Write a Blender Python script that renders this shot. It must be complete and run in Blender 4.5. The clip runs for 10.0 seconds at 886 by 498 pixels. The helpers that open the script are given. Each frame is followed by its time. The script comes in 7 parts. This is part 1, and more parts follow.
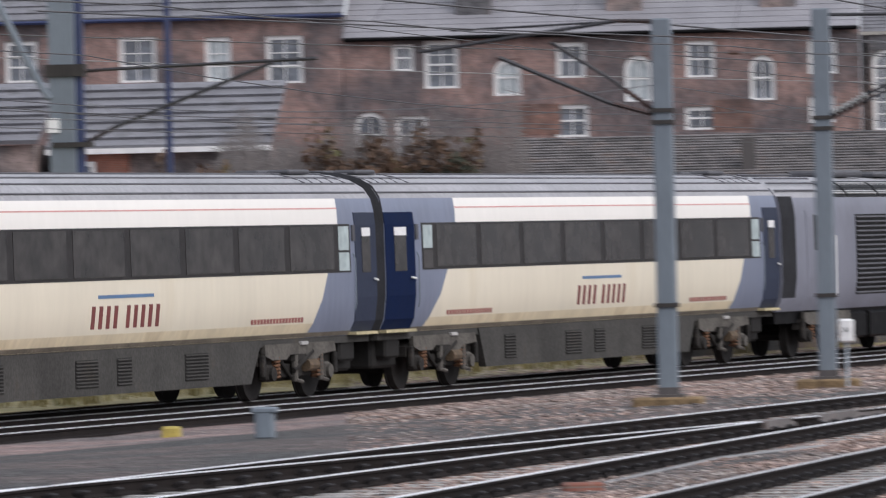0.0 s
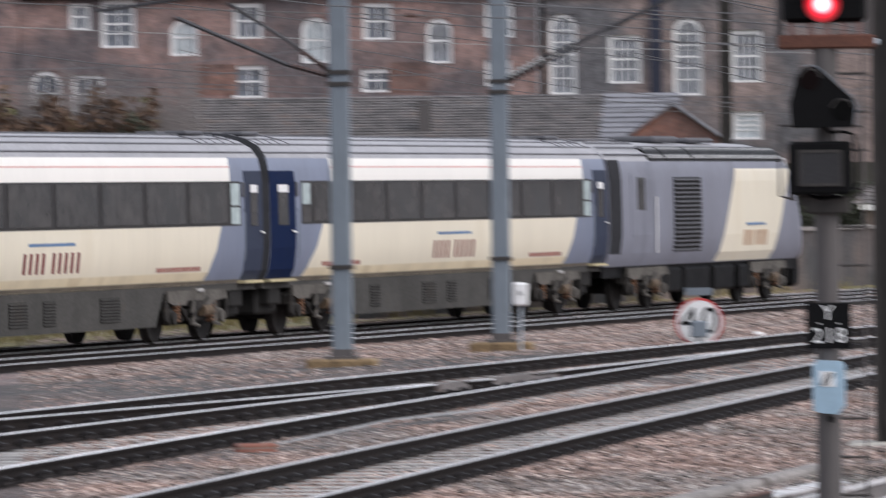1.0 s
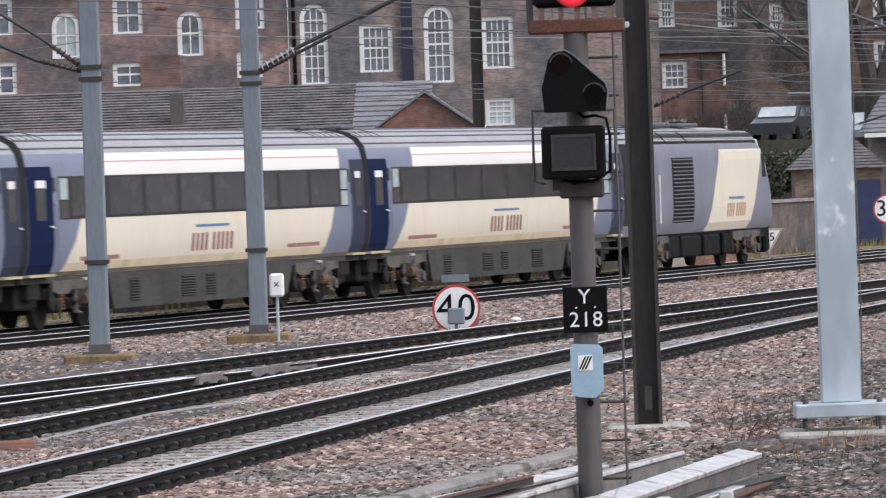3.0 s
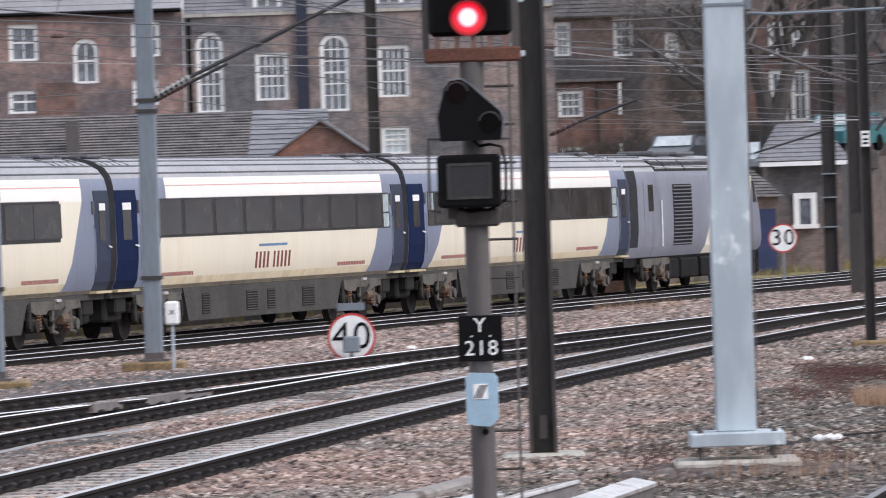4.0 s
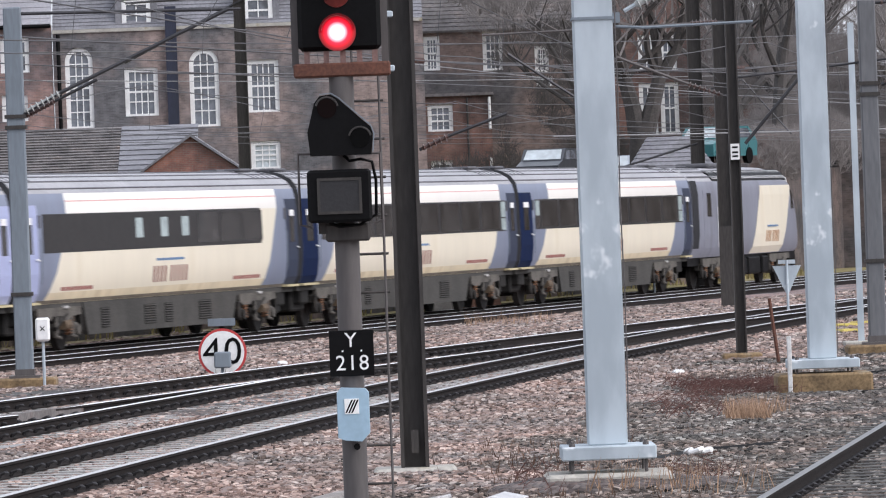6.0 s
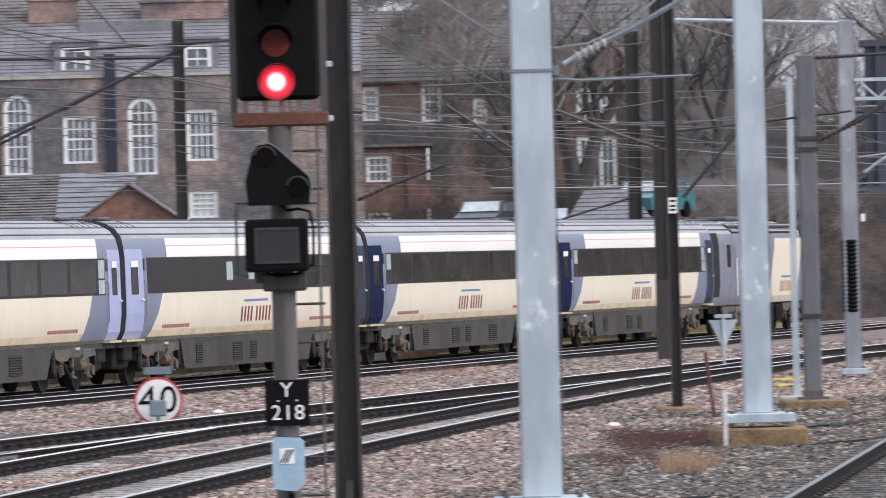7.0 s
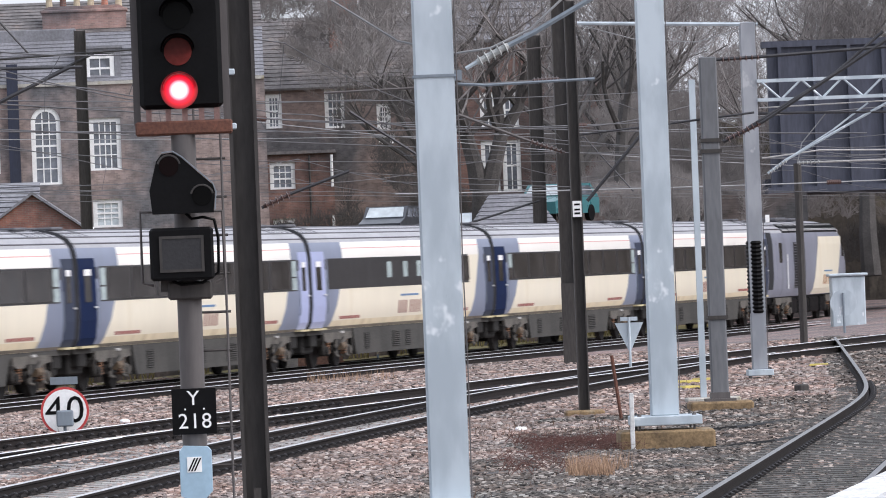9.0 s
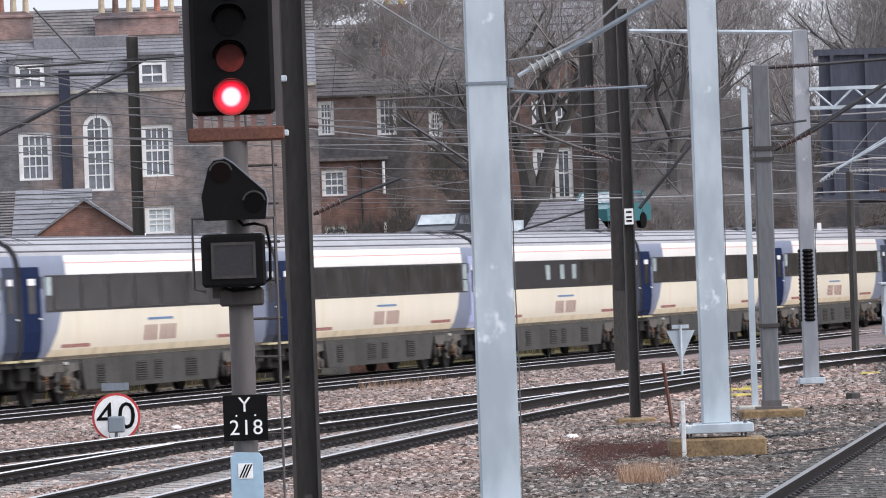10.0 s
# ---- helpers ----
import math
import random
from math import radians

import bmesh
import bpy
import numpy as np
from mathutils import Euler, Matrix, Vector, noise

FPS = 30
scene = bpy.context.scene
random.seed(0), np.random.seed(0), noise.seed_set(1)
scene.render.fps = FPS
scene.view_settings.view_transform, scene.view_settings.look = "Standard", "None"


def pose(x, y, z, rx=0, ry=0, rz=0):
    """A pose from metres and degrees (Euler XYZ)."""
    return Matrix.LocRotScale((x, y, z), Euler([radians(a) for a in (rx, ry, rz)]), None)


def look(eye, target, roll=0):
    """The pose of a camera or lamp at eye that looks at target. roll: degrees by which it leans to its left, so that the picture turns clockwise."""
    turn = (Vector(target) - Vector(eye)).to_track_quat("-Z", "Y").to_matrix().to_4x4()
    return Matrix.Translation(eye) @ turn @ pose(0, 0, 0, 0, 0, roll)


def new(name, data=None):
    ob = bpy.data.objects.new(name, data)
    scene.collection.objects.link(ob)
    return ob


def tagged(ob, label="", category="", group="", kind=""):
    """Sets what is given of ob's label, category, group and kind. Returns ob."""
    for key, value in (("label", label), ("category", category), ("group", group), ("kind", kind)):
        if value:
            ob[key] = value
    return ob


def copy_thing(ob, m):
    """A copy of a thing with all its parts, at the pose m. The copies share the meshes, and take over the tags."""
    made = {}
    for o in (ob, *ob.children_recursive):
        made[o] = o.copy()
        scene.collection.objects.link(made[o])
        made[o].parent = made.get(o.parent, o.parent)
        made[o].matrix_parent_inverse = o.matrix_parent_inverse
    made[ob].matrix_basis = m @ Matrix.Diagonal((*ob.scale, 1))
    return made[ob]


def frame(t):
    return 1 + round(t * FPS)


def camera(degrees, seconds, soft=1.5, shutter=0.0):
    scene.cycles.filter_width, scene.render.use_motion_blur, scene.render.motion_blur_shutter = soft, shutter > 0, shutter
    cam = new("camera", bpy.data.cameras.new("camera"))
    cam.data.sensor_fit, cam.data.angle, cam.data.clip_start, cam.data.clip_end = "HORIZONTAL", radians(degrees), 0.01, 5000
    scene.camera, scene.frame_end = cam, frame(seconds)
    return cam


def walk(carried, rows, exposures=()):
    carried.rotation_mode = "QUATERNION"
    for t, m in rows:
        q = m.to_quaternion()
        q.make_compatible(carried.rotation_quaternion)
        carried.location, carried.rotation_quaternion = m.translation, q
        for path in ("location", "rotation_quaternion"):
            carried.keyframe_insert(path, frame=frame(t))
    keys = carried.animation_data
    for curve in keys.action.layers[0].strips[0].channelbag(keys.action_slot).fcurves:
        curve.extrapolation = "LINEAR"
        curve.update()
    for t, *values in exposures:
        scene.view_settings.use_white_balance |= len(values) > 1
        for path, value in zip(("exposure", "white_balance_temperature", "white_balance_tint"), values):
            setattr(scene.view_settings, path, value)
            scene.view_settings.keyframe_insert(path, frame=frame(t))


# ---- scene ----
EYE = 2.70
# seconds, pan to the right, tilt up, lean of the picture (degrees)
PAN = [
    (0, -6.2761, -0.1095, 1.270), (0.5, -4.9683, -0.2878, 1.219), (1, -3.4809, -0.4907, 0.692), (1.5, -2.2462, -0.8054, 1.305),
    (2, -2.0513, -0.8024, 1.387), (2.2, -1.8244, -0.7957, 1.678), (3.3, -1.2312, -0.5424, 1.822), (3.5, -1.0450, -0.4977, 1.567),
    (4, -0.4675, -0.4106, 1.807), (4.5, 0.0000, -0.3362, 1.833), (5, -0.0416, -0.4133, 2.079), (5.5, 0.7027, -0.3420, 1.954),
    (5.7, 0.6302, -0.3624, 2.133), (6.8, 0.9918, 0.0313, 1.602), (7, 1.2081, 0.1004, 1.486), (7.5, 1.7407, 0.0121, 1.222),
    (8, 2.0757, -0.1132, 1.607), (8.5, 1.9692, 0.0516, 2.151), (9, 2.0283, 0.1241, 2.208), (9.5, 1.6706, 0.1462, 2.093),
    (10, 1.5851, 0.2020, 2.045)]
cam = camera(7.6275, 10.0, soft=1.0, shutter=0.7)
walk(cam, [(t, pose(0, 0, EYE, 90 + tilt, 0, -pan) @ pose(0, 0, 0, 0, 0, -lean)) for t, pan, tilt, lean in PAN],
     exposures=[(0, 0.17, 6300, 14), (1, 0.28, 6290, 14), (1.5, 0.14, 6290, 14), (2.0, 0.22, 6280, 14), (2.2, 0.25, 6280, 14), (3.3, 0.47, 6250, 14), (6.5, 0.57, 6240, 14), (10, 0.66, 6220, 14)])

# ---- light: an overcast winter day ----
world = bpy.data.worlds.new("sky")
scene.world = world
world.use_nodes = True
wn = world.node_tree
sky = wn.nodes.new("ShaderNodeTexSky")
sky.sky_type, sky.sun_disc = "NISHITA", False
sky.sun_elevation, sky.sun_rotation = radians(41), radians(118)
sky.air_density, sky.dust_density = 1.0, 4.0
grey = wn.nodes.new("ShaderNodeHueSaturation")
grey.inputs["Saturation"].default_value = 0.5
wn.links.new(sky.outputs[0], grey.inputs["Color"])
veil = wn.nodes.new("ShaderNodeMix")
veil.data_type = "RGBA"
veil.inputs["Factor"].default_value = 0.6
veil.inputs["B"].default_value = (5.2, 5.45, 5.8, 1)
wn.links.new(grey.outputs[0], veil.inputs["A"])
wn.links.new(veil.outputs["Result"], wn.nodes["Background"].inputs["Color"])
wn.nodes["Background"].inputs["Strength"].default_value = 0.15
sun = new("sun", bpy.data.lights.new("sun", "SUN"))
sun.data.energy, sun.data.angle, sun.data.color = 0.9, radians(50), (1.0, 0.98, 0.95)
sun.matrix_world = look((80, -42, 80), (0, 0, 0))

# ---- mesh helpers ----
class Build:
    """Collects vertices and faces of one mesh, with a material number for each face."""
    def __init__(self):
        self.v, self.f, self.m = [], [], []

    def add(self, verts, faces, mat=0):
        n = len(self.v)
        self.v.extend(tuple(p) for p in verts)
        self.f.extend(tuple(i + n for i in f) for f in faces)
        self.m.extend([mat] * len(faces))
        return self

    def box(self, x0, y0, z0, x1, y1, z1, mat=0, b=0.0):
        if b <= 0:
            v = [(x, y, z) for z in (z0, z1) for y in (y0, y1) for x in (x0, x1)]
            return self.add(v, [(0, 2, 3, 1), (4, 5, 7, 6), (0, 1, 5, 4), (2, 6, 7, 3), (0, 4, 6, 2), (1, 3, 7, 5)], mat)
        rings = []
        for z, k in ((z0, b), (z0 + b, 0), (z1 - b, 0), (z1, b)):
            a0, a1, c0, c1 = x0 + k, x1 - k, y0 + k, y1 - k
            c = b if k == 0 else b * 0.5
            rings.append([(a0 + c, c0, z), (a1 - c, c0, z), (a1, c0 + c, z), (a1, c1 - c, z), (a1 - c, c1, z), (a0 + c, c1, z), (a0, c1 - c, z), (a0, c0 + c, z)])
        return self.loft(rings, mat, caps=True)

    def loft(self, rings, mat=0, caps=True, close=True):
        n = len(rings[0])
        v = [p for r in rings for p in r]
        f = []
        for i in range(len(rings) - 1):
            for j in range(n if close else n - 1):
                k = (j + 1) % n
                f.append((i * n + j, i * n + k, (i + 1) * n + k, (i + 1) * n + j))
        if caps:
            f.append(tuple(range(n - 1, -1, -1)))
            f.append(tuple((len(rings) - 1) * n + j for j in range(n)))
        return self.add(v, f, mat)

    def tube(self, pts, radii, n=8, mat=0, caps=True):
        pts = [Vector(p) for p in pts]
        if not isinstance(radii, (list, tuple)):
            radii = [radii] * len(pts)
        rings = []
        side = None
        for i, p in enumerate(pts):
            d = (pts[min(i + 1, len(pts) - 1)] - pts[max(i - 1, 0)]).normalized()
            if side is None or abs(side.dot(d)) > 0.9:
                side = d.cross(Vector((0, 0, 1)) if abs(d.z) < 0.9 else Vector((1, 0, 0))).normalized()
            side = (side - d * side.dot(d)).normalized()
            up = d.cross(side)
            rings.append([p + (side * math.cos(2 * math.pi * k / n) + up * math.sin(2 * math.pi * k / n)) * radii[i] for k in range(n)])
        return self.loft(rings, mat, caps)

    def prism(self, poly, y0, y1, mat=0, axis="y"):
        """A flat outline of (a, z) pushed from y0 to y1 along an axis."""
        mk = (lambda a, z, y: (a, y, z)) if axis == "y" else (lambda a, z, y: (y, a, z))
        return self.loft([[mk(a, z, y0) for a, z in poly], [mk(a, z, y1) for a, z in poly]], mat)

    def move(self, m, start=0):
        for i in range(start, len(self.v)):
            self.v[i] = tuple(m @ Vector(self.v[i]))
        return self

    def mesh(self, name, mats, smooth=False):
        me = bpy.data.meshes.new(name)
        me.from_pydata(self.v, [], self.f)
        for m in mats if isinstance(mats, (list, tuple)) else [mats]:
            me.materials.append(m)
        if any(self.m):
            me.polygons.foreach_set("material_index", self.m)
        bm = bmesh.new()
        bm.from_mesh(me)
        bmesh.ops.recalc_face_normals(bm, faces=bm.faces)
        bm.to_mesh(me)
        bm.free()
        if smooth:
            me.polygons.foreach_set("use_smooth", [True] * len(me.polygons))
            me.set_sharp_from_angle(angle=radians(40))
        me.update()
        return me


def part(name, b, mats, parent=None, label="", at=None, smooth=False):
    me = b if isinstance(b, bpy.types.Mesh) else b.mesh(name, mats, smooth)
    ob = new(name, me)
    if parent is not None:
        ob.parent = parent
    if at is not None:
        ob.matrix_basis = at
    if label:
        tagged(ob, label)
    return ob


def empty(name, m=None, **tags):
    ob = new(name)
    ob.empty_display_size = 0.2
    if m is not None:
        ob.matrix_basis = m
    return tagged(ob, **tags)


def text_mesh(body, size, mats, depth=0.004, align="CENTER"):
    cu = bpy.data.curves.new("text", "FONT")
    cu.body, cu.size, cu.extrude, cu.align_x, cu.align_y = body, size, depth, align, "CENTER"
    cu.resolution_u = 3
    tmp = bpy.data.objects.new("text", cu)
    scene.collection.objects.link(tmp)
    me = bpy.data.meshes.new_from_object(tmp.evaluated_get(bpy.context.evaluated_depsgraph_get()))
    bpy.data.objects.remove(tmp)
    me.materials.clear()
    me.materials.append(mats)
    return me


# ---- materials ----
def material(name, colour, rough=0.6, metal=0.0, vary=0.15, scale=3.0, fine=40.0, bump=0.1, second=None, second_at=0.55, coat=0.0, spec=0.5, streak=False, each=0.0):
    """Paint or plain matter: two scales of variation, stains of a second colour, fine relief."""
    m = bpy.data.materials.new(name)
    m.use_nodes = True
    nt = m.node_tree
    n, l = nt.nodes, nt.links
    p = n["Principled BSDF"]
    co = n.new("ShaderNodeTexCoord")
    mp = n.new("ShaderNodeMapping")
    mp.inputs["Scale"].default_value = (1, 1, 0.18) if streak else (1, 1, 1)
    l.new(co.outputs["Object"], mp.inputs[0])
    big = n.new("ShaderNodeTexNoise")
    big.inputs["Scale"].default_value, big.inputs["Detail"].default_value = scale, 6
    small = n.new("ShaderNodeTexNoise")
    small.inputs["Scale"].default_value, small.inputs["Detail"].default_value = fine, 4
    l.new(mp.outputs[0], big.inputs["Vector"])
    l.new(mp.outputs[0], small.inputs["Vector"])
    ramp = n.new("ShaderNodeValToRGB")
    e = ramp.color_ramp.elements
    e[0].position, e[1].position = 0.3, 0.72
    e[0].color = (*[c * (1 - vary) for c in colour], 1)
    e[1].color = (*[min(1, c * (1 + vary)) for c in colour], 1)
    if second:
        e[1].position = second_at
        k = e.new(min(0.98, second_at + 0.12))
        k.color = (*second, 1)
    l.new(big.outputs["Fac"], ramp.inputs[0])
    mix = n.new("ShaderNodeMix")
    mix.data_type, mix.blend_type = "RGBA", "MULTIPLY"
    mix.inputs["Factor"].default_value = 0.8
    r2 = n.new("ShaderNodeMapRange")
    r2.inputs["From Min"].default_value, r2.inputs["From Max"].default_value = 0.3, 0.7
    r2.inputs["To Min"].default_value, r2.inputs["To Max"].default_value = 1 - vary * 1.4, 1 + vary * 0.6
    l.new(small.outputs["Fac"], r2.inputs[0])
    l.new(ramp.outputs[0], mix.inputs["A"])
    l.new(r2.outputs[0], mix.inputs["B"])
    out = mix.outputs["Result"]
    if each:
        info = n.new("ShaderNodeObjectInfo")
        r3 = n.new("ShaderNodeMapRange")
        r3.inputs["To Min"].default_value, r3.inputs["To Max"].default_value = 1 - each, 1 + each
        l.new(info.outputs["Random"], r3.inputs[0])
        m3 = n.new("ShaderNodeMix")
        m3.data_type, m3.blend_type = "RGBA", "MULTIPLY"
        m3.inputs["Factor"].default_value = 1.0
        l.new(out, m3.inputs["A"])
        l.new(r3.outputs[0], m3.inputs["B"])
        out = m3.outputs["Result"]
    l.new(out, p.inputs["Base Color"])
    p.inputs["Metallic"].default_value = metal
    p.inputs["Coat Weight"].default_value = coat
    p.inputs["Specular IOR Level"].default_value = spec
    rr = n.new("ShaderNodeMapRange")
    rr.inputs["To Min"].default_value, rr.inputs["To Max"].default_value = max(0.03, rough - 0.12), min(1, rough + 0.12)
    l.new(big.outputs["Fac"], rr.inputs[0])
    l.new(rr.outputs[0], p.inputs["Roughness"])
    if bump:
        bp = n.new("ShaderNodeBump")
        bp.inputs["Strength"].default_value, bp.inputs["Distance"].default_value = bump, 0.02
        l.new(small.outputs["Fac"], bp.inputs["Height"])
        l.new(bp.outputs[0], p.inputs["Normal"])
    return m


def brick_material(name, c1, c2, mortar, size=0.225):
    m = bpy.data.materials.new(name)
    m.use_nodes = True
    n, l = m.node_tree.nodes, m.node_tree.links
    p = n["Principled BSDF"]
    co = n.new("ShaderNodeTexCoord")
    sw = n.new("ShaderNodeSeparateXYZ")
    jo = n.new("ShaderNodeCombineXYZ")
    ad = n.new("ShaderNodeMath")
    l.new(co.outputs["Object"], sw.inputs[0])
    l.new(sw.outputs["X"], ad.inputs[0])
    l.new(sw.outputs["Y"], ad.inputs[1])
    l.new(ad.outputs[0], jo.inputs["X"])
    l.new(sw.outputs["Z"], jo.inputs["Y"])
    br = n.new("ShaderNodeTexBrick")
    br.inputs["Scale"].default_value = 1.0
    br.inputs["Brick Width"].default_value, br.inputs["Row Height"].default_value = size, 0.075
    br.inputs["Mortar Size"].default_value = 0.008
    br.inputs["Color1"].default_value, br.inputs["Color2"].default_value, br.inputs["Mortar"].default_value = (*c1, 1), (*c2, 1), (*mortar, 1)
    l.new(jo.outputs[0], br.inputs["Vector"])
    big = n.new("ShaderNodeTexNoise")
    big.inputs["Scale"].default_value, big.inputs["Detail"].default_value = 0.3, 8
    l.new(co.outputs["Object"], big.inputs["Vector"])
    mid = n.new("ShaderNodeTexNoise")
    mid.inputs["Scale"].default_value, mid.inputs["Detail"].default_value = 2.3, 5
    l.new(co.outputs["Object"], mid.inputs["Vector"])
    rp = n.new("ShaderNodeValToRGB")
    e = rp.color_ramp.elements
    e[0].position, e[1].position = 0.42, 0.6
    e[0].color, e[1].color = (0.5, 0.54, 0.58, 1), (1.3, 1.08, 0.98, 1)
    l.new(big.outputs["Fac"], rp.inputs[0])
    mx = n.new("ShaderNodeMix")
    mx.data_type, mx.blend_type = "RGBA", "MULTIPLY"
    mx.inputs["Factor"].default_value = 0.9
    l.new(br.outputs["Color"], mx.inputs["A"])
    l.new(rp.outputs[0], mx.inputs["B"])
    r2 = n.new("ShaderNodeMapRange")
    r2.inputs["From Min"].default_value, r2.inputs["From Max"].default_value = 0.3, 0.7
    r2.inputs["To Min"].default_value, r2.inputs["To Max"].default_value = 0.6, 1.3
    l.new(mid.outputs["Fac"], r2.inputs[0])
    m2 = n.new("ShaderNodeMix")
    m2.data_type, m2.blend_type = "RGBA", "MULTIPLY"
    m2.inputs["Factor"].default_value = 0.8
    l.new(mx.outputs["Result"], m2.inputs["A"])
    l.new(r2.outputs[0], m2.inputs["B"])
    l.new(m2.outputs["Result"], p.inputs["Base Color"])
    p.inputs["Roughness"].default_value = 0.9
    return m


def ballast_material(name="ballast", dim=1.0, warm=1.0):
    """Crushed stone; dim and warm set how dark and how pink it is."""
    shade = lambda r, g, b: (r * dim * warm, g * dim, b * dim, 1)
    m = bpy.data.materials.new(name)
    m.use_nodes = True
    n, l = m.node_tree.nodes, m.node_tree.links
    p = n["Principled BSDF"]
    co = n.new("ShaderNodeTexCoord")
    vo = n.new("ShaderNodeTexVoronoi")
    vo.inputs["Scale"].default_value = 15
    l.new(co.outputs["Object"], vo.inputs["Vector"])
    hs = n.new("ShaderNodeSeparateColor")
    l.new(vo.outputs["Color"], hs.inputs[0])
    rp = n.new("ShaderNodeValToRGB")
    rp.color_ramp.elements[0].color = shade(0.09, 0.072, 0.068)
    rp.color_ramp.elements[1].color = shade(0.42, 0.335, 0.31)
    for pos, c in ((0.4, shade(0.25, 0.178, 0.165)), (0.7, shade(0.3, 0.265, 0.255))):
        rp.color_ramp.elements.new(pos).color = c
    l.new(hs.outputs[0], rp.inputs[0])
    big = n.new("ShaderNodeTexNoise")
    big.inputs["Scale"].default_value, big.inputs["Detail"].default_value = 0.22, 8
    l.new(co.outputs["Object"], big.inputs["Vector"])
    tint = n.new("ShaderNodeValToRGB")
    e = tint.color_ramp.elements
    e[0].position, e[1].position = 0.42, 0.58
    e[0].color, e[1].color = (0.62, 0.68, 0.7, 1), (1.12, 0.98, 0.95, 1)
    l.new(big.outputs["Fac"], tint.inputs[0])
    mx = n.new("ShaderNodeMix")
    mx.data_type, mx.blend_type = "RGBA", "MULTIPLY"
    mx.inputs["Factor"].default_value = 1
    l.new(rp.outputs[0], mx.inputs["A"])
    l.new(tint.outputs[0], mx.inputs["B"])
    mid = n.new("ShaderNodeTexNoise")
    mid.inputs["Scale"].default_value, mid.inputs["Detail"].default_value = 3.0, 6
    l.new(co.outputs["Object"], mid.inputs["Vector"])
    mr = n.new("ShaderNodeMapRange")
    mr.inputs["From Min"].default_value, mr.inputs["From Max"].default_value = 0.35, 0.65
    mr.inputs["To Min"].default_value, mr.inputs["To Max"].default_value = 0.6, 1.3
    l.new(mid.outputs["Fac"], mr.inputs[0])
    mu = n.new("ShaderNodeMix")
    mu.data_type, mu.blend_type = "RGBA", "MULTIPLY"
    mu.inputs["Factor"].default_value = 1
    l.new(mx.outputs["Result"], mu.inputs["A"])
    l.new(mr.outputs[0], mu.inputs["B"])
    l.new(mu.outputs["Result"], p.inputs["Base Color"])
    p.inputs["Roughness"].default_value = 0.75
    bp = n.new("ShaderNodeBump")
    bp.inputs["Strength"].default_value, bp.inputs["Distance"].default_value = 0.9, 0.05
    bp.invert = True
    l.new(vo.outputs["Distance"], bp.inputs["Height"])
    l.new(bp.outputs[0], p.inputs["Normal"])
    return m


def galvanised_material(name, dull, bright, blotch):
    """Zinc-coated steel: soft upright clouding, paler blotches of touched-up coating, fine grain."""
    m = bpy.data.materials.new(name)
    m.use_nodes = True
    n, l = m.node_tree.nodes, m.node_tree.links
    p = n["Principled BSDF"]
    co = n.new("ShaderNodeTexCoord")
    mp = n.new("ShaderNodeMapping")
    mp.inputs["Scale"].default_value = (1, 1, 0.3)
    l.new(co.outputs["Object"], mp.inputs[0])

    def layer(a, b, scale, lo, hi, vec, detail):
        no = n.new("ShaderNodeTexNoise")
        no.inputs["Scale"].default_value, no.inputs["Detail"].default_value = scale, detail
        l.new(vec, no.inputs["Vector"])
        ra = n.new("ShaderNodeMapRange")
        ra.inputs["From Min"].default_value, ra.inputs["From Max"].default_value = lo, hi
        ra.interpolation_type = "SMOOTHSTEP"
        l.new(no.outputs["Fac"], ra.inputs[0])
        mx = n.new("ShaderNodeMix")
        mx.data_type = "RGBA"
        l.new(ra.outputs[0], mx.inputs["Factor"])
        for socket, value in (("A", a), ("B", b)):
            if isinstance(value, tuple):
                mx.inputs[socket].default_value = (*value, 1)
            else:
                l.new(value, mx.inputs[socket])
        return mx.outputs["Result"]

    mp2 = n.new("ShaderNodeMapping")
    mp2.inputs["Scale"].default_value = (1, 1, 0.75)
    l.new(co.outputs["Object"], mp2.inputs[0])
    base = layer(dull, bright, 3.2, 0.36, 0.64, mp.outputs[0], 5)
    base = layer(base, blotch, 3.6, 0.62, 0.7, mp2.outputs[0], 3)
    base = layer(base, tuple(c * 0.75 for c in dull), 11.0, 0.7, 0.82, mp.outputs[0], 4)
    l.new(base, p.inputs["Base Color"])
    p.inputs["Roughness"].default_value, p.inputs["Metallic"].default_value = 0.62, 0.1
    return m


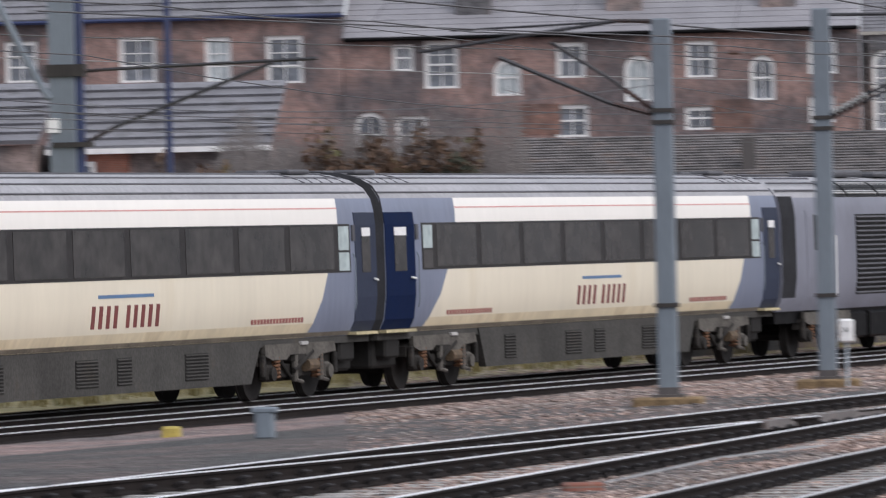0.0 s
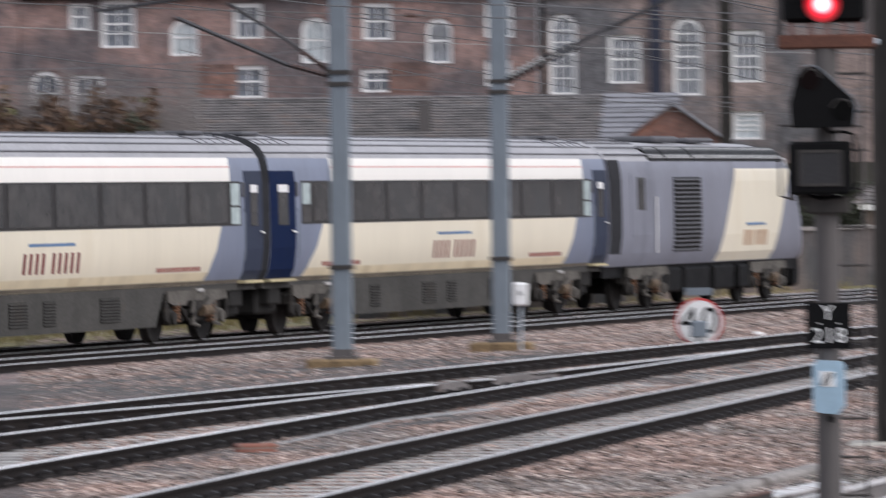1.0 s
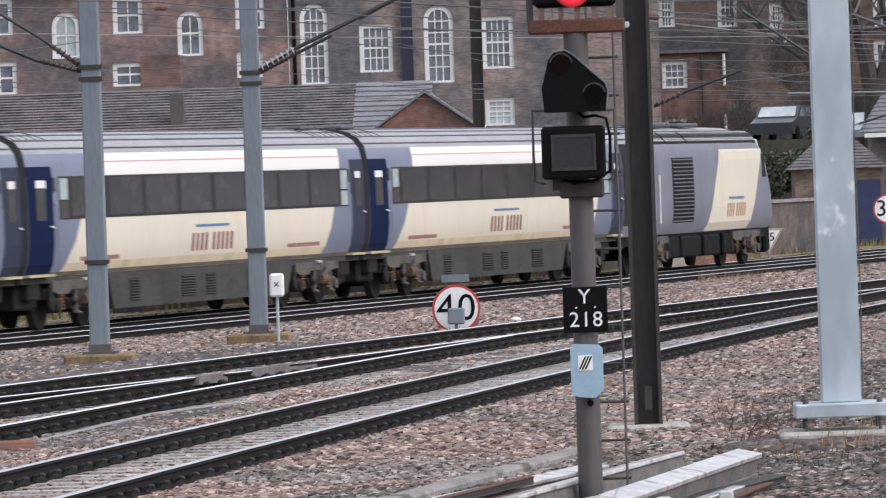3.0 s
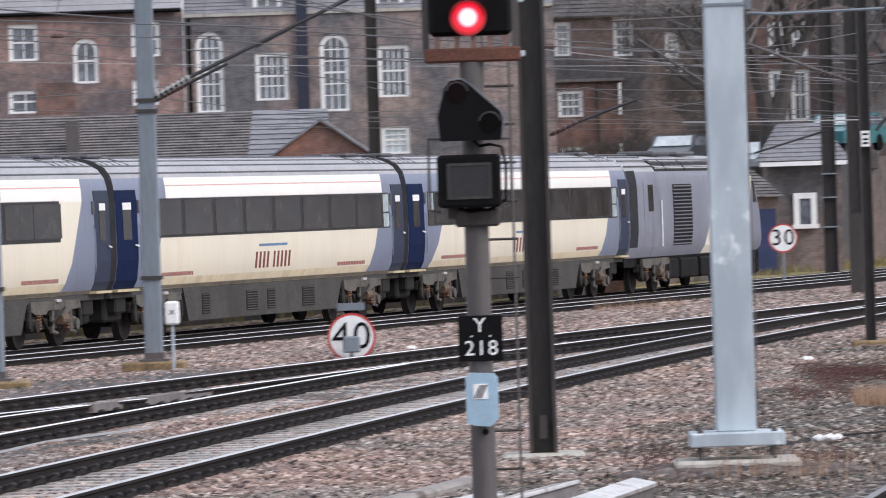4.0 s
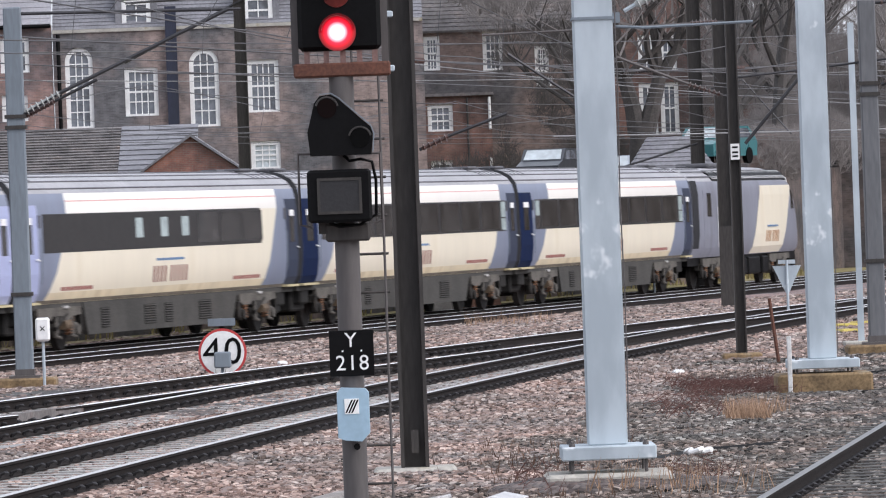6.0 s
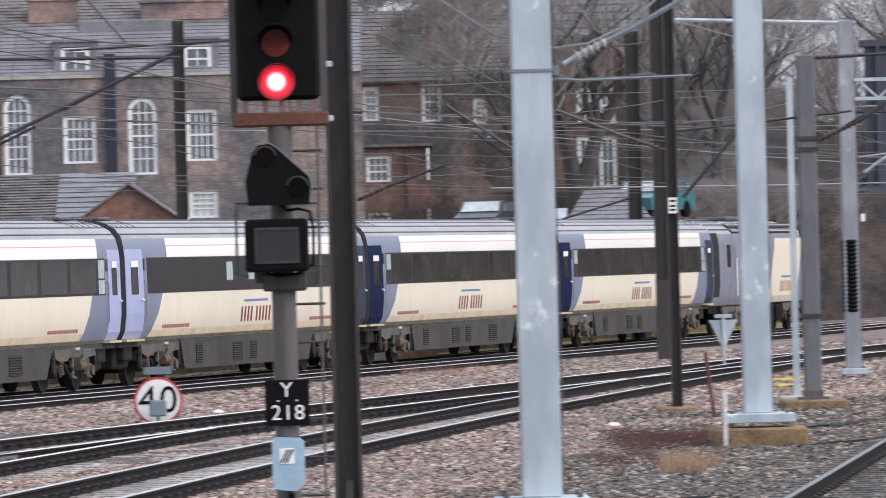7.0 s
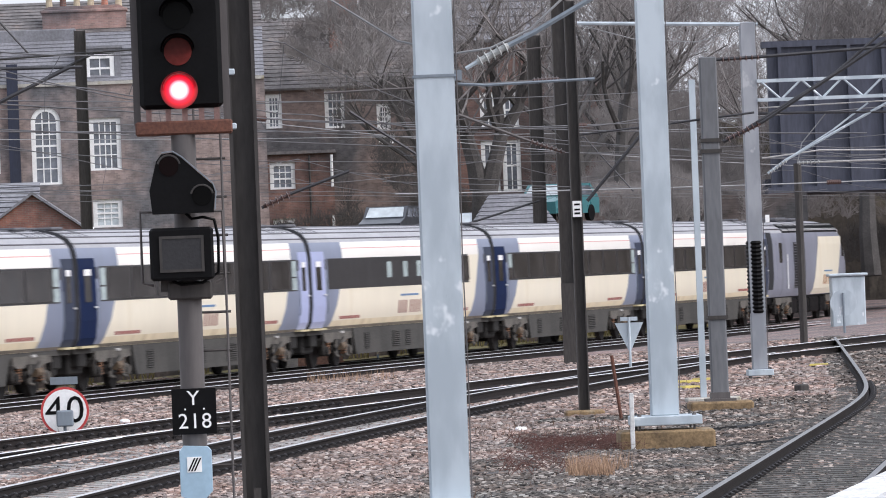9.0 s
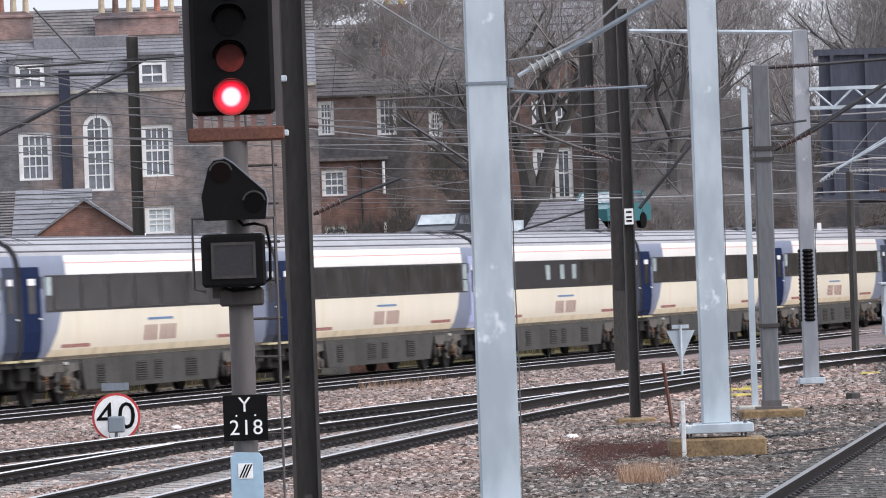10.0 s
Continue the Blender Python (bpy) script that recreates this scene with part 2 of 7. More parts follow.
def stone_material(name, shades, tints):
    m = bpy.data.materials.new(name)
    m.use_nodes = True
    n, l = m.node_tree.nodes, m.node_tree.links
    p = n["Principled BSDF"]
    ge = n.new("ShaderNodeNewGeometry")
    rp = n.new("ShaderNodeValToRGB")
    rp.color_ramp.elements[0].color = (*shades[0], 1)
    rp.color_ramp.elements[1].color = (*shades[-1], 1)
    for i, c in enumerate(shades[1:-1]):
        rp.color_ramp.elements.new((i + 1) / (len(shades) - 1)).color = (*c, 1)
    l.new(ge.outputs["Random Per Island"], rp.inputs[0])
    no = n.new("ShaderNodeTexNoise")
    no.inputs["Scale"].default_value, no.inputs["Detail"].default_value = 0.35, 6
    l.new(ge.outputs["Position"], no.inputs["Vector"])
    ti = n.new("ShaderNodeValToRGB")
    ti.color_ramp.elements[0].position, ti.color_ramp.elements[1].position = 0.4, 0.6
    ti.color_ramp.elements[0].color, ti.color_ramp.elements[1].color = (*tints[0], 1), (*tints[1], 1)
    l.new(no.outputs["Fac"], ti.inputs[0])
    mx = n.new("ShaderNodeMix")
    mx.data_type, mx.blend_type = "RGBA", "MULTIPLY"
    mx.inputs["Factor"].default_value = 1
    l.new(rp.outputs[0], mx.inputs["A"])
    l.new(ti.outputs[0], mx.inputs["B"])
    l.new(mx.outputs["Result"], p.inputs["Base Color"])
    p.inputs["Roughness"].default_value = 0.85
    p.inputs["Specular IOR Level"].default_value = 0.25
    return m


BALLAST = ballast_material()
MUD = ballast_material("muddy_ballast", 0.4, 0.9)
STONE = stone_material("loose_stone", [(0.03, 0.026, 0.024), (0.16, 0.118, 0.1), (0.27, 0.198, 0.168), (0.24, 0.21, 0.2), (0.38, 0.29, 0.25), (0.6, 0.52, 0.47)], [(0.8, 0.85, 0.87), (1.1, 1.0, 0.96)])
STONE_GREY = stone_material("dirty_stone", [(0.014, 0.013, 0.012), (0.065, 0.056, 0.05), (0.115, 0.099, 0.088), (0.14, 0.128, 0.12), (0.22, 0.18, 0.155), (0.46, 0.43, 0.4)], [(0.8, 0.84, 0.84), (1.15, 1.03, 0.97)])
RAIL_TOP = material("worn_rail_head", (0.9, 0.91, 0.93), 0.45, 0.3, 0.08, 2, 60, 0.02)
RAIL_MID = material("half_worn_rail_head", (0.55, 0.55, 0.56), 0.45, 0.3, 0.12, 2, 60, 0.02)
RAIL_DULL = material("dull_rail_head", (0.2, 0.2, 0.2), 0.5, 0.3, 0.2, 2, 60, 0.02)
RAIL_WEB = material("rusty_rail", (0.022, 0.018, 0.017), 0.85, 0.0, 0.3, 4, 40, 0.2, spec=0.15)
SLEEPER = material("concrete_sleeper", (0.44, 0.43, 0.415), 0.8, 0, 0.25, 3, 45, 0.25, each=0.25)
CLIP = material("sprung_clip", (0.03, 0.028, 0.03), 0.6, 0.3, 0.3)
GALV = galvanised_material("galvanised_steel", (0.38, 0.435, 0.48), (0.5, 0.565, 0.61), (0.72, 0.76, 0.79))
GALV_OLD = galvanised_material("dulled_galvanised_steel", (0.235, 0.25, 0.275), (0.32, 0.335, 0.36), (0.42, 0.43, 0.45))
GREYMAST = material("weathered_grey_steel", (0.2, 0.235, 0.27), 0.65, 0.1, 0.12, 1.5, 20, 0.05, streak=True)
BLACKMAST = material("dark_weathered_steel", (0.044, 0.039, 0.036), 0.7, 0.0, 0.3, 1.2, 25, 0.08, streak=True)
CONCRETE = material("stained_concrete", (0.42, 0.4, 0.36), 0.85, 0, 0.2, 2, 30, 0.2, second=(0.33, 0.29, 0.2), second_at=0.58)
MOSSY = material("mossy_concrete", (0.22, 0.15, 0.08), 0.9, 0, 0.35, 2.5, 30, 0.3, second=(0.3, 0.26, 0.19), second_at=0.6)
SLATE_PALE = material("wet_pale_slate", (0.29, 0.285, 0.305), 0.5, 0, 0.15, 0.4, 9, 0.1, second=(0.22, 0.215, 0.23), second_at=0.62)
SLATE = material("roof_slate", (0.2, 0.2, 0.218), 0.55, 0, 0.22, 0.7, 9, 0.15, second=(0.14, 0.14, 0.145), second_at=0.6)
SLATE_DARK = material("dark_tiles", (0.15, 0.138, 0.135), 0.7, 0, 0.35, 1.1, 5, 0.2, second=(0.21, 0.17, 0.15), second_at=0.58)
BRICK = brick_material("old_brick", (0.3, 0.216, 0.205), (0.21, 0.17, 0.166), (0.27, 0.24, 0.235))
# Haze over the far houses is put into this lighter colour.
BRICK_BROWN = brick_material("sooty_brick", (0.285, 0.256, 0.252), (0.19, 0.176, 0.176), (0.275, 0.26, 0.26))
BRICK_SOOT = brick_material("black_sooty_brick", (0.125, 0.112, 0.108), (0.085, 0.078, 0.076), (0.12, 0.112, 0.109))
BRICK_BAY = brick_material("dull_red_brick", (0.215, 0.128, 0.11), (0.15, 0.105, 0.095), (0.2, 0.17, 0.155))
BRICK_DIM = brick_material("dark_sooty_brick", (0.215, 0.188, 0.18), (0.145, 0.128, 0.125), (0.2, 0.185, 0.18))
BRICK_RED = brick_material("red_brick", (0.34, 0.155, 0.115), (0.26, 0.125, 0.1), (0.27, 0.22, 0.19))
BOARD = material("trodden_white_board", (0.62, 0.62, 0.61), 0.7, 0, 0.2, 1.5, 20, 0.1, second=(0.4, 0.39, 0.37), second_at=0.58, each=0.15)
WHITE = material("white_paint", (0.86, 0.86, 0.85), 0.5, 0, 0.08, 2, 20, 0.03)
# Base colour raised to stand for the sky's reflection in the glass.
PANE = material("window_pane", (0.17, 0.185, 0.215), 0.1, 0, 0.4, 0.7, 3, 0.0, spec=0.8)
PANE_LIGHT = material("pale_blind", (0.5, 0.55, 0.57), 0.3, 0, 0.2, 0.7, 3, 0.0)
BLACK = material("black_paint", (0.004, 0.004, 0.0045), 0.5, 0, 0.3, 3, 30, 0.03, spec=0.12)

# ---- plan of the railway ----
def far_line(y):
    """x of the near rail of the line on which the train runs."""
    k = (y - 170) / 100
    return -0.902 + 26.638 * k + 0.523 * k * k + 0.244 * k ** 3


TRAIN_Z = -0.065  # the running line lies a little lower than its neighbours


def rise(x, y):
    """Height of the rail tops: the tracks nearer to the platform lie a little higher."""
    return min(0.4, max(0.0, 0.04 * ((x - far_line(y)) * 0.964 - 3.6)))


def quad(a, b, c):
    return lambda y: a * ((y - 90) / 50) ** 2 + b * (y - 90) / 50 + c


LINE_P_FAR, LINE_P_NEAR = quad(0.87, 11.80, -4.57), quad(1.237, 11.585, -2.58)
LINE_C_FAR, LINE_C_NEAR = quad(1.20, 7.93, 0.0), quad(1.0, 8.0, 1.5)


def LINE_D(y):
    """x of the far rail of the platform line: almost straight, then bending in towards the turnout."""
    return 5.0 + 0.139 * (y - 66) - 0.054 * 4 * np.log1p(np.exp((y - 106) / 4))



# ---- ground ----
def ground():
    xs = [-3000, -600, -150, -80] + [-50 + i for i in range(0, 101)] + [80, 150, 600, 3000]
    ys = [-3000, -300, -40, 0, 20, 30] + [36 + 1.5 * i for i in range(0, 115)] + [220, 235, 260, 300, 400, 900, 4500]
    b = Build()
    rnd = random.Random(5)
    v = []
    for y in ys:
        for x in xs:
            inside = -50 <= x <= 50 and 36 <= y <= 210
            z = rise(x, max(40, min(230, y))) - 0.19
            if inside:
                z += 0.025 * noise.noise((x * 0.5, y * 0.35, 0)) + 0.008 * rnd.uniform(-1, 1)
            v.append((x, y, z))
    n = len(xs)
    b.add(v, [(j * n + i, j * n + i + 1, (j + 1) * n + i + 1, (j + 1) * n + i) for j in range(len(ys) - 1) for i in range(n - 1)])
    ob = part("ground", b, BALLAST, smooth=True)
    tagged(ob, "pinkish grey crushed stone ballast with muddy patches", "ground", kind="structure")


ground()

RAIL_PROFILE = [(-0.07, -0.16), (0.07, -0.16), (0.07, -0.145), (0.012, -0.12), (0.012, -0.045), (0.036, -0.032), (0.036, -0.006), (0.026, 0), (-0.026, 0), (-0.036, -0.006), (-0.036, -0.032), (-0.012, -0.045), (-0.012, -0.12), (-0.07, -0.145)]


def rail(fx, y0, y1, parent, step=2.0, lift=0.0, head=None):
    n = max(2, int((y1 - y0) / step))
    b = Build()
    rings = []
    for i in range(n + 1):
        y = y0 + (y1 - y0) * i / n
        x = fx(y)
        d = Vector((fx(y + 0.5) - fx(y - 0.5), 1.0)).normalized()
        z = rise(x, y) + lift
        rings.append([(x + d.y * a, y - d.x * a, z + c) for a, c in RAIL_PROFILE])
    b.loft(rings)
    k = len(RAIL_PROFILE)
    for i in range(n):
        for j in (6, 7, 8):
            b.m[i * k + j] = 1
    return part("rail", b, [RAIL_WEB, head or RAIL_TOP], parent)


SLEEPER_DARK = material("dark_damp_sleeper", (0.1, 0.095, 0.09), 0.8, 0, 0.25, 3, 45, 0.25, each=0.25)
SLEEPER_MESH = Build().loft([[(-1.25, -0.14, -0.2), (1.25, -0.14, -0.2), (1.25, 0.14, -0.2), (-1.25, 0.14, -0.2)], [(-1.23, -0.1, 0), (1.23, -0.1, 0), (1.23, 0.1, 0), (-1.23, 0.1, 0)]]).mesh("sleeper", SLEEPER)


def track(name, label, fx, y0, y1, gauge=1.435, side=1, sleepers=(0, 0), spacing=0.65, head=None, mesh=None, lift=0.0):
    """fx: the rail on the far side; the other one is gauge to the near side. Sleepers as single pieces over a stretch."""
    base = empty(name, kind="structure", label=label, category="track")
    near = lambda y: fx(y) + gauge * 1.035
    rail(fx, y0, y1, base, lift=lift, head=head)
    rail(near, y0, y1, base, lift=lift, head=head)
    y = sleepers[0]
    clips = Build()
    while y < sleepers[1]:
        x = fx(y) + gauge * 0.517
        d = Vector((fx(y + 0.5) - fx(y - 0.5), 1.0)).normalized()
        ang = math.degrees(math.atan2(-d.x, d.y))
        part("sleeper", mesh or SLEEPER_MESH, None, base, at=pose(x, y, rise(x, y) - 0.158, 0, 0, ang))
        for s in (-1, 1):
            for o in (-0.085, 0.085):
                a = s * gauge / 2 + o
                px, py = x + d.y * a, y - d.x * a
                z = rise(px, py) - 0.15
                n0 = len(clips.v)
                clips.tube([(-0.06, -0.05, 0), (-0.03, -0.06, 0.05), (0.02, -0.05, 0.07), (0.05, 0, 0.055), (0.02, 0.05, 0.07), (-0.03, 0.06, 0.05), (-0.06, 0.05, 0)], 0.017, 5)
                clips.move(pose(px, py, z, 0, 0, ang), n0)
        y += spacing * d.y
    if clips.v:
        tagged(part("rail_clips", clips, CLIP, base), kind="stuff")
    return base



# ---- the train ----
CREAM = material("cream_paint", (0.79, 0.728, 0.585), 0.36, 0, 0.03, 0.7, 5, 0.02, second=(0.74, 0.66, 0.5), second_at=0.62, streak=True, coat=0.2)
# Cream above the windows, lightened for the sky light on the inward-leaning side.
SKYLIT_CREAM = material("skylit_cream_paint", (0.86, 0.83, 0.77), 0.33, 0, 0.02, 0.7, 5, 0.02, streak=True, coat=0.2)
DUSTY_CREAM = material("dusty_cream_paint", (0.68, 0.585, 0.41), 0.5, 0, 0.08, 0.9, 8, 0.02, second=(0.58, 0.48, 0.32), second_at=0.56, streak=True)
SLATE_BLUE = material("slate_blue_paint", (0.2, 0.228, 0.305), 0.45, 0, 0.08, 0.8, 8, 0.02, spec=0.3, streak=True)
GREY_BLUE = material("dulled_grey_blue_paint", (0.19, 0.198, 0.24), 0.5, 0, 0.12, 0.8, 14, 0.03, second=(0.14, 0.145, 0.175), second_at=0.6, streak=True)
NAVY = material("navy_paint", (0.006, 0.015, 0.054), 0.6, 0, 0.1, 1, 14, 0.02, spec=0.05)
DOOR_SLATE = material("dark_slate_door_paint", (0.032, 0.041, 0.07), 0.55, 0, 0.1, 1, 14, 0.02, spec=0.15)
LILAC = material("pale_lilac_paint", (0.37, 0.41, 0.62), 0.4, 0, 0.08, 1, 14, 0.02)
ROOF_GREY = material("roof_paint", (0.36, 0.36, 0.38), 0.5, 0, 0.15, 0.6, 10, 0.04)
PALE_BAR = material("pale_grille_bar", (0.5, 0.5, 0.5), 0.5, 0.2, 0.15)
RIB_DARK = material("roof_rib", (0.09, 0.09, 0.1), 0.6, 0, 0.2)
BAND = material("window_surround", (0.034, 0.032, 0.032), 0.4, 0, 0.2, 1, 10, 0.0, spec=0.12)
GLASS_DARK = material("tinted_coach_glass", (0.05, 0.046, 0.044), 0.16, 0, 0.4, 0.9, 3, 0.0, spec=0.14)
GLASS_PALE = material("frosted_coach_glass", (0.42, 0.5, 0.5), 0.2, 0, 0.15, 2, 6, 0.0)
SKIRT = material("grimy_underframe", (0.066, 0.064, 0.06), 0.8, 0, 0.22, 1.2, 20, 0.1, spec=0.15, second=(0.085, 0.075, 0.064), second_at=0.62)
BOGIE_MAT = material("dusty_bogie", (0.03, 0.028, 0.026), 0.85, 0.0, 0.35, 2.5, 25, 0.15, spec=0.15, second=(0.085, 0.07, 0.06), second_at=0.63)
LOUVRE_DARK = material("dark_underframe", (0.03, 0.029, 0.028), 0.8, 0, 0.2, spec=0.15)
FRAME_DUST = material("pale_dusty_bogie_frame", (0.115, 0.107, 0.096), 0.85, 0, 0.3, 3, 25, 0.15, spec=0.15, second=(0.15, 0.135, 0.115), second_at=0.62)
BRAKE_OCHRE = material("ochre_brake_dust", (0.13, 0.09, 0.055), 0.8, 0, 0.3, 4, 25, 0.1)
RUST_SPRING = material("rusty_spring", (0.17, 0.085, 0.045), 0.7, 0.1, 0.25)
WHEEL_MAT = material("wheel_steel", (0.022, 0.02, 0.019), 0.7, 0.0, 0.25, spec=0.15)
RED_LINE = material("red_line", (0.66, 0.33, 0.3), 0.5)
MAROON = material("maroon_lettering", (0.2, 0.05, 0.045), 0.5)
BLUE_BAR = material("blue_bar", (0.1, 0.2, 0.36), 0.5)
PINKISH = material("faded_red_lettering", (0.3, 0.1, 0.085), 0.5)
STRUT_PALE = material("chalky_paint", (0.45, 0.44, 0.43), 0.7)
FADED_INK = material("faded_orange_lettering", (0.5, 0.3, 0.18), 0.6)
GRIME = material("brown_road_grime", (0.17, 0.145, 0.11), 0.8, 0, 0.3, 1.5, 20, 0.05)
YELLOW_DIRT = material("dirty_yellow_step", (0.52, 0.45, 0.27), 0.8, 0, 0.3)
BELLOWS = material("rubber_bellows", (0.028, 0.029, 0.033), 0.85, 0, 0.3, spec=0.2)

HALF = [(1.20, 1.06), (1.32, 1.30), (1.37, 1.72), (1.372, 2.14), (1.355, 3.0), (1.325, 3.25), (1.27, 3.47), (1.13, 3.66), (0.88, 3.80), (0.5, 3.90), (0.0, 3.94)]
REAR_CUT = [2.05, 2.25, 2.75, 3.1, 3.6, 3.65, 3.7]
FRONT_CUT = [3.1, 2.95, 2.6, 2.35, 1.8, 1.75, 1.7]
LOFT_X = 11.3


def side_y(z):
    return float(np.interp(z, [p[1] for p in HALF], [p[0] for p in HALF]))


def coach_shell(name, parent, long, mats, rear_cut, front_cut, roof_row=6):
    """The shell with livery panels cut on the slant; mats: ends, middle, roof."""
    b = Build()
    for s in (-1, 1):
        n = len(HALF)
        cols = []
        for i in range(n):
            y, z = HALF[i]
            k = min(i, len(rear_cut) - 1)
            xs = (-long, -long + rear_cut[k], long - front_cut[k], long)
            cols.append([(x, s * y, z) for x in xs])
        v = [p for c in cols for p in c]
        base = len(b.v)
        b.v.extend(v)
        for i in range(n - 1):
            for j in range(3):
                b.f.append(tuple(base + q for q in (i * 4 + j, i * 4 + j + 1, (i + 1) * 4 + j + 1, (i + 1) * 4 + j)))
                # Upper middle rows carry sky light in their colour; the lowest row is dusty.
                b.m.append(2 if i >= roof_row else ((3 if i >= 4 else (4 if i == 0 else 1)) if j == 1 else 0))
    ends = [[(x, s * y, z) for s, pts in ((-1, HALF), (1, HALF[::-1][1:])) for y, z in pts] for x in (-long, long)]
    for e in ends:
        b.add(e, [tuple(range(len(e)))], 0)
    part("sole_bar", Build().box(-long + 0.02, -1.19, 0.93, long - 0.02, 1.19, 1.064), SKIRT, parent)
    return part(name, b, mats, parent, smooth=True)


def plate(x0, x1, z0, z1, out, s, mat=0, b=None, thick=0.012):
    """A thin panel that follows the body side from z0 to z1, standing out by a little."""
    b = b or Build()
    zs = sorted({z0, z1, *[z for z in (1.3, 1.72, 2.14, 3.0, 3.25) if z0 < z < z1]})
    outer = [(s * (side_y(z) + out), z) for z in zs]
    inner = [(s * (side_y(z) + out - thick), z) for z in reversed(zs)]
    ring = outer + inner
    return b.loft([[(x0, y, z) for y, z in ring], [(x1, y, z) for y, z in ring]], mat)


WHEELSET = Build()
for sy in (-1, 1):
    n0 = len(WHEELSET.v)
    WHEELSET.loft([[(r * math.cos(a), sy * y, r * math.sin(a)) for a in [2 * math.pi * k / 28 for k in range(28)]] for r, y in ((0.2, 0.83), (0.36, 0.82), (0.4, 0.84), (0.455, 0.84), (0.46, 0.72), (0.485, 0.715), (0.485, 0.69), (0.3, 0.69))])
WHEELSET.tube([(0, -0.8, 0), (0, 0.8, 0)], 0.09, 10)
WHEELSET_MESH = WHEELSET.mesh("wheelset", WHEEL_MAT, True)


def bogie(parent, x):
    bo = part("bogie", Build().box(-0.5, -0.9, 0.5, 0.5, 0.9, 0.72, b=0.04).box(-0.32, -1.22, 0.62, 0.32, 1.22, 0.9, b=0.05), BOGIE_MAT, parent, at=pose(x, 0, 0), label="dusty brown-grey bogie")
    for s in (-1, 1):
        f = Build()
        y0, y1 = sorted((s * 0.98, s * 1.12))
        f.prism([(-1.75, 0.78), (-1.5, 0.88), (-0.75, 0.9), (-0.5, 0.62), (0.5, 0.62), (0.75, 0.9), (1.5, 0.88), (1.75, 0.78), (1.75, 0.6), (0.95, 0.62), (0.62, 0.4), (-0.62, 0.4), (-0.95, 0.62), (-1.75, 0.6)], y0, y1)
        part("side_frame", f, BOGIE_MAT, bo)
        ya, yb = sorted((s * 1.14, s * 1.23))
        part("top_beam", Build().prism([(-1.62, 0.97), (1.55, 0.97), (1.62, 0.8), (0.9, 0.76), (0.75, 0.68), (0.35, 0.68), (0.2, 0.78), (-0.5, 0.78), (-0.66, 0.7), (-1.3, 0.7), (-1.62, 0.78)], ya, yb), FRAME_DUST, bo, "pale dusty top beam")
        part("brake_cylinder", Build().tube([(0.28, s * 1.18, 0.58), (0.72, s * 1.18, 0.58)], 0.11, 10), BRAKE_OCHRE, bo, "ochre brake cylinder")
        for hx, hw in ((-0.2, 0.07), (0.98, 0.06)):
            part("hanger", Build().box(hx - hw, min(ya, yb), 0.3, hx + hw, max(ya, yb), 0.78, b=0.02).tube([(hx, s * 1.2, 0.34), (hx + 0.3, s * 1.2, 0.3)], 0.035, 6), FRAME_DUST, bo)
        for bx in (-1.65, 1.63):
            part("bracket", Build().box(bx - 0.07, ya, 0.41, bx + 0.07, yb, 0.79, b=0.02), BOGIE_MAT, bo)
        part("brake_rod", Build().tube([(-0.9, s * 1.16, 0.72), (-0.35, s * 1.16, 0.4), (0.1, s * 1.16, 0.42)], 0.03, 6), BOGIE_MAT, bo)
        for wx in (-1.3, 1.3):
            k = Build()
            k.box(wx - 0.16, min(s * 1.0, s * 1.2), 0.33, wx + 0.16, max(s * 1.0, s * 1.2), 0.62, b=0.04)
            k.tube([(wx, s * 1.19, 0.46), (wx, s * 1.26, 0.46)], 0.12, 12)
            part("axle_box", k, FRAME_DUST if wx > 0 else BOGIE_MAT, bo)
            sp = Build()
            hx = wx + (0.32 if wx < 0 else -0.32)
            pts = [(hx + 0.1 * math.cos(q * 0.9), s * 1.12 + 0.1 * math.sin(q * 0.9), 0.36 + 0.0095 * q) for q in range(44)]
            sp.tube(pts, 0.024, 5)
            part("coil_spring", sp, RUST_SPRING, bo, "rust-brown coil spring")
        d = Build()
        d.tube([(-0.3, s * 1.2, 0.5), (0.55, s * 1.2, 0.82)], 0.05, 8)
        part("damper", d, BOGIE_MAT, bo)
    for wx in (-1.3, 1.3):
        part("wheelset", WHEELSET_MESH, None, bo, at=pose(wx, 0, 0.462))
    return bo


def door(parent, x0, x1, mat, s, label):
    d = part("door", plate(x0, x1, 1.12, 3.22, 0.012, s, thick=0.03), mat, parent, label)
    w = (x1 - x0)
    part("door_window", plate(x0 + w * 0.3, x1 - w * 0.3, 2.16, 2.95, 0.02, s), GLASS_DARK, d)
    part("notice", plate(x0 + w * 0.3, x1 - w * 0.3, 2.8, 2.95, 0.026, s), WHITE, d)
    h = Build()
    zz = 2.04
    h.tube([(x1 - w * 0.2, s * (side_y(zz) + 0.05), zz), (x1 - w * 0.05, s * (side_y(zz) + 0.05), zz - 0.02)], 0.02, 6)
    part("door_handle", h, WHITE, d)
    st = Build().box(x0 - 0.02, min(s * 1.2, s * 1.37), 1.06, x1 + 0.02, max(s * 1.2, s * 1.37), 1.11)
    part("step", st, YELLOW_DIRT, parent, "dirty yellow door step")
    r = Build()
    rx = x1 + 0.1 if x0 < 0 else x0 - 0.1
    r.tube([(rx, s * 1.385, 1.5), (rx + 0.01, s * 1.41, 1.6), (rx + 0.01, s * 1.41, 2.4), (rx, s * 1.37, 2.5)], 0.011, 6)
    part("handrail", r, GREYMAST, parent)
    part("lamp_box", plate(rx - 0.06, rx + 0.06, 2.72, 3.0, 0.03, s, thick=0.04), RIB_DARK, parent)


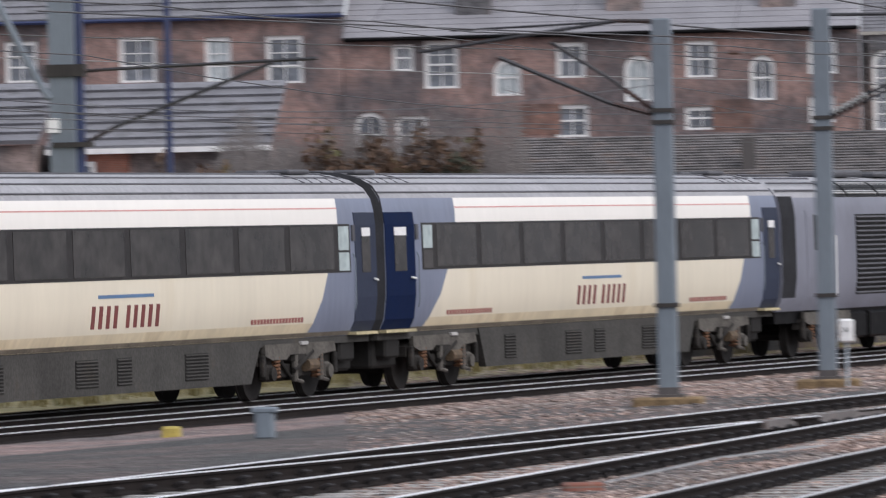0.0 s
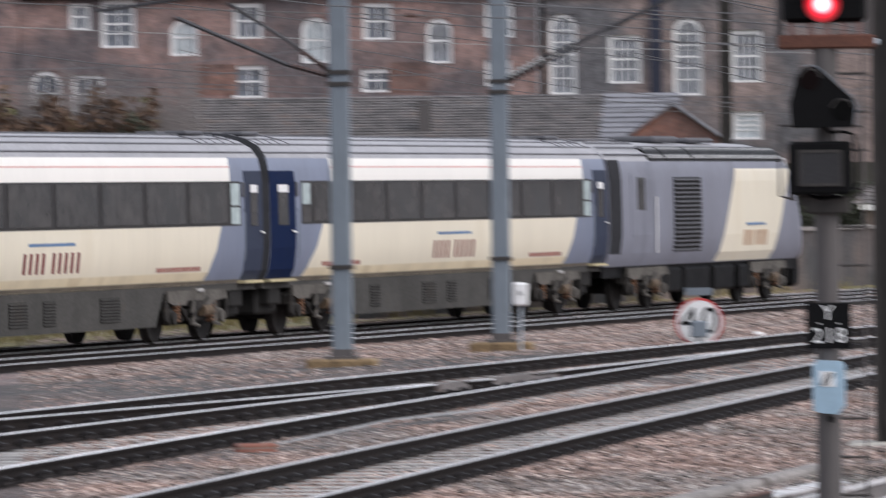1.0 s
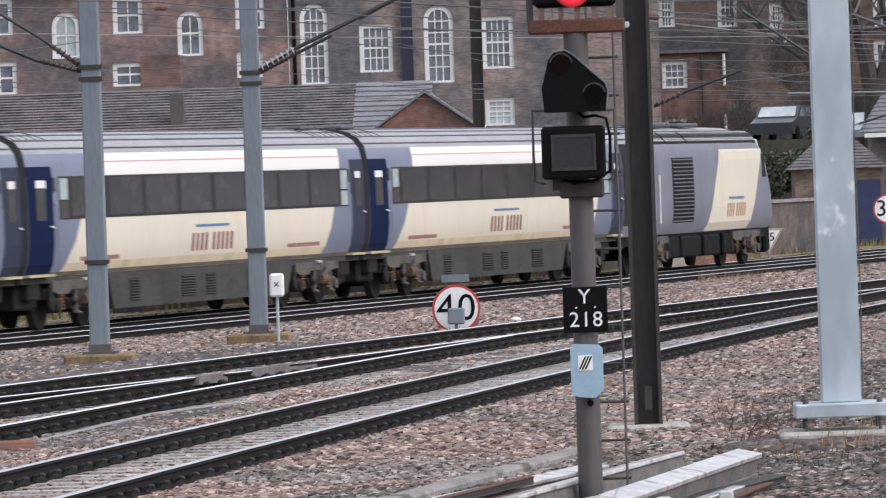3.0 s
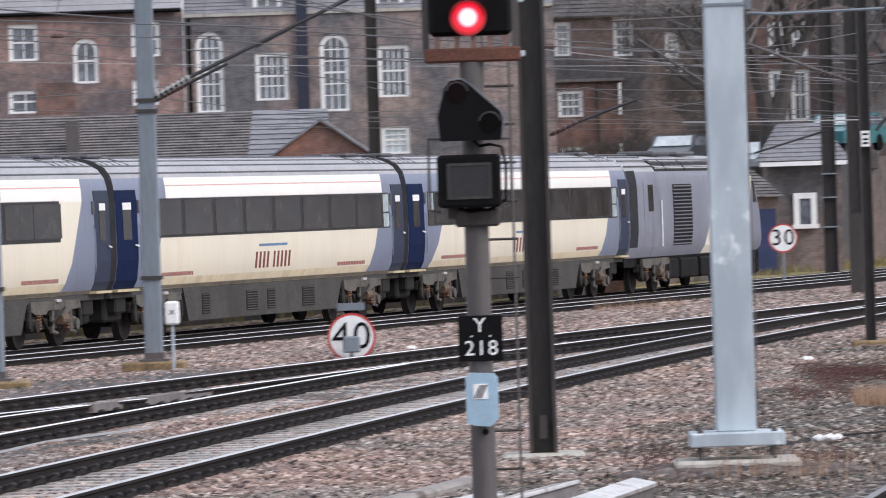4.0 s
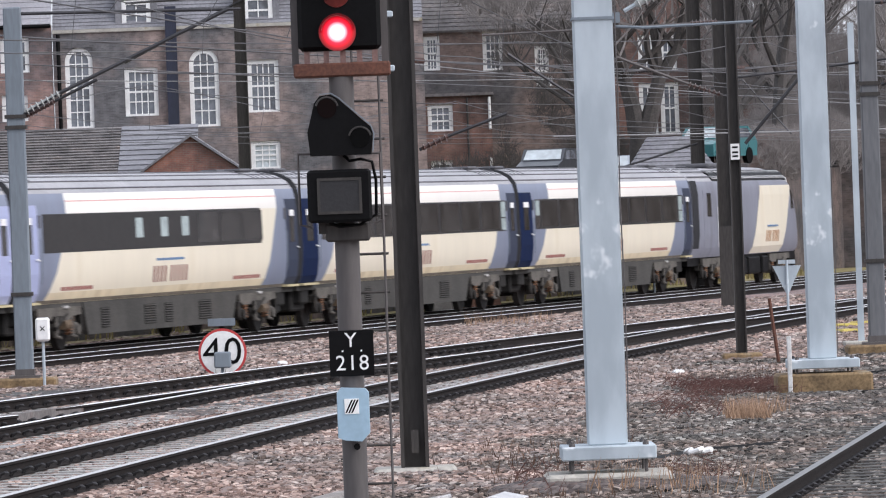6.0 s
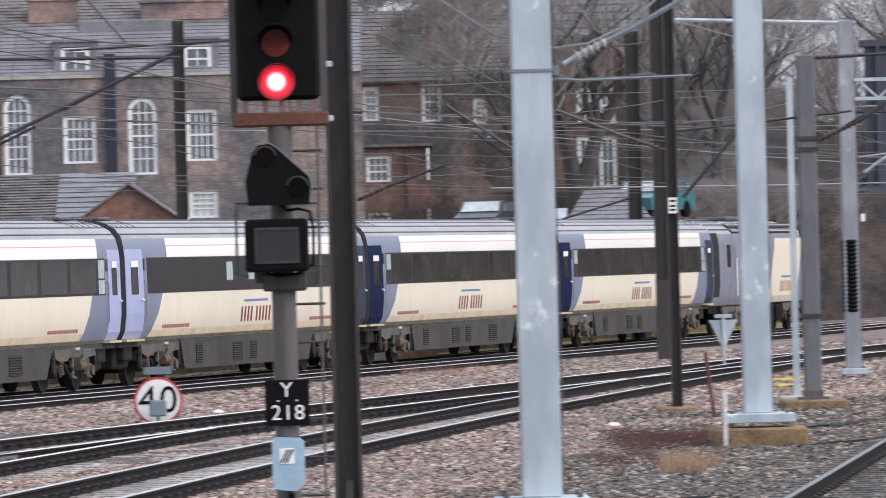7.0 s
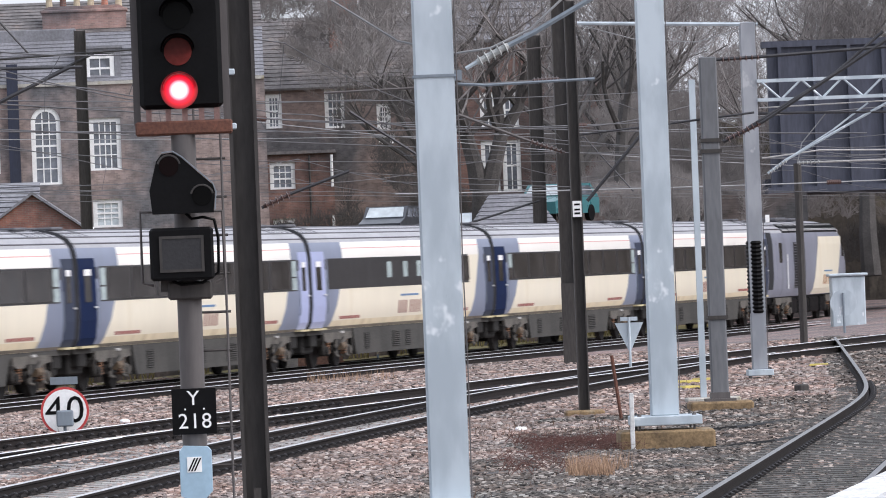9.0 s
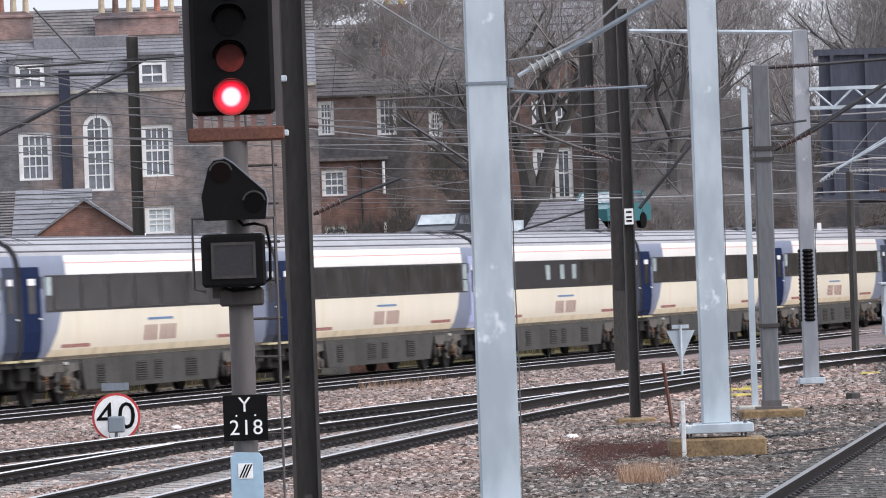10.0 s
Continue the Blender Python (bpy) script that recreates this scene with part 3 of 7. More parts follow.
def brand_marks(parent, x, s, scale=1.0, out=0.006, ink=None):
    """A blue bar over a word-long row of narrow maroon strokes."""
    part("blue_bar", plate(x - 1.12 * scale, x + 1.12 * scale, 1.88, 1.935, out, s), BLUE_BAR, parent)
    for p in (-1.3, -1.0, -0.7, -0.4, 0.1, 0.4, 0.7, 1.0, 1.3):
        q = x + p * scale
        part("lettering_bar", plate(q - 0.07 * scale ** 2, q + 0.07 * scale ** 2, 1.39, 1.76, out, s), ink or MAROON, parent)


def web_marks(parent, x, s):
    """A thin row of short faded red strokes."""
    for i in range(17):
        q = x - 1.12 + i * 0.14
        part("lettering_bar", plate(q - 0.05, q + 0.05, 1.33, 1.415, 0.006, s), PINKISH, parent)


def louvre(parent, x0, x1, z0, z1, s, y=None, n=9, name="louvre"):
    base = plate(x0, x1, z0, z1, 0.006, s) if y is None else Build().box(x0, min(s * y, s * (y + 0.012)), z0, x1, max(s * y, s * (y + 0.012)), z1)
    lo = part(name, base, BLACK if y is None else LOUVRE_DARK, parent)
    b = Build()
    for i in range(n):
        z = z0 + (z1 - z0) * (i + 0.25) / n
        yy = side_y(z) if y is None else y
        h = (z1 - z0) / n * 0.28
        b.loft([[(x, s * (yy + 0.0), z + h), (x, s * (yy + 0.03), z), (x, s * (yy + 0.035), z + 0.012), (x, s * (yy + 0.01), z + h + 0.012)] for x in (x0 + 0.02, x1 - 0.02)])
    part("slats", b, RIB_DARK if y is None else SKIRT, lo)
    return lo


def roof_ribs(parent, x0, x1):
    for s in (-1, 1):
        for y, z in ((1.2, 3.575), (1.01, 3.735), (0.74, 3.842), (0.36, 3.922)):
            b = Build().tube([(x0, s * y, z), (x1, s * y, z)], 0.02, 4)
            part("roof_rib", b, RIB_DARK, parent)


def roof_ladder(parent, x0, x1):
    b = Build()
    for s in (-1, 1):
        for x in (x0, x1):
            b.tube([(x, s * 1.0, 3.745), (x, s * 0.72, 3.855), (x, s * 0.34, 3.930)], 0.016, 4)
        for i in range(1, 4):
            x = x0 + (x1 - x0) * i / 4
            b.tube([(x - 0.1, s * 1.0, 3.745), (x + 0.1, s * 0.72, 3.855)], 0.013, 4)
    for s in (-1, 1):
        b.box((x0 + x1) / 2 - 0.5, s * 0.3 - 0.22, 3.920, (x0 + x1) / 2 + 0.5, s * 0.3 + 0.22, 4.000, b=0.03)
    part("roof_vent", b, RIB_DARK, parent, "black roof vent and ribs")


def bellows(parent, x0, x1):
    rings = []
    n = 4
    for i in range(2 * n + 1):
        x = x0 + (x1 - x0) * i / (2 * n)
        k = 1.008 if i % 2 else 0.985
        rings.append([(x + 0.1 * max(0.0, z - 2.9), s * y * k, 1.06 + (z - 1.06) * k * 1.005) for s, pts in ((-1, HALF), (1, HALF[::-1][1:])) for y, z in pts])
    part("gangway_bellows", Build().loft(rings), BELLOWS, parent, "black rubber gangway bellows")


def coach(kind="saloon"):
    co = empty("passenger_coach", label="cream and slate-blue railway coach with dark window band", category="railway coach", group="coaches of the train")
    L = LOFT_X
    coach_shell("body", co, L, [SLATE_BLUE, CREAM, ROOF_GREY, SKYLIT_CREAM, DUSTY_CREAM], REAR_CUT, FRONT_CUT)
    roof_ribs(co, -L + 0.1, L - 0.1)
    roof_ladder(co, -L + 0.4, -L + 2.2)
    roof_ladder(co, L - 2.4, L - 0.5)
    bellows(co, -L - 0.46, -L + 0.04)
    for s in (-1, 1):
        part("red_stripe", plate(-L + 3.68, L - 1.74, 3.285, 3.309, 0.004, s), RED_LINE, co)
        door(co, -L + 0.03, -L + 1.48, NAVY if kind != "kitchen" else LILAC, s, "navy door" if kind != "kitchen" else "pale lilac door")
        door(co, L - 1.02, L - 0.03, DOOR_SLATE if kind != "pale" else LILAC, s, "slate-blue door")
        a, e = -L + 1.85, L - 1.25
        if kind == "kitchen":
            e = L - 3.3
        band = part("window_band", plate(a, e, 2.17, 3.02, 0.006, s), BAND, co, "black window surround")
        if kind == "kitchen":
            for x in (-2.2, -0.2, 1.5):
                part("window_pane", plate(x - 0.28, x + 0.28, 2.43, 2.88, 0.012, s), GLASS_PALE, band, "small pale window")
            for x in (3.4, 5.4, 7.2):
                part("window_pane", plate(x - 0.88, x + 0.88, 2.25, 2.96, 0.012, s), GLASS_DARK, band)
        else:
            part("end_window", plate(a + 0.06, a + 0.52, 2.56, 2.98, 0.012, s), GLASS_PALE, band, "small frosted window")
            part("end_window", plate(a + 0.06, a + 0.52, 2.2, 2.52, 0.012, s), GLASS_PALE if kind == "pale" else GLASS_DARK, band)
            part("end_window", plate(e - 0.55, e - 0.07, 2.56, 2.98, 0.012, s), GLASS_PALE, band, "small frosted window")
            part("end_window", plate(e - 0.55, e - 0.07, 2.2, 2.52, 0.012, s), GLASS_PALE, band)
            n = 8
            w0, w1 = a + 0.62, e - 0.65
            for i in range(n):
                x0 = w0 + (w1 - w0) * i / n
                x1 = w0 + (w1 - w0) * (i + 1) / n
                part("window_pane", plate(x0 + 0.13, x1 - 0.13, 2.23, 2.98, 0.012, s), GLASS_DARK, band)
                part("window_ledge", plate(x0 + 0.13, x1 - 0.13, 2.215, 2.228, 0.016, s), SKIRT, band)
        brand_marks(co, 0.2, s)
        part("grime_strip", plate(-L, L, 1.065, 1.14, 0.003, s), GRIME, co, "brown grime along the lower edge")
        for jx in (-L + 3.7, L - 3.2):
            part("lifting_plate", Build().box(jx - 0.15, min(s * 1.2, s * 1.27), 0.935, jx + 0.15, max(s * 1.2, s * 1.27), 0.998, b=0.01), STRUT_PALE, co, "small white lifting plate")
        web_marks(co, -L + 4.3, s)
        web_marks(co, L - 4.6, s)
        sk = Build()
        y0, y1 = sorted((s * 1.08, s * 1.22))
        sk.prism([(-6.25, 1.05), (6.25, 1.05), (5.75, 0.32), (-5.9, 0.32)], y0, y1)
        skirt = part("skirt", sk, SKIRT, co, "grimy grey underframe skirt")
        for x, w in ((-1.1, 0.45), (0.4, 0.3), (3.4, 0.5), (-4.6, 0.3)):
            louvre(skirt, x - w, x + w, 0.45, 0.9, s, 1.215, 8)
    part("underframe", Build().box(-6.0, -1.07, 0.45, 5.8, 1.07, 1.04).box(-L, -0.5, 0.7, -6, 0.5, 0.98).box(5.8, -0.5, 0.7, L, 0.5, 0.98), SKIRT, co)
    for x in (-8.0, 8.0):
        bogie(co, x)
        part("end_equipment", Build().box(-0.62, -0.95, 0.42, 0.62, 0.95, 1.05, b=0.05).box(-0.4, -1.15, 0.6, 0.3, 1.15, 1.04, b=0.04), LOUVRE_DARK, co, at=pose(x * 1.3, 0, 0))
        # Plain dark block, added so the verge doesn't show between the wheels.
        part("underbody_block", Build().box(-1.5, -0.6, 0.3, 1.5, 0.6, 1.04, b=0.05), LOUVRE_DARK, co, at=pose(x, 0, 0))
    part("coupler", Build().box(-L - 0.35, -0.3, 0.6, -L + 0.5, 0.3, 1.0, b=0.05).tube([(-L - 0.3, 0.6, 0.9), (-L - 0.35, 0.6, 0.4), (-L - 0.1, 0.5, 0.3)], 0.05, 6), BLACK, co)
    return co


def power_car():
    pc = empty("power_car", label="slate-grey diesel locomotive with cream panel and sloping nose", category="locomotive")
    b = Build()
    L = 8.7

    def ring(x, zk, yk, drop):
        return [(x + drop * max(0, (z - 1.6)) ** 1.0 * 0, s * y * yk, 1.0 + (z - 1.05) * zk) for s, pts in ((-1, HALF), (1, HALF[::-1][1:])) for y, z in pts]
    secs = [(-L, 1, 1), (-5, 1, 1), (0, 1, 1), (5.6, 1, 1), (6.4, 0.985, 1), (7.0, 0.93, 0.99), (7.5, 0.8, 0.97), (8.0, 0.62, 0.93), (8.4, 0.47, 0.88), (8.7, 0.36, 0.78), (8.78, 0.2, 0.7)]
    b.loft([ring(x, zk, yk, 0) for x, zk, yk in secs])
    n = len(ring(0, 1, 1, 0))
    for i in range(len(secs) - 1):
        for j in range(n):
            if 6 <= j < 14 and i < 4:
                b.m[i * n + j] = 1
    part("body", b, [GREY_BLUE, ROOF_GREY], pc, smooth=True)
    roof_ribs(pc, -L + 0.1, -4.9)
    for s in (-1, 1):
        cr = Build()
        zs = [1.08, 1.3, 1.72, 2.14, 3.0, 3.25, 3.3]
        outer = [[(0.2 + 1.6 * (z - 1.0) / 2.2 + off, s * (side_y(z) * 1.0 + 0.008), z - 0.05) for off in (0.0, 2.0, 3.4, 4.9)] for z in zs]
        v = [p for r in outer for p in r]
        cr.add(v, [(i * 4 + j, i * 4 + j + 1, (i + 1) * 4 + j + 1, (i + 1) * 4 + j) for i in range(len(zs) - 1) for j in range(3)])
        part("cream_panel", cr, CREAM, pc, "slanted cream panel")
        brand_marks(pc, 3.5, s, 0.75, 0.03, FADED_INK)
        louvre(pc, -3.5, -1.2, 1.3, 3.05, s, None, 17, "radiator_grille")
        for x0, x1 in ((-5.2, -3.9), (-3.8, -1.6), (-1.5, 6.4)):
            back = Build().loft([[(x, s * 1.28, 3.44), (x, s * 1.14, 3.65), (x, s * 0.93, 3.78), (x, s * 0.92, 3.76), (x, s * 1.1, 3.6), (x, s * 1.25, 3.4)] for x in (x0, x1)])
            rg = part("roof_grille", back, BLACK, pc, "black louvred roof grille")
            for q in range(6):
                f = (q + 0.5) / 6
                y, z = 1.25 + (0.95 - 1.25) * f, 3.46 + (3.72 - 3.46) * f
                part("grille_bar", Build().tube([(x0 + 0.05, s * (y + 0.03), z + 0.03), (x1 - 0.05, s * (y + 0.03), z + 0.03)], 0.02, 4), PALE_BAR, rg)
        part("guard_door", plate(-7.0, -5.3, 1.14, 3.14, 0.008, s), GREY_BLUE, pc)
        part("small_window", plate(-6.5, -5.9, 2.3, 3.05, 0.016, s), GLASS_DARK, pc)
        part("handrail", Build().tube([(-5.1, s * 1.42, 1.3), (-5.1, s * 1.42, 2.6)], 0.02, 6), WHITE, pc)
        # Dark strip for the bellows, with the gangway's shade in its colour.
        part("tail_strip", plate(-8.68, -7.75, 1.1, 3.45, 0.006, s), BELLOWS, pc, "charcoal strip for the bellows and gangway shade")
        cw = Build()
        cw.loft([[(6.75, s * 1.35, 2.45), (7.25, s * 1.33, 2.45), (7.1, s * 1.3, 3.0), (6.8, s * 1.32, 3.1)], [(6.75, s * 1.37, 2.45), (7.25, s * 1.355, 2.45), (7.1, s * 1.33, 3.0), (6.8, s * 1.345, 3.1)]])
        part("cab_window", cw, GLASS_DARK, pc)
        part("windscreen_pillar", Build().tube([(7.05, s * 1.12, 3.5), (7.75, s * 1.15, 2.7), (8.2, s * 1.1, 2.25)], 0.035, 6), WHITE, pc)
        for x, w in ((-3.2, 0.9), (-1.0, 1.1), (1.3, 0.9), (3.2, 0.6)):
            part("equipment_box", Build().box(x - w, min(s * 0.8, s * 1.2), 0.35, x + w, max(s * 0.8, s * 1.2), 0.93, b=0.05), BLACK, pc)
    part("windscreen", Build().loft([[(7.2, -0.95, 3.42), (8.15, -0.95, 2.4), (8.15, 0.95, 2.4), (7.2, 0.95, 3.42)], [(7.24, -0.95, 3.46), (8.2, -0.95, 2.43), (8.2, 0.95, 2.43), (7.24, 0.95, 3.46)]]), GLASS_DARK, pc)
    part("exhaust_housing", Build().box(-2.4, -0.55, 3.88, -0.3, 0.55, 4.03, b=0.05).box(0.4, -0.6, 3.88, 2.6, 0.6, 4.0, b=0.05), RIB_DARK, pc, "sooty exhaust housing")
    part("frame", Build().box(-8.5, -1.1, 0.75, 8.4, 1.1, 1.04).box(8.0, -1.1, 0.3, 8.5, 1.1, 0.98, b=0.08), BLACK, pc)
    for x in (-5.2, 5.2):
        bogie(pc, x)
    return pc

# ---- lineside things ----
def emitter(name, colour, strength):
    m = bpy.data.materials.new(name)
    m.use_nodes = True
    p = m.node_tree.nodes["Principled BSDF"]
    p.inputs["Base Color"].default_value = (0.3, 0.02, 0.02, 1)
    p.inputs["Emission Color"].default_value = (*colour, 1)
    p.inputs["Emission Strength"].default_value = strength
    return m


def lamp_material(cx, cz, radius):
    """A lit lens: almost white at its middle, falling off into a painted deep red halo at its rim."""
    m = emitter("lit_red_lens", (1.0, 0.05, 0.08), 2.6)
    n, l = m.node_tree.nodes, m.node_tree.links
    co = n.new("ShaderNodeTexCoord")
    ma = n.new("ShaderNodeVectorMath")
    ma.operation = "SUBTRACT"
    ma.inputs[1].default_value = (cx, 0, cz)
    fl = n.new("ShaderNodeVectorMath")
    fl.operation = "MULTIPLY"
    fl.inputs[1].default_value = (1 / radius, 0, 1 / radius)
    le = n.new("ShaderNodeVectorMath")
    le.operation = "LENGTH"
    l.new(co.outputs["Object"], ma.inputs[0])
    l.new(ma.outputs[0], fl.inputs[0])
    l.new(fl.outputs[0], le.inputs[0])
    ra = n.new("ShaderNodeValToRGB")
    e = ra.color_ramp.elements
    e[0].position, e[1].position = 0.2, 1.0
    e[0].color, e[1].color = (1.0, 0.62, 0.62, 1), (0.01, 0.0002, 0.0004, 1)
    for at_, c in ((0.44, (1.0, 0.2, 0.22, 1)), (0.58, (0.6, 0.01, 0.025, 1)), (0.78, (0.2, 0.001, 0.005, 1))):
        e.new(at_).color = c
    l.new(le.outputs["Value"], ra.inputs[0])
    l.new(ra.outputs[0], n["Principled BSDF"].inputs["Emission Color"])
    return m


LAMP_LIT = lamp_material(-0.015, 3.82, 0.132)
LENS_WINE = material("dark_wine_lens", (0.006, 0.002, 0.002), 0.25, 0, 0.2, 3, 30, 0, spec=0.08)
# Red raised to show the light that this dead lens catches.
LENS_DEAD = material("unlit_lens", (0.17, 0.025, 0.02), 0.3, 0, 0.2, 3, 30, 0, spec=0.15)
LENS_BLACK = material("dark_lens", (0.002, 0.002, 0.002), 0.25, 0, 0.2, 3, 30, 0, spec=0.08)
POST_GREY = material("signal_post_paint", (0.1, 0.09, 0.088), 0.55, 0.1, 0.15, 1.5, 25, 0.05, streak=True)
RUST_PLATE = material("rusty_plate", (0.125, 0.05, 0.032), 0.75, 0.1, 0.3, 6, 40, 0.15)
PALE_BLUE = material("pale_blue_enamel", (0.33, 0.47, 0.58), 0.4, 0, 0.08, 3, 20, 0.03)
SCREEN = material("dark_screen", (0.03, 0.03, 0.032), 0.4, 0, 0.15, spec=0.3)
# The lamp's red light on the struts is put into this colour.
STRUT = material("red_lit_steel", (0.22, 0.13, 0.115), 0.6, 0.0, 0.2)
SIGN_RED = material("sign_red", (0.5, 0.05, 0.05), 0.5, 0, 0.1)
INSUL = material("brown_porcelain", (0.1, 0.058, 0.05), 0.3, 0, 0.15)
INSUL_GREY = material("grey_polymer", (0.42, 0.43, 0.42), 0.45, 0, 0.1)
WIRE = material("overhead_wire", (0.09, 0.09, 0.095), 0.7, 0.0, 0.1)
WIRE_PALE = material("pale_cable", (0.27, 0.275, 0.28), 0.6, 0.0, 0.1)
TUBE_GREY = material("cantilever_tube", (0.06, 0.06, 0.065), 0.5, 0.4, 0.2)
NAVY_POLE = material("navy_pole_paint", (0.03, 0.045, 0.12), 0.5, 0, 0.2, 2, 20, 0.03)
NAVY_DARK = material("shaded_navy_wall", (0.022, 0.027, 0.05), 0.7, 0, 0.25, 2, 20, 0.03, streak=True)
YELLOW_BIT = material("faded_yellow", (0.5, 0.4, 0.1), 0.7, 0, 0.2)
SAND = material("faded_sand_paint", (0.5, 0.42, 0.3), 0.7, 0, 0.2)
TURQUOISE = material("turquoise_paint", (0.045, 0.17, 0.185), 0.3, 0, 0.1, coat=0.3)
SILVER = material("silver_car_paint", (0.42, 0.46, 0.5), 0.3, 0.5, 0.1, coat=0.3)


def h_section(w, d, h, t=0.02):
    o = [(-w / 2, -d / 2), (-w / 2 + t, -d / 2), (-w / 2 + t, -t / 2), (w / 2 - t, -t / 2), (w / 2 - t, -d / 2), (w / 2, -d / 2), (w / 2, d / 2), (w / 2 - t, d / 2), (w / 2 - t, t / 2), (-w / 2 + t, t / 2), (-w / 2 + t, d / 2), (-w / 2, d / 2)]
    return Build().loft([[(x, y, z) for x, y in o] for z in (0, h)])


def plinth(parent, w, h, mat, sink=0.35, z=0.0):
    return part("plinth", Build().box(-w / 2, -w * 0.42, z - sink, w / 2, w * 0.42, z + h, b=0.03), mat, parent, "stained concrete plinth")


def insulator(parent, a, b, mat, r=0.07, n=7):
    a, b = Vector(a), Vector(b)
    pts, rad = [], []
    for i in range(n):
        for f, k in ((0.0, 0.45), (0.35, 0.5), (0.5, 1.0), (0.65, 0.5)):
            pts.append(a + (b - a) * (i + f) / n)
            rad.append(r * k)
    pts.append(b)
    rad.append(r * 0.45)
    return part("insulator", Build().tube(pts, rad, 8), mat, parent, smooth=False)


def arm(parent, pts, r, mat=None, name="arm"):
    return part(name, Build().tube(pts, r, 6), mat or TUBE_GREY, parent)


def grey_mast(x, y, z, h, w=0.28, paint=None):
    m = empty("catenary_mast", pose(x, y, z), label="weathered grey steel catenary mast on stained plinth", category="mast", group="grey catenary masts")
    part("column", Build().box(-w / 2, -w / 2, 0, w / 2, w / 2, h, b=0.02), paint or GREYMAST, m)
    plinth(m, 1.0, 0.06, MOSSY)
    part("base_plate", Build().box(-0.24, -0.24, 0.06, 0.24, 0.24, 0.1).box(-w / 2 - 0.015, -w / 2 - 0.015, 0.1, w / 2 + 0.015, w / 2 + 0.015, 0.2), POST_GREY, m)
    for zz in (1.35, 3.98, 4.15):
        part("clamp", Build().box(-w / 2 - 0.03, -w / 2 - 0.03, zz, w / 2 + 0.03, w / 2 + 0.03, zz + 0.06), BLACKMAST, m)
    return m


m1 = grey_mast(-7.26, 95.3, 0.26, 5.5)
arm(m1, [(-0.05, -0.1, 4.1), (-0.75, -0.1, 4.3), (-2.35, -0.1, 5.0)], 0.035)
arm(m1, [(-0.15, 0.05, 4.2), (-0.7, 0.05, 4.62), (-1.6, 0.05, 5.2)], 0.03)
insulator(m1, (-0.15, -0.1, 4.13), (-0.7, -0.1, 4.29), INSUL)
insulator(m1, (-0.1, 0.05, 4.16), (-0.55, 0.05, 4.5), INSUL)
arm(m1, [(0, -0.1, 5.46), (-0.6, -0.1, 5.48), (-3.5, -0.1, 5.1)], 0.03)
insulator(m1, (-0.1, -0.1, 5.46), (-0.68, -0.1, 5.48), INSUL, 0.055)
arm(m1, [(-0.62, -0.1, 5.47), (-2.2, 0.4, 5.44), (-3.1, 0.6, 5.42)], 0.018)
m2 = grey_mast(-5.46, 104.8, 0.26, 5.9)
arm(m2, [(0.1, -0.1, 4.2), (0.7, -0.1, 4.52), (3.4, -0.1, 5.75)], 0.035)
arm(m2, [(0.1, 0.05, 4.16), (1.3, 0.05, 4.72)], 0.028)
insulator(m2, (0.15, -0.1, 4.24), (0.72, -0.1, 4.53), INSUL_GREY)
insulator(m2, (0.15, 0.05, 4.18), (0.62, 0.05, 4.4), INSUL)
arm(m2, [(0, 0, 5.8), (3.6, 0, 5.75)], 0.03)

# telecom box beside the second mast
wb = empty("location_post", pose(-5.12, 104, 0.1), label="small white equipment box on a slim post", category="equipment box")
part("post", Build().tube([(0, 0, 0), (0, 0, 0.8)], 0.024, 8), GALV, wb)
part("box", Build().box(-0.11, -0.1, 0.8, 0.11, 0.1, 1.17, b=0.03), WHITE, wb)
part("marking", Build().box(-0.05, -0.106, -0.006, 0.05, -0.1, 0.006).box(-0.006, -0.106, -0.05, 0.006, -0.1, 0.05).move(pose(0, 0, 1.0, 0, 45, 0)), BLACK, wb)

# masts behind the train
bm0 = empty("portal_mast", pose(-22.55, 135, -0.2), label="broad grey portal mast with blue edge", category="mast")
part("column", Build().box(-0.35, -0.2, 0, 0.2, 0.2, 9.5, b=0.02), GREYMAST, bm0)
part("edge", Build().box(0.2, -0.15, 0, 0.34, 0.15, 9.5), NAVY_POLE, bm0)
part("number_plate", Build().box(-0.4, -0.23, 5.2, -0.14, -0.205, 5.5), WHITE, bm0)
part("collar", Build().box(-0.42, -0.26, 6.35, 0.4, 0.26, 6.6), BLACKMAST, bm0)
part("collar", Build().box(-0.3, -0.26, 4.9, 0.5, 0.26, 5.0), BLACKMAST, bm0)
arm(bm0, [(-1.6, 0, 8.3), (-0.9, -0.1, 6.9), (-0.35, -0.2, 5.9)], 0.08, GREYMAST)
arm(bm0, [(0.3, 0, 4.95), (1.0, 0, 5.3), (4.3, 0, 6.55)], 0.045)
insulator(bm0, (0.35, 0, 4.98), (0.95, 0, 5.28), INSUL)
arm(bm0, [(0.3, 0, 6.45), (0.8, 0, 6.48), (5.2, 0, 6.6)], 0.04)
insulator(bm0, (0.3, 0, 6.45), (0.75, 0, 6.48), INSUL)
np_ = empty("steel_pole", pose(-20.6, 136, -0.2), label="slim navy-blue steel pole", category="pole")
part("shaft", Build().tube([(0, 0, 0), (0, 0, 10)], 0.07, 8), NAVY_POLE, np_)
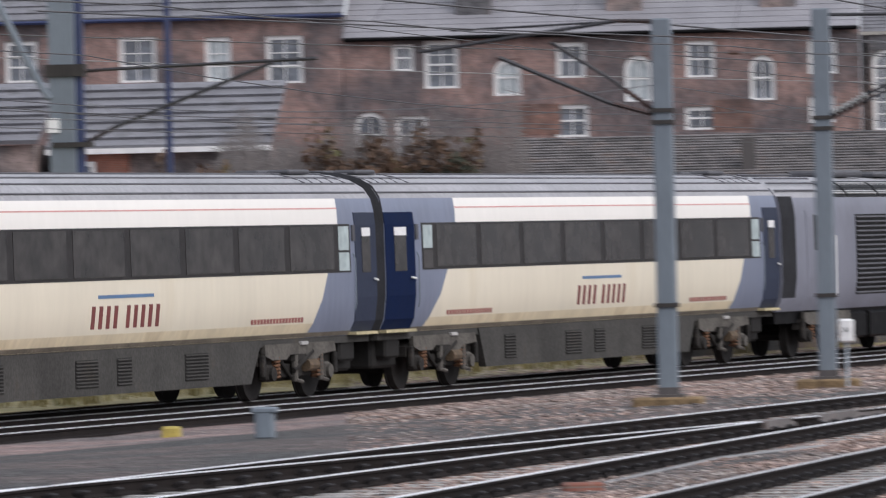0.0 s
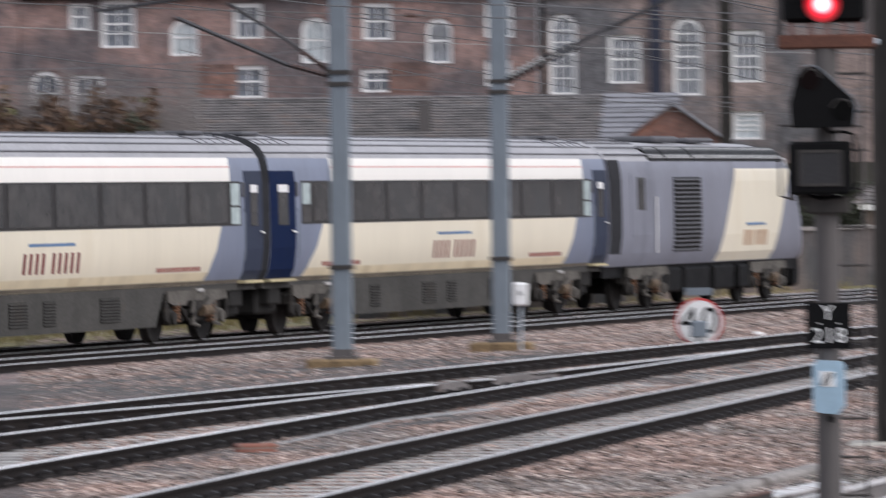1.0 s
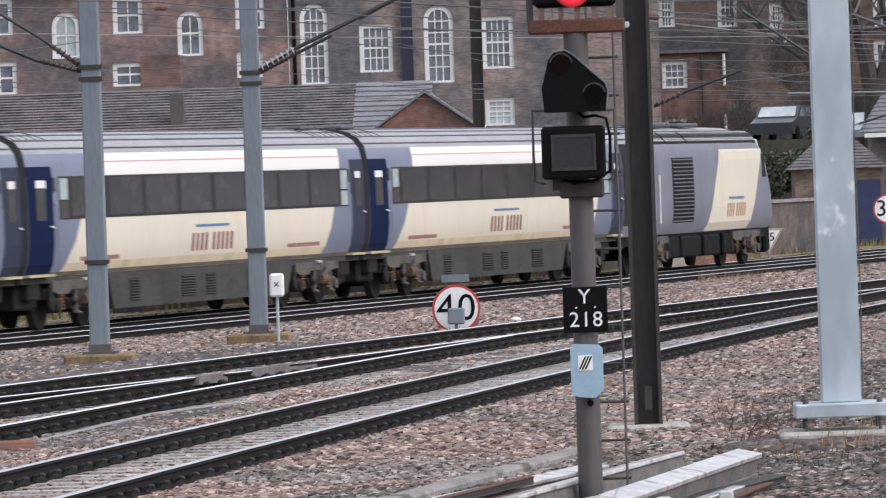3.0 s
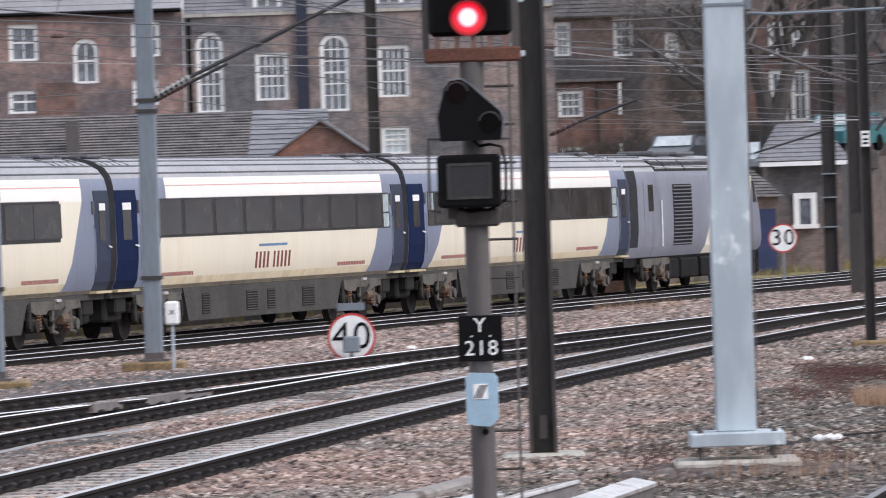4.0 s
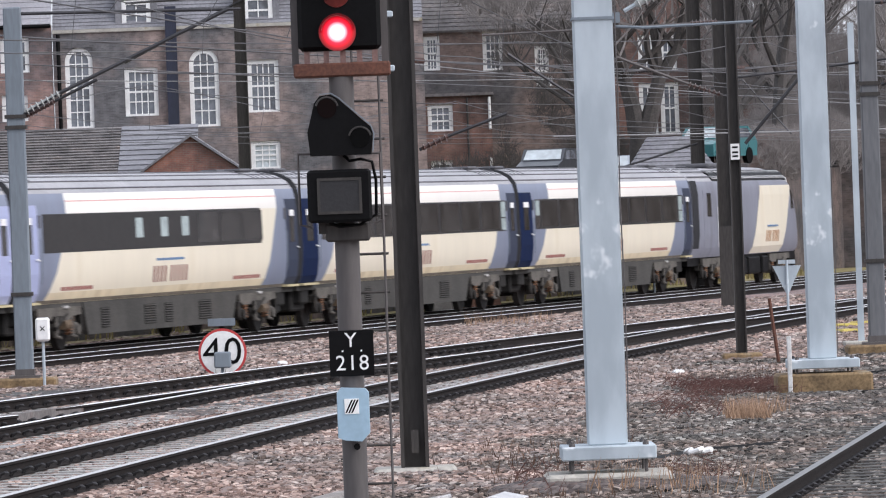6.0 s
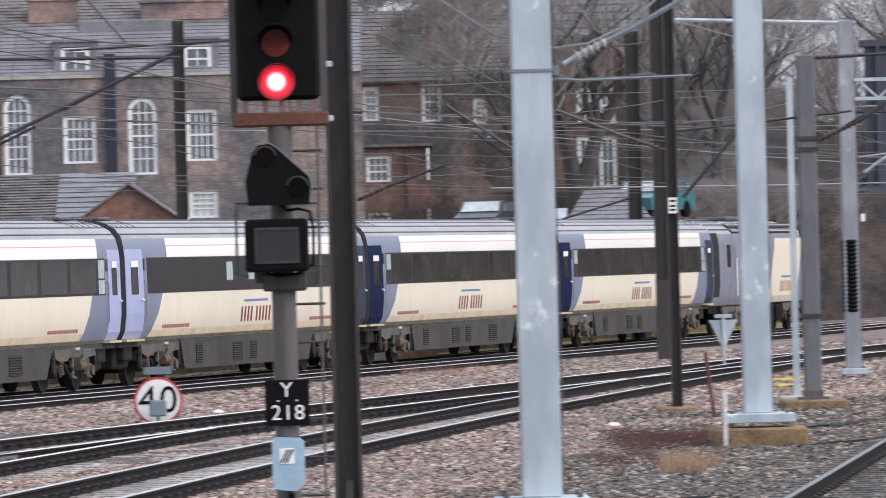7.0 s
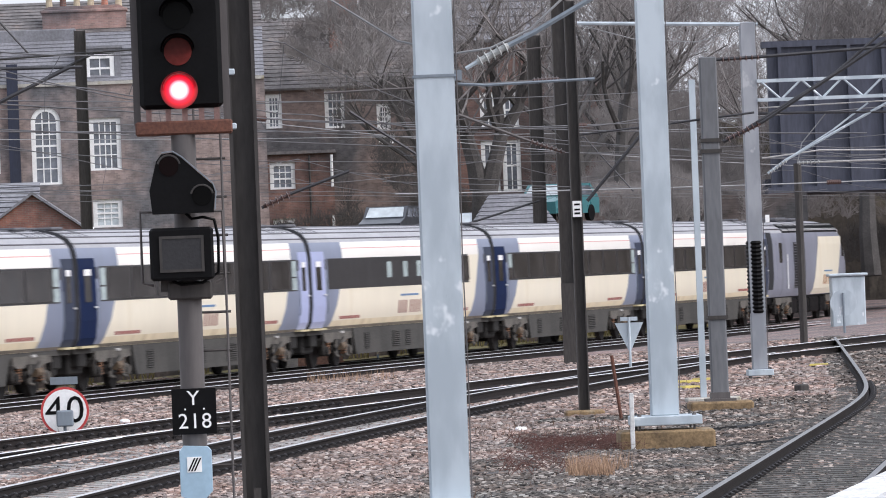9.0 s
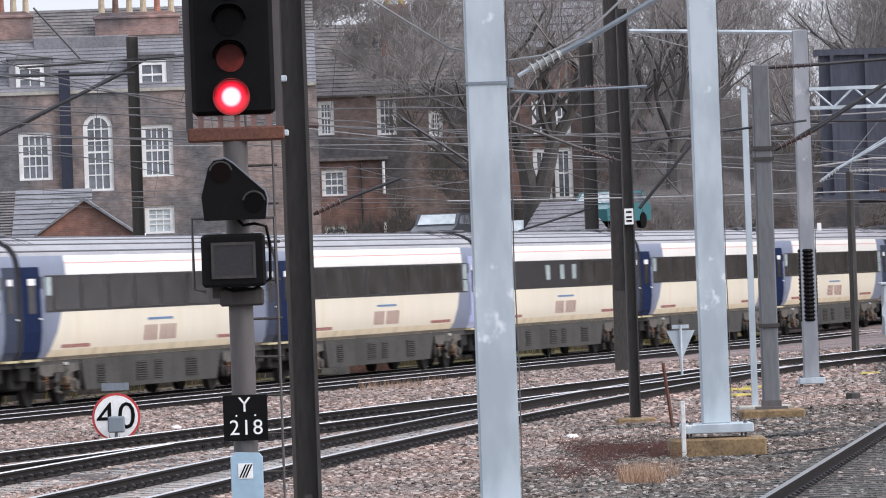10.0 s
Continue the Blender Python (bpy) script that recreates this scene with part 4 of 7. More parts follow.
for px, py, w in ((-3.68, 205, 0.36), (11.3, 225, 0.46)):
    bk = empty("dark_mast", pose(px, py, -0.2), label="dark weathered steel catenary mast", category="mast", group="dark masts")
    part("column", h_section(w, w, 10.5), BLACKMAST, bk)
    for zz in (1.6, 2.6, 3.4):
        part("clamp", Build().box(-w / 2 - 0.02, -w / 2 - 0.02, zz, w / 2 + 0.02, w / 2 + 0.02, zz + 0.05), GREYMAST, bk)
    if px > 0:
        arm(bk, [(0, 0, 4.9), (-2.5, 0, 4.2)], 0.04)
        arm(bk, [(0, 0, 6.6), (1.6, 0, 7.0), (3.2, 0, 5.1)], 0.03)
    else:
        arm(bk, [(-3.5, 0, 9.67), (1.7, 0, 9.86)], 0.04)
        arm(bk, [(0.4, 0, 9.79), (-3.6, 0, 7.84)], 0.055)
        arm(bk, [(-3.0, 0, 11.5), (-1.6, 0, 9.86)], 0.035)

# speed boards
def speed_sign(x, y, zc, r, words, box=False):
    s = empty("speed_sign", pose(x, y, zc), label="round white speed sign with red rim", category="sign", group="speed signs")
    disc = lambda rr, y0, y1: Build().loft([[(rr * math.cos(2 * math.pi * k / 32), yy, rr * math.sin(2 * math.pi * k / 32)) for k in range(32)] for yy in (y0, y1)])
    part("rim", disc(r, -0.01, 0.02), SIGN_RED, s)
    part("face", disc(r * 0.9, -0.016, -0.01), WHITE, s)
    for i, ch in enumerate(words):
        part("numeral", text_mesh(ch, r * 1.58, BLACK), None, s, at=pose((i - 0.5) * r * 0.86, -0.02, 0.0, 90, 0, 0))
    part("post", Build().tube([(0, 0.06, r * 0.8), (0, 0.06, -zc + rise(x, y) - 0.2)], 0.04, 8), GREYMAST, s)
    if box:
        part("box", Build().box(-0.13, -0.4, -0.24, 0.14, -0.2, 0.02, b=0.02).tube([(0.0, -0.3, -0.24), (0.0, -0.3, -0.6)], 0.03, 6), GREYMAST, s, "small grey box on a stake")
        part("top_plate", Build().box(-0.22, 0.02, r + 0.04, 0.22, 0.1, r + 0.16), GREYMAST, s)
    return s


speed_sign(-2.39, 107, 0.56, 0.39, "40", True)
speed_sign(9.03, 210, 1.2, 0.46, "30")
tri = empty("warning_board", pose(8.82, 140, 1.0), label="back of a grey triangular warning board", category="sign")
part("board", Build().prism([(-0.3, 0.3), (0.3, 0.3), (0.03, -0.28), (-0.03, -0.28)], -0.01, 0.02), GALV, tri)
part("post", Build().tube([(0, -0.05, 0.42), (0, -0.05, -0.95)], 0.03, 6).box(-0.18, -0.05, 0.34, 0.18, 0.0, 0.42), GALV, tri)
tb = empty("round_board", pose(19.1, 200, 1.05), label="back of a round grey sign on a post", category="sign")
part("disc", Build().loft([[(0.4 * math.cos(2 * math.pi * k / 24), yy, 0.4 * math.sin(2 * math.pi * k / 24)) for k in range(24)] for yy in (0, 0.03)]), GALV, tb)
part("post", Build().tube([(0, -0.05, 0.3), (0, -0.05, -1.1)], 0.04, 6), GREYMAST, tb)
tv = empty("speed_triangle", pose(5.15, 206, 0.36) @ Matrix.Scale(0.92, 4), label="faded sand-edged triangular speed board with figures", category="sign")
part("board", Build().prism([(-0.5, 0.42), (0.5, 0.42), (0.0, -0.45)], 0.0, 0.03), SAND, tv)
part("face", Build().prism([(-0.38, 0.35), (0.38, 0.35), (0.0, -0.31)], -0.006, 0.0), WHITE, tv)
for i, ch in enumerate("15"):
    part("numeral", text_mesh(ch, 0.4, BLACK), None, tv, at=pose((i - 0.5) * 0.22, -0.01, 0.12, 90, 0, 0))
part("post", Build().tube([(0, 0.05, 0.2), (0, 0.05, -0.9)], 0.04, 6), GREYMAST, tv)


# ---- the colour light signal ----
def signal():
    s = empty("colour_light_signal", pose(-0.145, 48, 0.2), label="four-aspect railway signal showing red on a grey post", category="railway signal")
    post = Build().tube([(0, 0, -0.3), (0, 0, 3.5)], 0.088, 20)
    part("post", post, POST_GREY, s, smooth=True)
    head = Build()
    head.box(-0.30, -0.06, 3.69, 0.30, 0.2, 4.95, b=0.03)
    hd = part("signal_head", head, BLACK, s, "black four-lamp signal head")
    part("backboard", Build().box(-0.35, 0.1, 3.58, -0.3, 0.13, 5.0).box(0.3, 0.1, 3.58, 0.35, 0.13, 5.0).box(-0.35, 0.1, 4.95, 0.35, 0.13, 5.05), POST_GREY, hd)
    for i, z in enumerate((3.82, 4.1, 4.36, 4.62)):
        hood = Build()
        rings = []
        for yy, k in ((-0.06, 1.0), (-0.32, 1.0)):
            rings.append([(-0.015 + 0.115 * math.cos(a), yy, z + 0.115 * math.sin(a)) for a in [math.pi * (0.12 + 0.98 * q / 14) - 0.3 for q in range(15)]])
        rings2 = [[(x * 1.0 + (0.008 if x > 0 else -0.008), y, zz + 0.008) for x, y, zz in r] for r in rings]
        hood.loft(rings, close=False, caps=False).loft(rings2, close=False, caps=False)
        part("hood", hood, BLACK, hd)
        ring = lambda rr, y0, y1: Build().loft([[(-0.015 + rr * math.cos(2 * math.pi * k / 28), yy, z + rr * math.sin(2 * math.pi * k / 28)) for k in range(28)] for yy in (y0, y1)])
        if i == 0:
            part("lit_lens", ring(0.135, -0.085, -0.06), LAMP_LIT, hd, "glowing red lens")
        else:
            part("lens", ring(0.1, -0.075, -0.06), LENS_DEAD if i == 1 else LENS_BLACK, hd, "unlit lens")
    for x in (-0.24, -0.1, 0.02, 0.14, 0.25):
        part("strut", Build().box(x - 0.02, -0.02, 3.58, x + 0.02, 0.05, 3.7), STRUT, s)
    part("platform", Build().box(-0.34, -0.1, 3.5, 0.36, 0.2, 3.6, b=0.012), RUST_PLATE, s, "rusty bracket plate")
    # position light housing
    pl = Build()
    out = [(-0.24, 2.93), (0.2, 2.93), (0.215, 3.08), (0.2, 3.13), (-0.02, 3.33), (-0.08, 3.37), (-0.16, 3.36), (-0.2, 3.31), (-0.255, 3.1)]
    pl.loft([[(x, -0.3, z) for x, z in out], [(x, -0.12, z) for x, z in out]])
    pos = part("position_light", pl, BLACK, s, "black triangular position light")
    for x, z in ((-0.11, 3.27), (0.12, 3.05)):
        r = 0.07
        part("lens", Build().loft([[(x + r * math.cos(2 * math.pi * k / 20), yy, z + r * math.sin(2 * math.pi * k / 20)) for k in range(20)] for yy in (-0.31, -0.3)]), LENS_WINE if x < 0 else LENS_BLACK, pos)
        # Hood rim as a thin arc, coloured lighter for the highlight along it.
        part("hood_rim_highlight", Build().tube([(x + (r + 0.01) * math.cos(q), -0.36, z + (r + 0.01) * math.sin(q)) for q in [0.2 + 2.7 * i / 9 for i in range(10)]], 0.007, 5), BLACKMAST, pos)
    edge = Build().tube([(0.21, -0.31, 2.95), (0.222, -0.31, 3.08), (0.2, -0.31, 3.14), (-0.02, -0.31, 3.34), (-0.08, -0.31, 3.378), (-0.16, -0.31, 3.37)], 0.0045, 5)
    part("edge_trim", edge, GREYMAST, pos)
    # route indicator
    ri = part("route_indicator", Build().box(-0.27, -0.32, 2.45, 0.19, -0.05, 2.83, b=0.02), BLACK, s, "black route indicator box")
    part("screen", Build().box(-0.18, -0.328, 2.53, 0.1, -0.32, 2.75), SCREEN, ri)
    part("bezel", Build().box(-0.2, -0.335, 2.75, 0.12, -0.32, 2.77).box(-0.2, -0.335, 2.51, 0.12, -0.32, 2.53).box(-0.2, -0.335, 2.53, -0.18, -0.32, 2.75).box(0.1, -0.335, 2.53, 0.12, -0.32, 2.75), BLACKMAST, ri)
    part("guard_rail", Build().tube([(-0.25, -0.1, 2.42), (-0.33, -0.1, 2.44), (-0.33, -0.1, 2.95), (0.26, -0.1, 2.94), (0.265, -0.1, 2.46), (0.2, -0.1, 2.43)], 0.013, 6), POST_GREY, s)
    part("cable", Build().tube([(0.0, -0.2, 2.93), (0.04, -0.22, 2.89), (0.12, -0.22, 2.9), (0.2, -0.2, 2.88), (0.225, -0.18, 2.75), (0.22, -0.16, 2.5), (0.1, -0.16, 2.43), (-0.05, -0.15, 2.42), (-0.12, -0.15, 2.45)], 0.012, 6), BLACK, s)
    part("bracket", Build().box(-0.15, -0.14, 2.31, 0.17, 0.1, 2.44, b=0.015).box(-0.2, -0.12, 2.37, -0.1, 0.0, 2.45), BLACKMAST, s)
    # identification plate
    ip = part("number_board", Build().box(-0.155, -0.115, 1.34, 0.165, -0.1, 1.67, b=0.004), BLACK, s, "black number board with white characters")
    part("character", text_mesh("Y", 0.15, WHITE), None, ip, at=pose(0.0, -0.118, 1.595, 90, 0, 0))
    for i, ch in enumerate("218"):
        part("character", text_mesh(ch, 0.155, WHITE), None, ip, at=pose(0.008 + (i - 1) * 0.084, -0.118, 1.43, 90, 0, 0))
    for x in (-0.06, 0.075):
        part("rivet", Build().box(x - 0.006, -0.12, 1.515, x + 0.006, -0.115, 1.527), WHITE, ip)
    # telephone box
    ph = Build()
    o = [(-0.11, 0.9), (-0.11, 1.22), (-0.08, 1.26), (0.09, 1.25), (0.115, 1.22), (0.115, 0.93), (0.06, 0.87), (-0.06, 0.88)]
    ph.loft([[(x, -0.22, z) for x, z in o], [(x * 1.04, -0.16, z) for x, z in o], [(x * 1.04, -0.09, z) for x, z in o]])
    pb = part("telephone_box", ph, PALE_BLUE, s, "pale blue signal telephone box")
    part("label", Build().box(-0.06, -0.226, 1.07, 0.045, -0.22, 1.18), WHITE, pb)
    for i in range(3):
        x = -0.056 + i * 0.021
        part("stripe", Build().loft([[(x, yy, 1.078), (x + 0.012, yy, 1.078), (x + 0.058, yy, 1.172), (x + 0.046, yy, 1.172)] for yy in (-0.229, -0.226)]), BLACK, pb)
    part("lock", Build().tube([(0.02, -0.1, 0.83), (0.02, -0.12, 0.83)], 0.025, 8), BLACK, s)
    # ladder
    la = part("ladder", Build().tube([(0.27, 0.6, 0.05), (0.27, 0.6, 4.9)], 0.011, 6), POST_GREY, s, "thin steel ladder")
    for i in range(17):
        z = 0.25 + i * 0.28
        part("rung", Build().tube([(0.08, 0.6, z), (0.3, 0.6, z)], 0.01, 5), BLACKMAST, la)
    part("ladder_rail", Build().tube([(0.08, 0.62, 0.05), (0.08, 0.62, 4.9)], 0.01, 6), POST_GREY, la)
    return s


signal()

# ---- near masts ----
bk = empty("black_mast", pose(0.385, 63.8, 0.2), label="black weathered steel column on concrete footing", category="mast")
part("column", h_section(0.27, 0.3, 9.0, 0.035), BLACKMAST, bk)
part("footing", Build().box(-0.4, -0.4, -0.3, 0.4, 0.4, 0.06, b=0.03).box(-0.62, -0.5, -0.3, 0.78, 0.3, -0.01, b=0.02), CONCRETE, bk, "chipped concrete footing")
part("door_plate", Build().box(-0.03, -0.17, 0.2, 0.04, -0.15, 0.42), BLACKMAST, bk)
arm(bk, [(0.15, 0, 3.1), (0.45, 0, 3.23), (1.0, 0, 3.42)], 0.018)
insulator(bk, (0.17, 0, 3.11), (0.43, 0, 3.22), INSUL, 0.04, 5)
arm(bk, [(1.03, 0, 3.99), (1.65, 0, 3.56)], 0.015)
for z in (3.86, 4.38):
    part("clip", Build().box(-0.24, -0.2, z, -0.06, -0.15, z + 0.06, b=0.01), GALV, bk)


def galv_mast(x, y, z, h, w, base_w, plinth_h, zinc=None):
    m = empty("galvanised_mast", pose(x, y, z), label="new galvanised steel column with bolted base plate", category="mast", group="galvanised masts")
    part("column", Build().box(-w / 2, -w / 2, 0.26, w / 2, w / 2, h, b=0.012), zinc or GALV, m)
    part("base_plate", Build().box(-base_w / 2, -base_w / 2, 0.14, base_w / 2, base_w / 2, 0.26, b=0.01), GALV, m)
    for sx in (-1, 1):
        for sy in (-1, 1):
            for k in (0.78,):
                bx, by = sx * base_w / 2 * k, sy * base_w / 2 * 0.8
                part("bolt", Build().tube([(bx, by, -0.05), (bx, by, 0.3)], 0.016, 6).tube([(bx, by, 0.26), (bx, by, 0.285)], 0.03, 6), POST_GREY, m)
    plinth(m, base_w * 1.35, 0.03, CONCRETE if plinth_h < 0.1 else MOSSY, 0.4 + plinth_h, -0.005 if plinth_h < 0.1 else 0.05)
    part("edge_cable", Build().tube([(w / 2 + 0.012, -w / 2, 0.3), (w / 2 + 0.02, -w / 2, 1.5), (w / 2 + 0.008, -w / 2, 2.4), (w / 2 + 0.02, -w / 2, 3.3), (w / 2 + 0.012, -w / 2, h)], 0.006, 5), POST_GREY, m)
    return m


g1 = galv_mast(2.03, 57.9, 0.36, 6.0, 0.345, 0.82, 0.0)
part("strap", Build().box(-0.185, -0.185, 3.96, 0.185, 0.185, 3.985), GREYMAST, g1)
part("strap_lug", Build().box(0.18, -0.05, 3.93, 0.24, 0.05, 4.02).tube([(0.2, 0, 3.9), (0.45, 0, 3.88), (1.4, 0, 3.9)], 0.013, 5), GREYMAST, g1)
arm(g1, [(0.28, 0, 4.03), (0.5, 0, 4.15)], 0.02, GALV)
insulator(g1, (0.38, 0, 4.08), (0.66, 0, 4.22), INSUL_GREY, 0.06, 5)
arm(g1, [(0.6, 0, 4.19), (0.9, 0, 4.33), (1.45, 0, 4.63), (2.4, 0, 5.1)], 0.026, GREYMAST)
arm(g1, [(-1.2, 0.2, 4.9), (-0.3, 0.2, 4.3), (0.2, 0.1, 4.17), (0.5, 0, 4.2), (0.85, 0, 4.35), (1.25, 0, 4.7), (1.5, 0, 5.1)], 0.011, WIRE_PALE, "cable")
g2 = galv_mast(5.79, 85.3, 0.38, 7.5, 0.355, 0.9, 0.3)
part("lug", Build().box(0.1, -0.2, 6.3, 0.5, -0.17, 6.4), GALV, g2)
g4 = galv_mast(10.62, 128.7, 0.15, 7.0, 0.29, 0.5, 0.05, GALV_OLD)
sleeve = Build().tube([(0, 0, 1.35 + i * 0.039) for i in range(37)], [0.19 if i % 2 else 0.165 for i in range(37)], 12)
part("black_sleeve", sleeve, BLACK, g4, "black ribbed protective sleeve")
part("small_plate", Build().box(0.2, -0.2, 3.1, 0.28, -0.18, 3.25), WHITE, g4)
# boom and lattice beam
arm(g4, [(-3.3, -0.1, 7.1), (0.2, -0.1, 6.95)], 0.04, GALV, "boom")
arm(g4, [(-3.2, -0.1, 7.05), (-2.2, -0.1, 6.75), (-1.0, -0.1, 6.65), (0, -0.1, 6.9)], 0.012, WIRE_PALE, "cable")
beam = part("lattice_beam", Build().box(0.14, -0.2, 5.82, 9.0, -0.14, 5.88).box(0.14, -0.2, 5.45, 9.0, -0.14, 5.51).box(0.14, 0.14, 5.82, 9.0, 0.2, 5.88).box(0.14, 0.14, 5.45, 9.0, 0.2, 5.51), GALV, g4, "galvanised lattice portal beam")
for i in range(22):
    x = 0.2 + i * 0.4
    za, zb = (5.48, 5.85) if i % 2 else (5.85, 5.48)
    part("brace", Build().tube([(x, -0.17, za), (x + 0.4, -0.17, zb)], 0.022, 5), GALV, beam)
arm(g4, [(0.3, 0, 4.05), (0.66, 0, 4.3), (2.2, 0, 5.1), (3.4, 0, 5.7)], 0.03, GALV)
insulator(g4, (0.32, 0, 4.06), (0.68, 0, 4.3), INSUL_GREY, 0.05, 6)
arm(g4, [(0.66, 0, 4.3), (1.6, 0, 4.85), (2.3, 0, 5.35)], 0.02, GALV)
for pts, r, mat in (([(0.2, 0, 4.35), (1.35, 0, 4.47), (3.4, 0, 4.4)], 0.018, STRUT_PALE), ([(0.9, 0.2, 4.24), (3.4, 0.2, 4.24)], 0.022, STRUT_PALE), ([(0.15, 0, 5.22), (0.9, 0, 5.21), (3.6, 0, 5.14)], 0.03, TUBE_GREY), ([(0.15, 0.1, 5.33), (3.6, 0.1, 5.4)], 0.016, STRUT_PALE), ([(0.9, 0.2, 4.24), (1.0, 0.2, 4.62), (1.5, 0.1, 5.2)], 0.012, WIRE_PALE)):
    arm(g4, pts, r, mat)
insulator(g4, (0.9, 0.2, 4.24), (1.35, 0.2, 4.24), INSUL_GREY, 0.045, 6)
g3 = grey_mast(8.0, 104.8, 0.3, 5.5, 0.27, material("brownish_grey_steel", (0.15, 0.155, 0.165), 0.65, 0.1, 0.15, 1.5, 20, 0.05, streak=True))
arm(g3, [(0.2, 0, 4.15), (0.85, 0, 4.45), (3.4, 0, 6.0)], 0.035)
insulator(g3, (0.25, 0, 4.18), (0.8, 0, 4.42), INSUL)
arm(g3, [(0.6, 0, 4.35), (2.0, 0, 5.15), (2.8, 0, 5.8)], 0.028)
arm(g3, [(0.1, 0, 5.45), (0.8, 0, 5.47), (3.4, 0, 5.58)], 0.03)
insulator(g3, (0.2, 0, 5.45), (0.85, 0, 5.47), INSUL, 0.055)
sp = empty("slim_post", pose(8.17, 110.6, 0.2), label="slim pale galvanised post", category="post")
part("shaft", Build().box(-0.05, -0.05, 0, 0.05, 0.05, 5.4), GALV, sp)
part("footing", Build().box(-0.3, -0.3, -0.3, 0.6, 0.3, 0.1, b=0.02), CONCRETE, sp)
d5 = empty("lamp_post", pose(15.1, 169, 0.0), label="thin dark steel post with fittings", category="post")
part("shaft", Build().tube([(0, 0, -0.2), (0, 0, 4.9)], 0.1, 8), BLACKMAST, d5)
part("foot", Build().box(-0.25, -0.25, -0.2, 0.25, 0.25, 0.25, b=0.05), BLACKMAST, d5)
d2 = empty("dark_mast", pose(5.83, 104.5, 0.25), label="dark slim column with a white number plate on a footing", category="mast", group="dark masts")
part("column", h_section(0.17, 0.2, 6.5), BLACKMAST, d2)
part("number_plate", Build().box(-0.07, -0.125, 3.1, 0.07, -0.105, 3.35), WHITE, d2, "white plate with small dark marks")
for z in (3.28, 3.2, 3.14):
    part("plate_mark", Build().box(-0.045, -0.129, z, 0.045, -0.125, z + 0.03), BLACK, d2)
plinth(d2, 0.62, 0.06, MOSSY)
d2b = empty("dark_mast", pose(8.72, 161, -0.1), label="dark steel column with cable tray behind the tracks", category="mast", group="dark masts")
part("column", h_section(0.36, 0.3, 9.5), BLACKMAST, d2b)
part("lower_casing", Build().box(-0.2, -0.2, 0.05, 0.2, -0.16, 2.2), BLACKMAST, d2b)
plinth(d2b, 1.2, 0.05, CONCRETE)
# arms on the dark column, reaching to the near track
arm(d2, [(-0.1, 0, 5.28), (-1.75, 0, 5.24), (-3.9, 0, 5.2)], 0.022, POST_GREY)
insulator(d2, (-0.2, 0, 5.28), (-0.62, 0, 5.27), INSUL, 0.06)
arm(d2, [(-0.15, 0, 4.12), (-0.8, 0, 4.36), (-1.8, 0, 4.78)], 0.028, POST_GREY)
insulator(d2, (-0.18, 0, 4.13), (-0.7, 0, 4.32), INSUL, 0.055)
arm(d2, [(-0.3, 0, 5.8), (-0.9, 0, 5.75), (-1.4, 0, 5.0), (-1.7, 0, 4.5)], 0.015, POST_GREY)
arm(d2, [(0.2, 0.5, 3.35), (1.3, 0.5, 4.6)], 0.03)
arm(d2, [(0.1, 0.5, 4.4), (1.3, 0.5, 4.5), (2.9, 0.5, 4.65)], 0.02)

# ---- overhead wires, each pair hung over its track ----
def wires(fx, y0, y1, off, lift, spans, seed, name="overhead_line"):
    base = empty(name, label="thin overhead contact and catenary wires with droppers", category="overhead wire", group="overhead lines")
    rnd = random.Random(seed)
    cat, con = [], []
    n = 60
    ph = rnd.uniform(0, spans)
    for i in range(n + 1):
        y = y0 + (y1 - y0) * i / n
        x = fx(y) + off
        u = ((y + ph) % spans) / spans
        z = rise(x, y) + lift
        con.append((x + 0.2 * math.sin(y / spans * math.pi), y, z + 0.02 * math.sin(y)))
        cat.append((x, y, z + 1.05 - 0.85 * 4 * u * (1 - u)))
    part("contact_wire", Build().tube(con, 0.008, 4), WIRE, base)
    part("catenary_wire", Build().tube(cat, 0.009, 4), WIRE, base)
    for i in range(1, n, 2):
        part("dropper", Build().tube([con[i], cat[i]], 0.005, 3), WIRE, base)


wires(far_line, 60, 330, -0.75, 4.75, 48, 1)
wires(far_line, 60, 330, 2.75, 4.7, 48, 2)
wires(LINE_P_FAR, 35, 230, 0.7, 4.6, 50, 3)
wires(LINE_C_FAR, 30, 210, 0.7, 4.5, 52, 4)
wires(far_line, 80, 330, -8.5, 4.9, 50, 6)
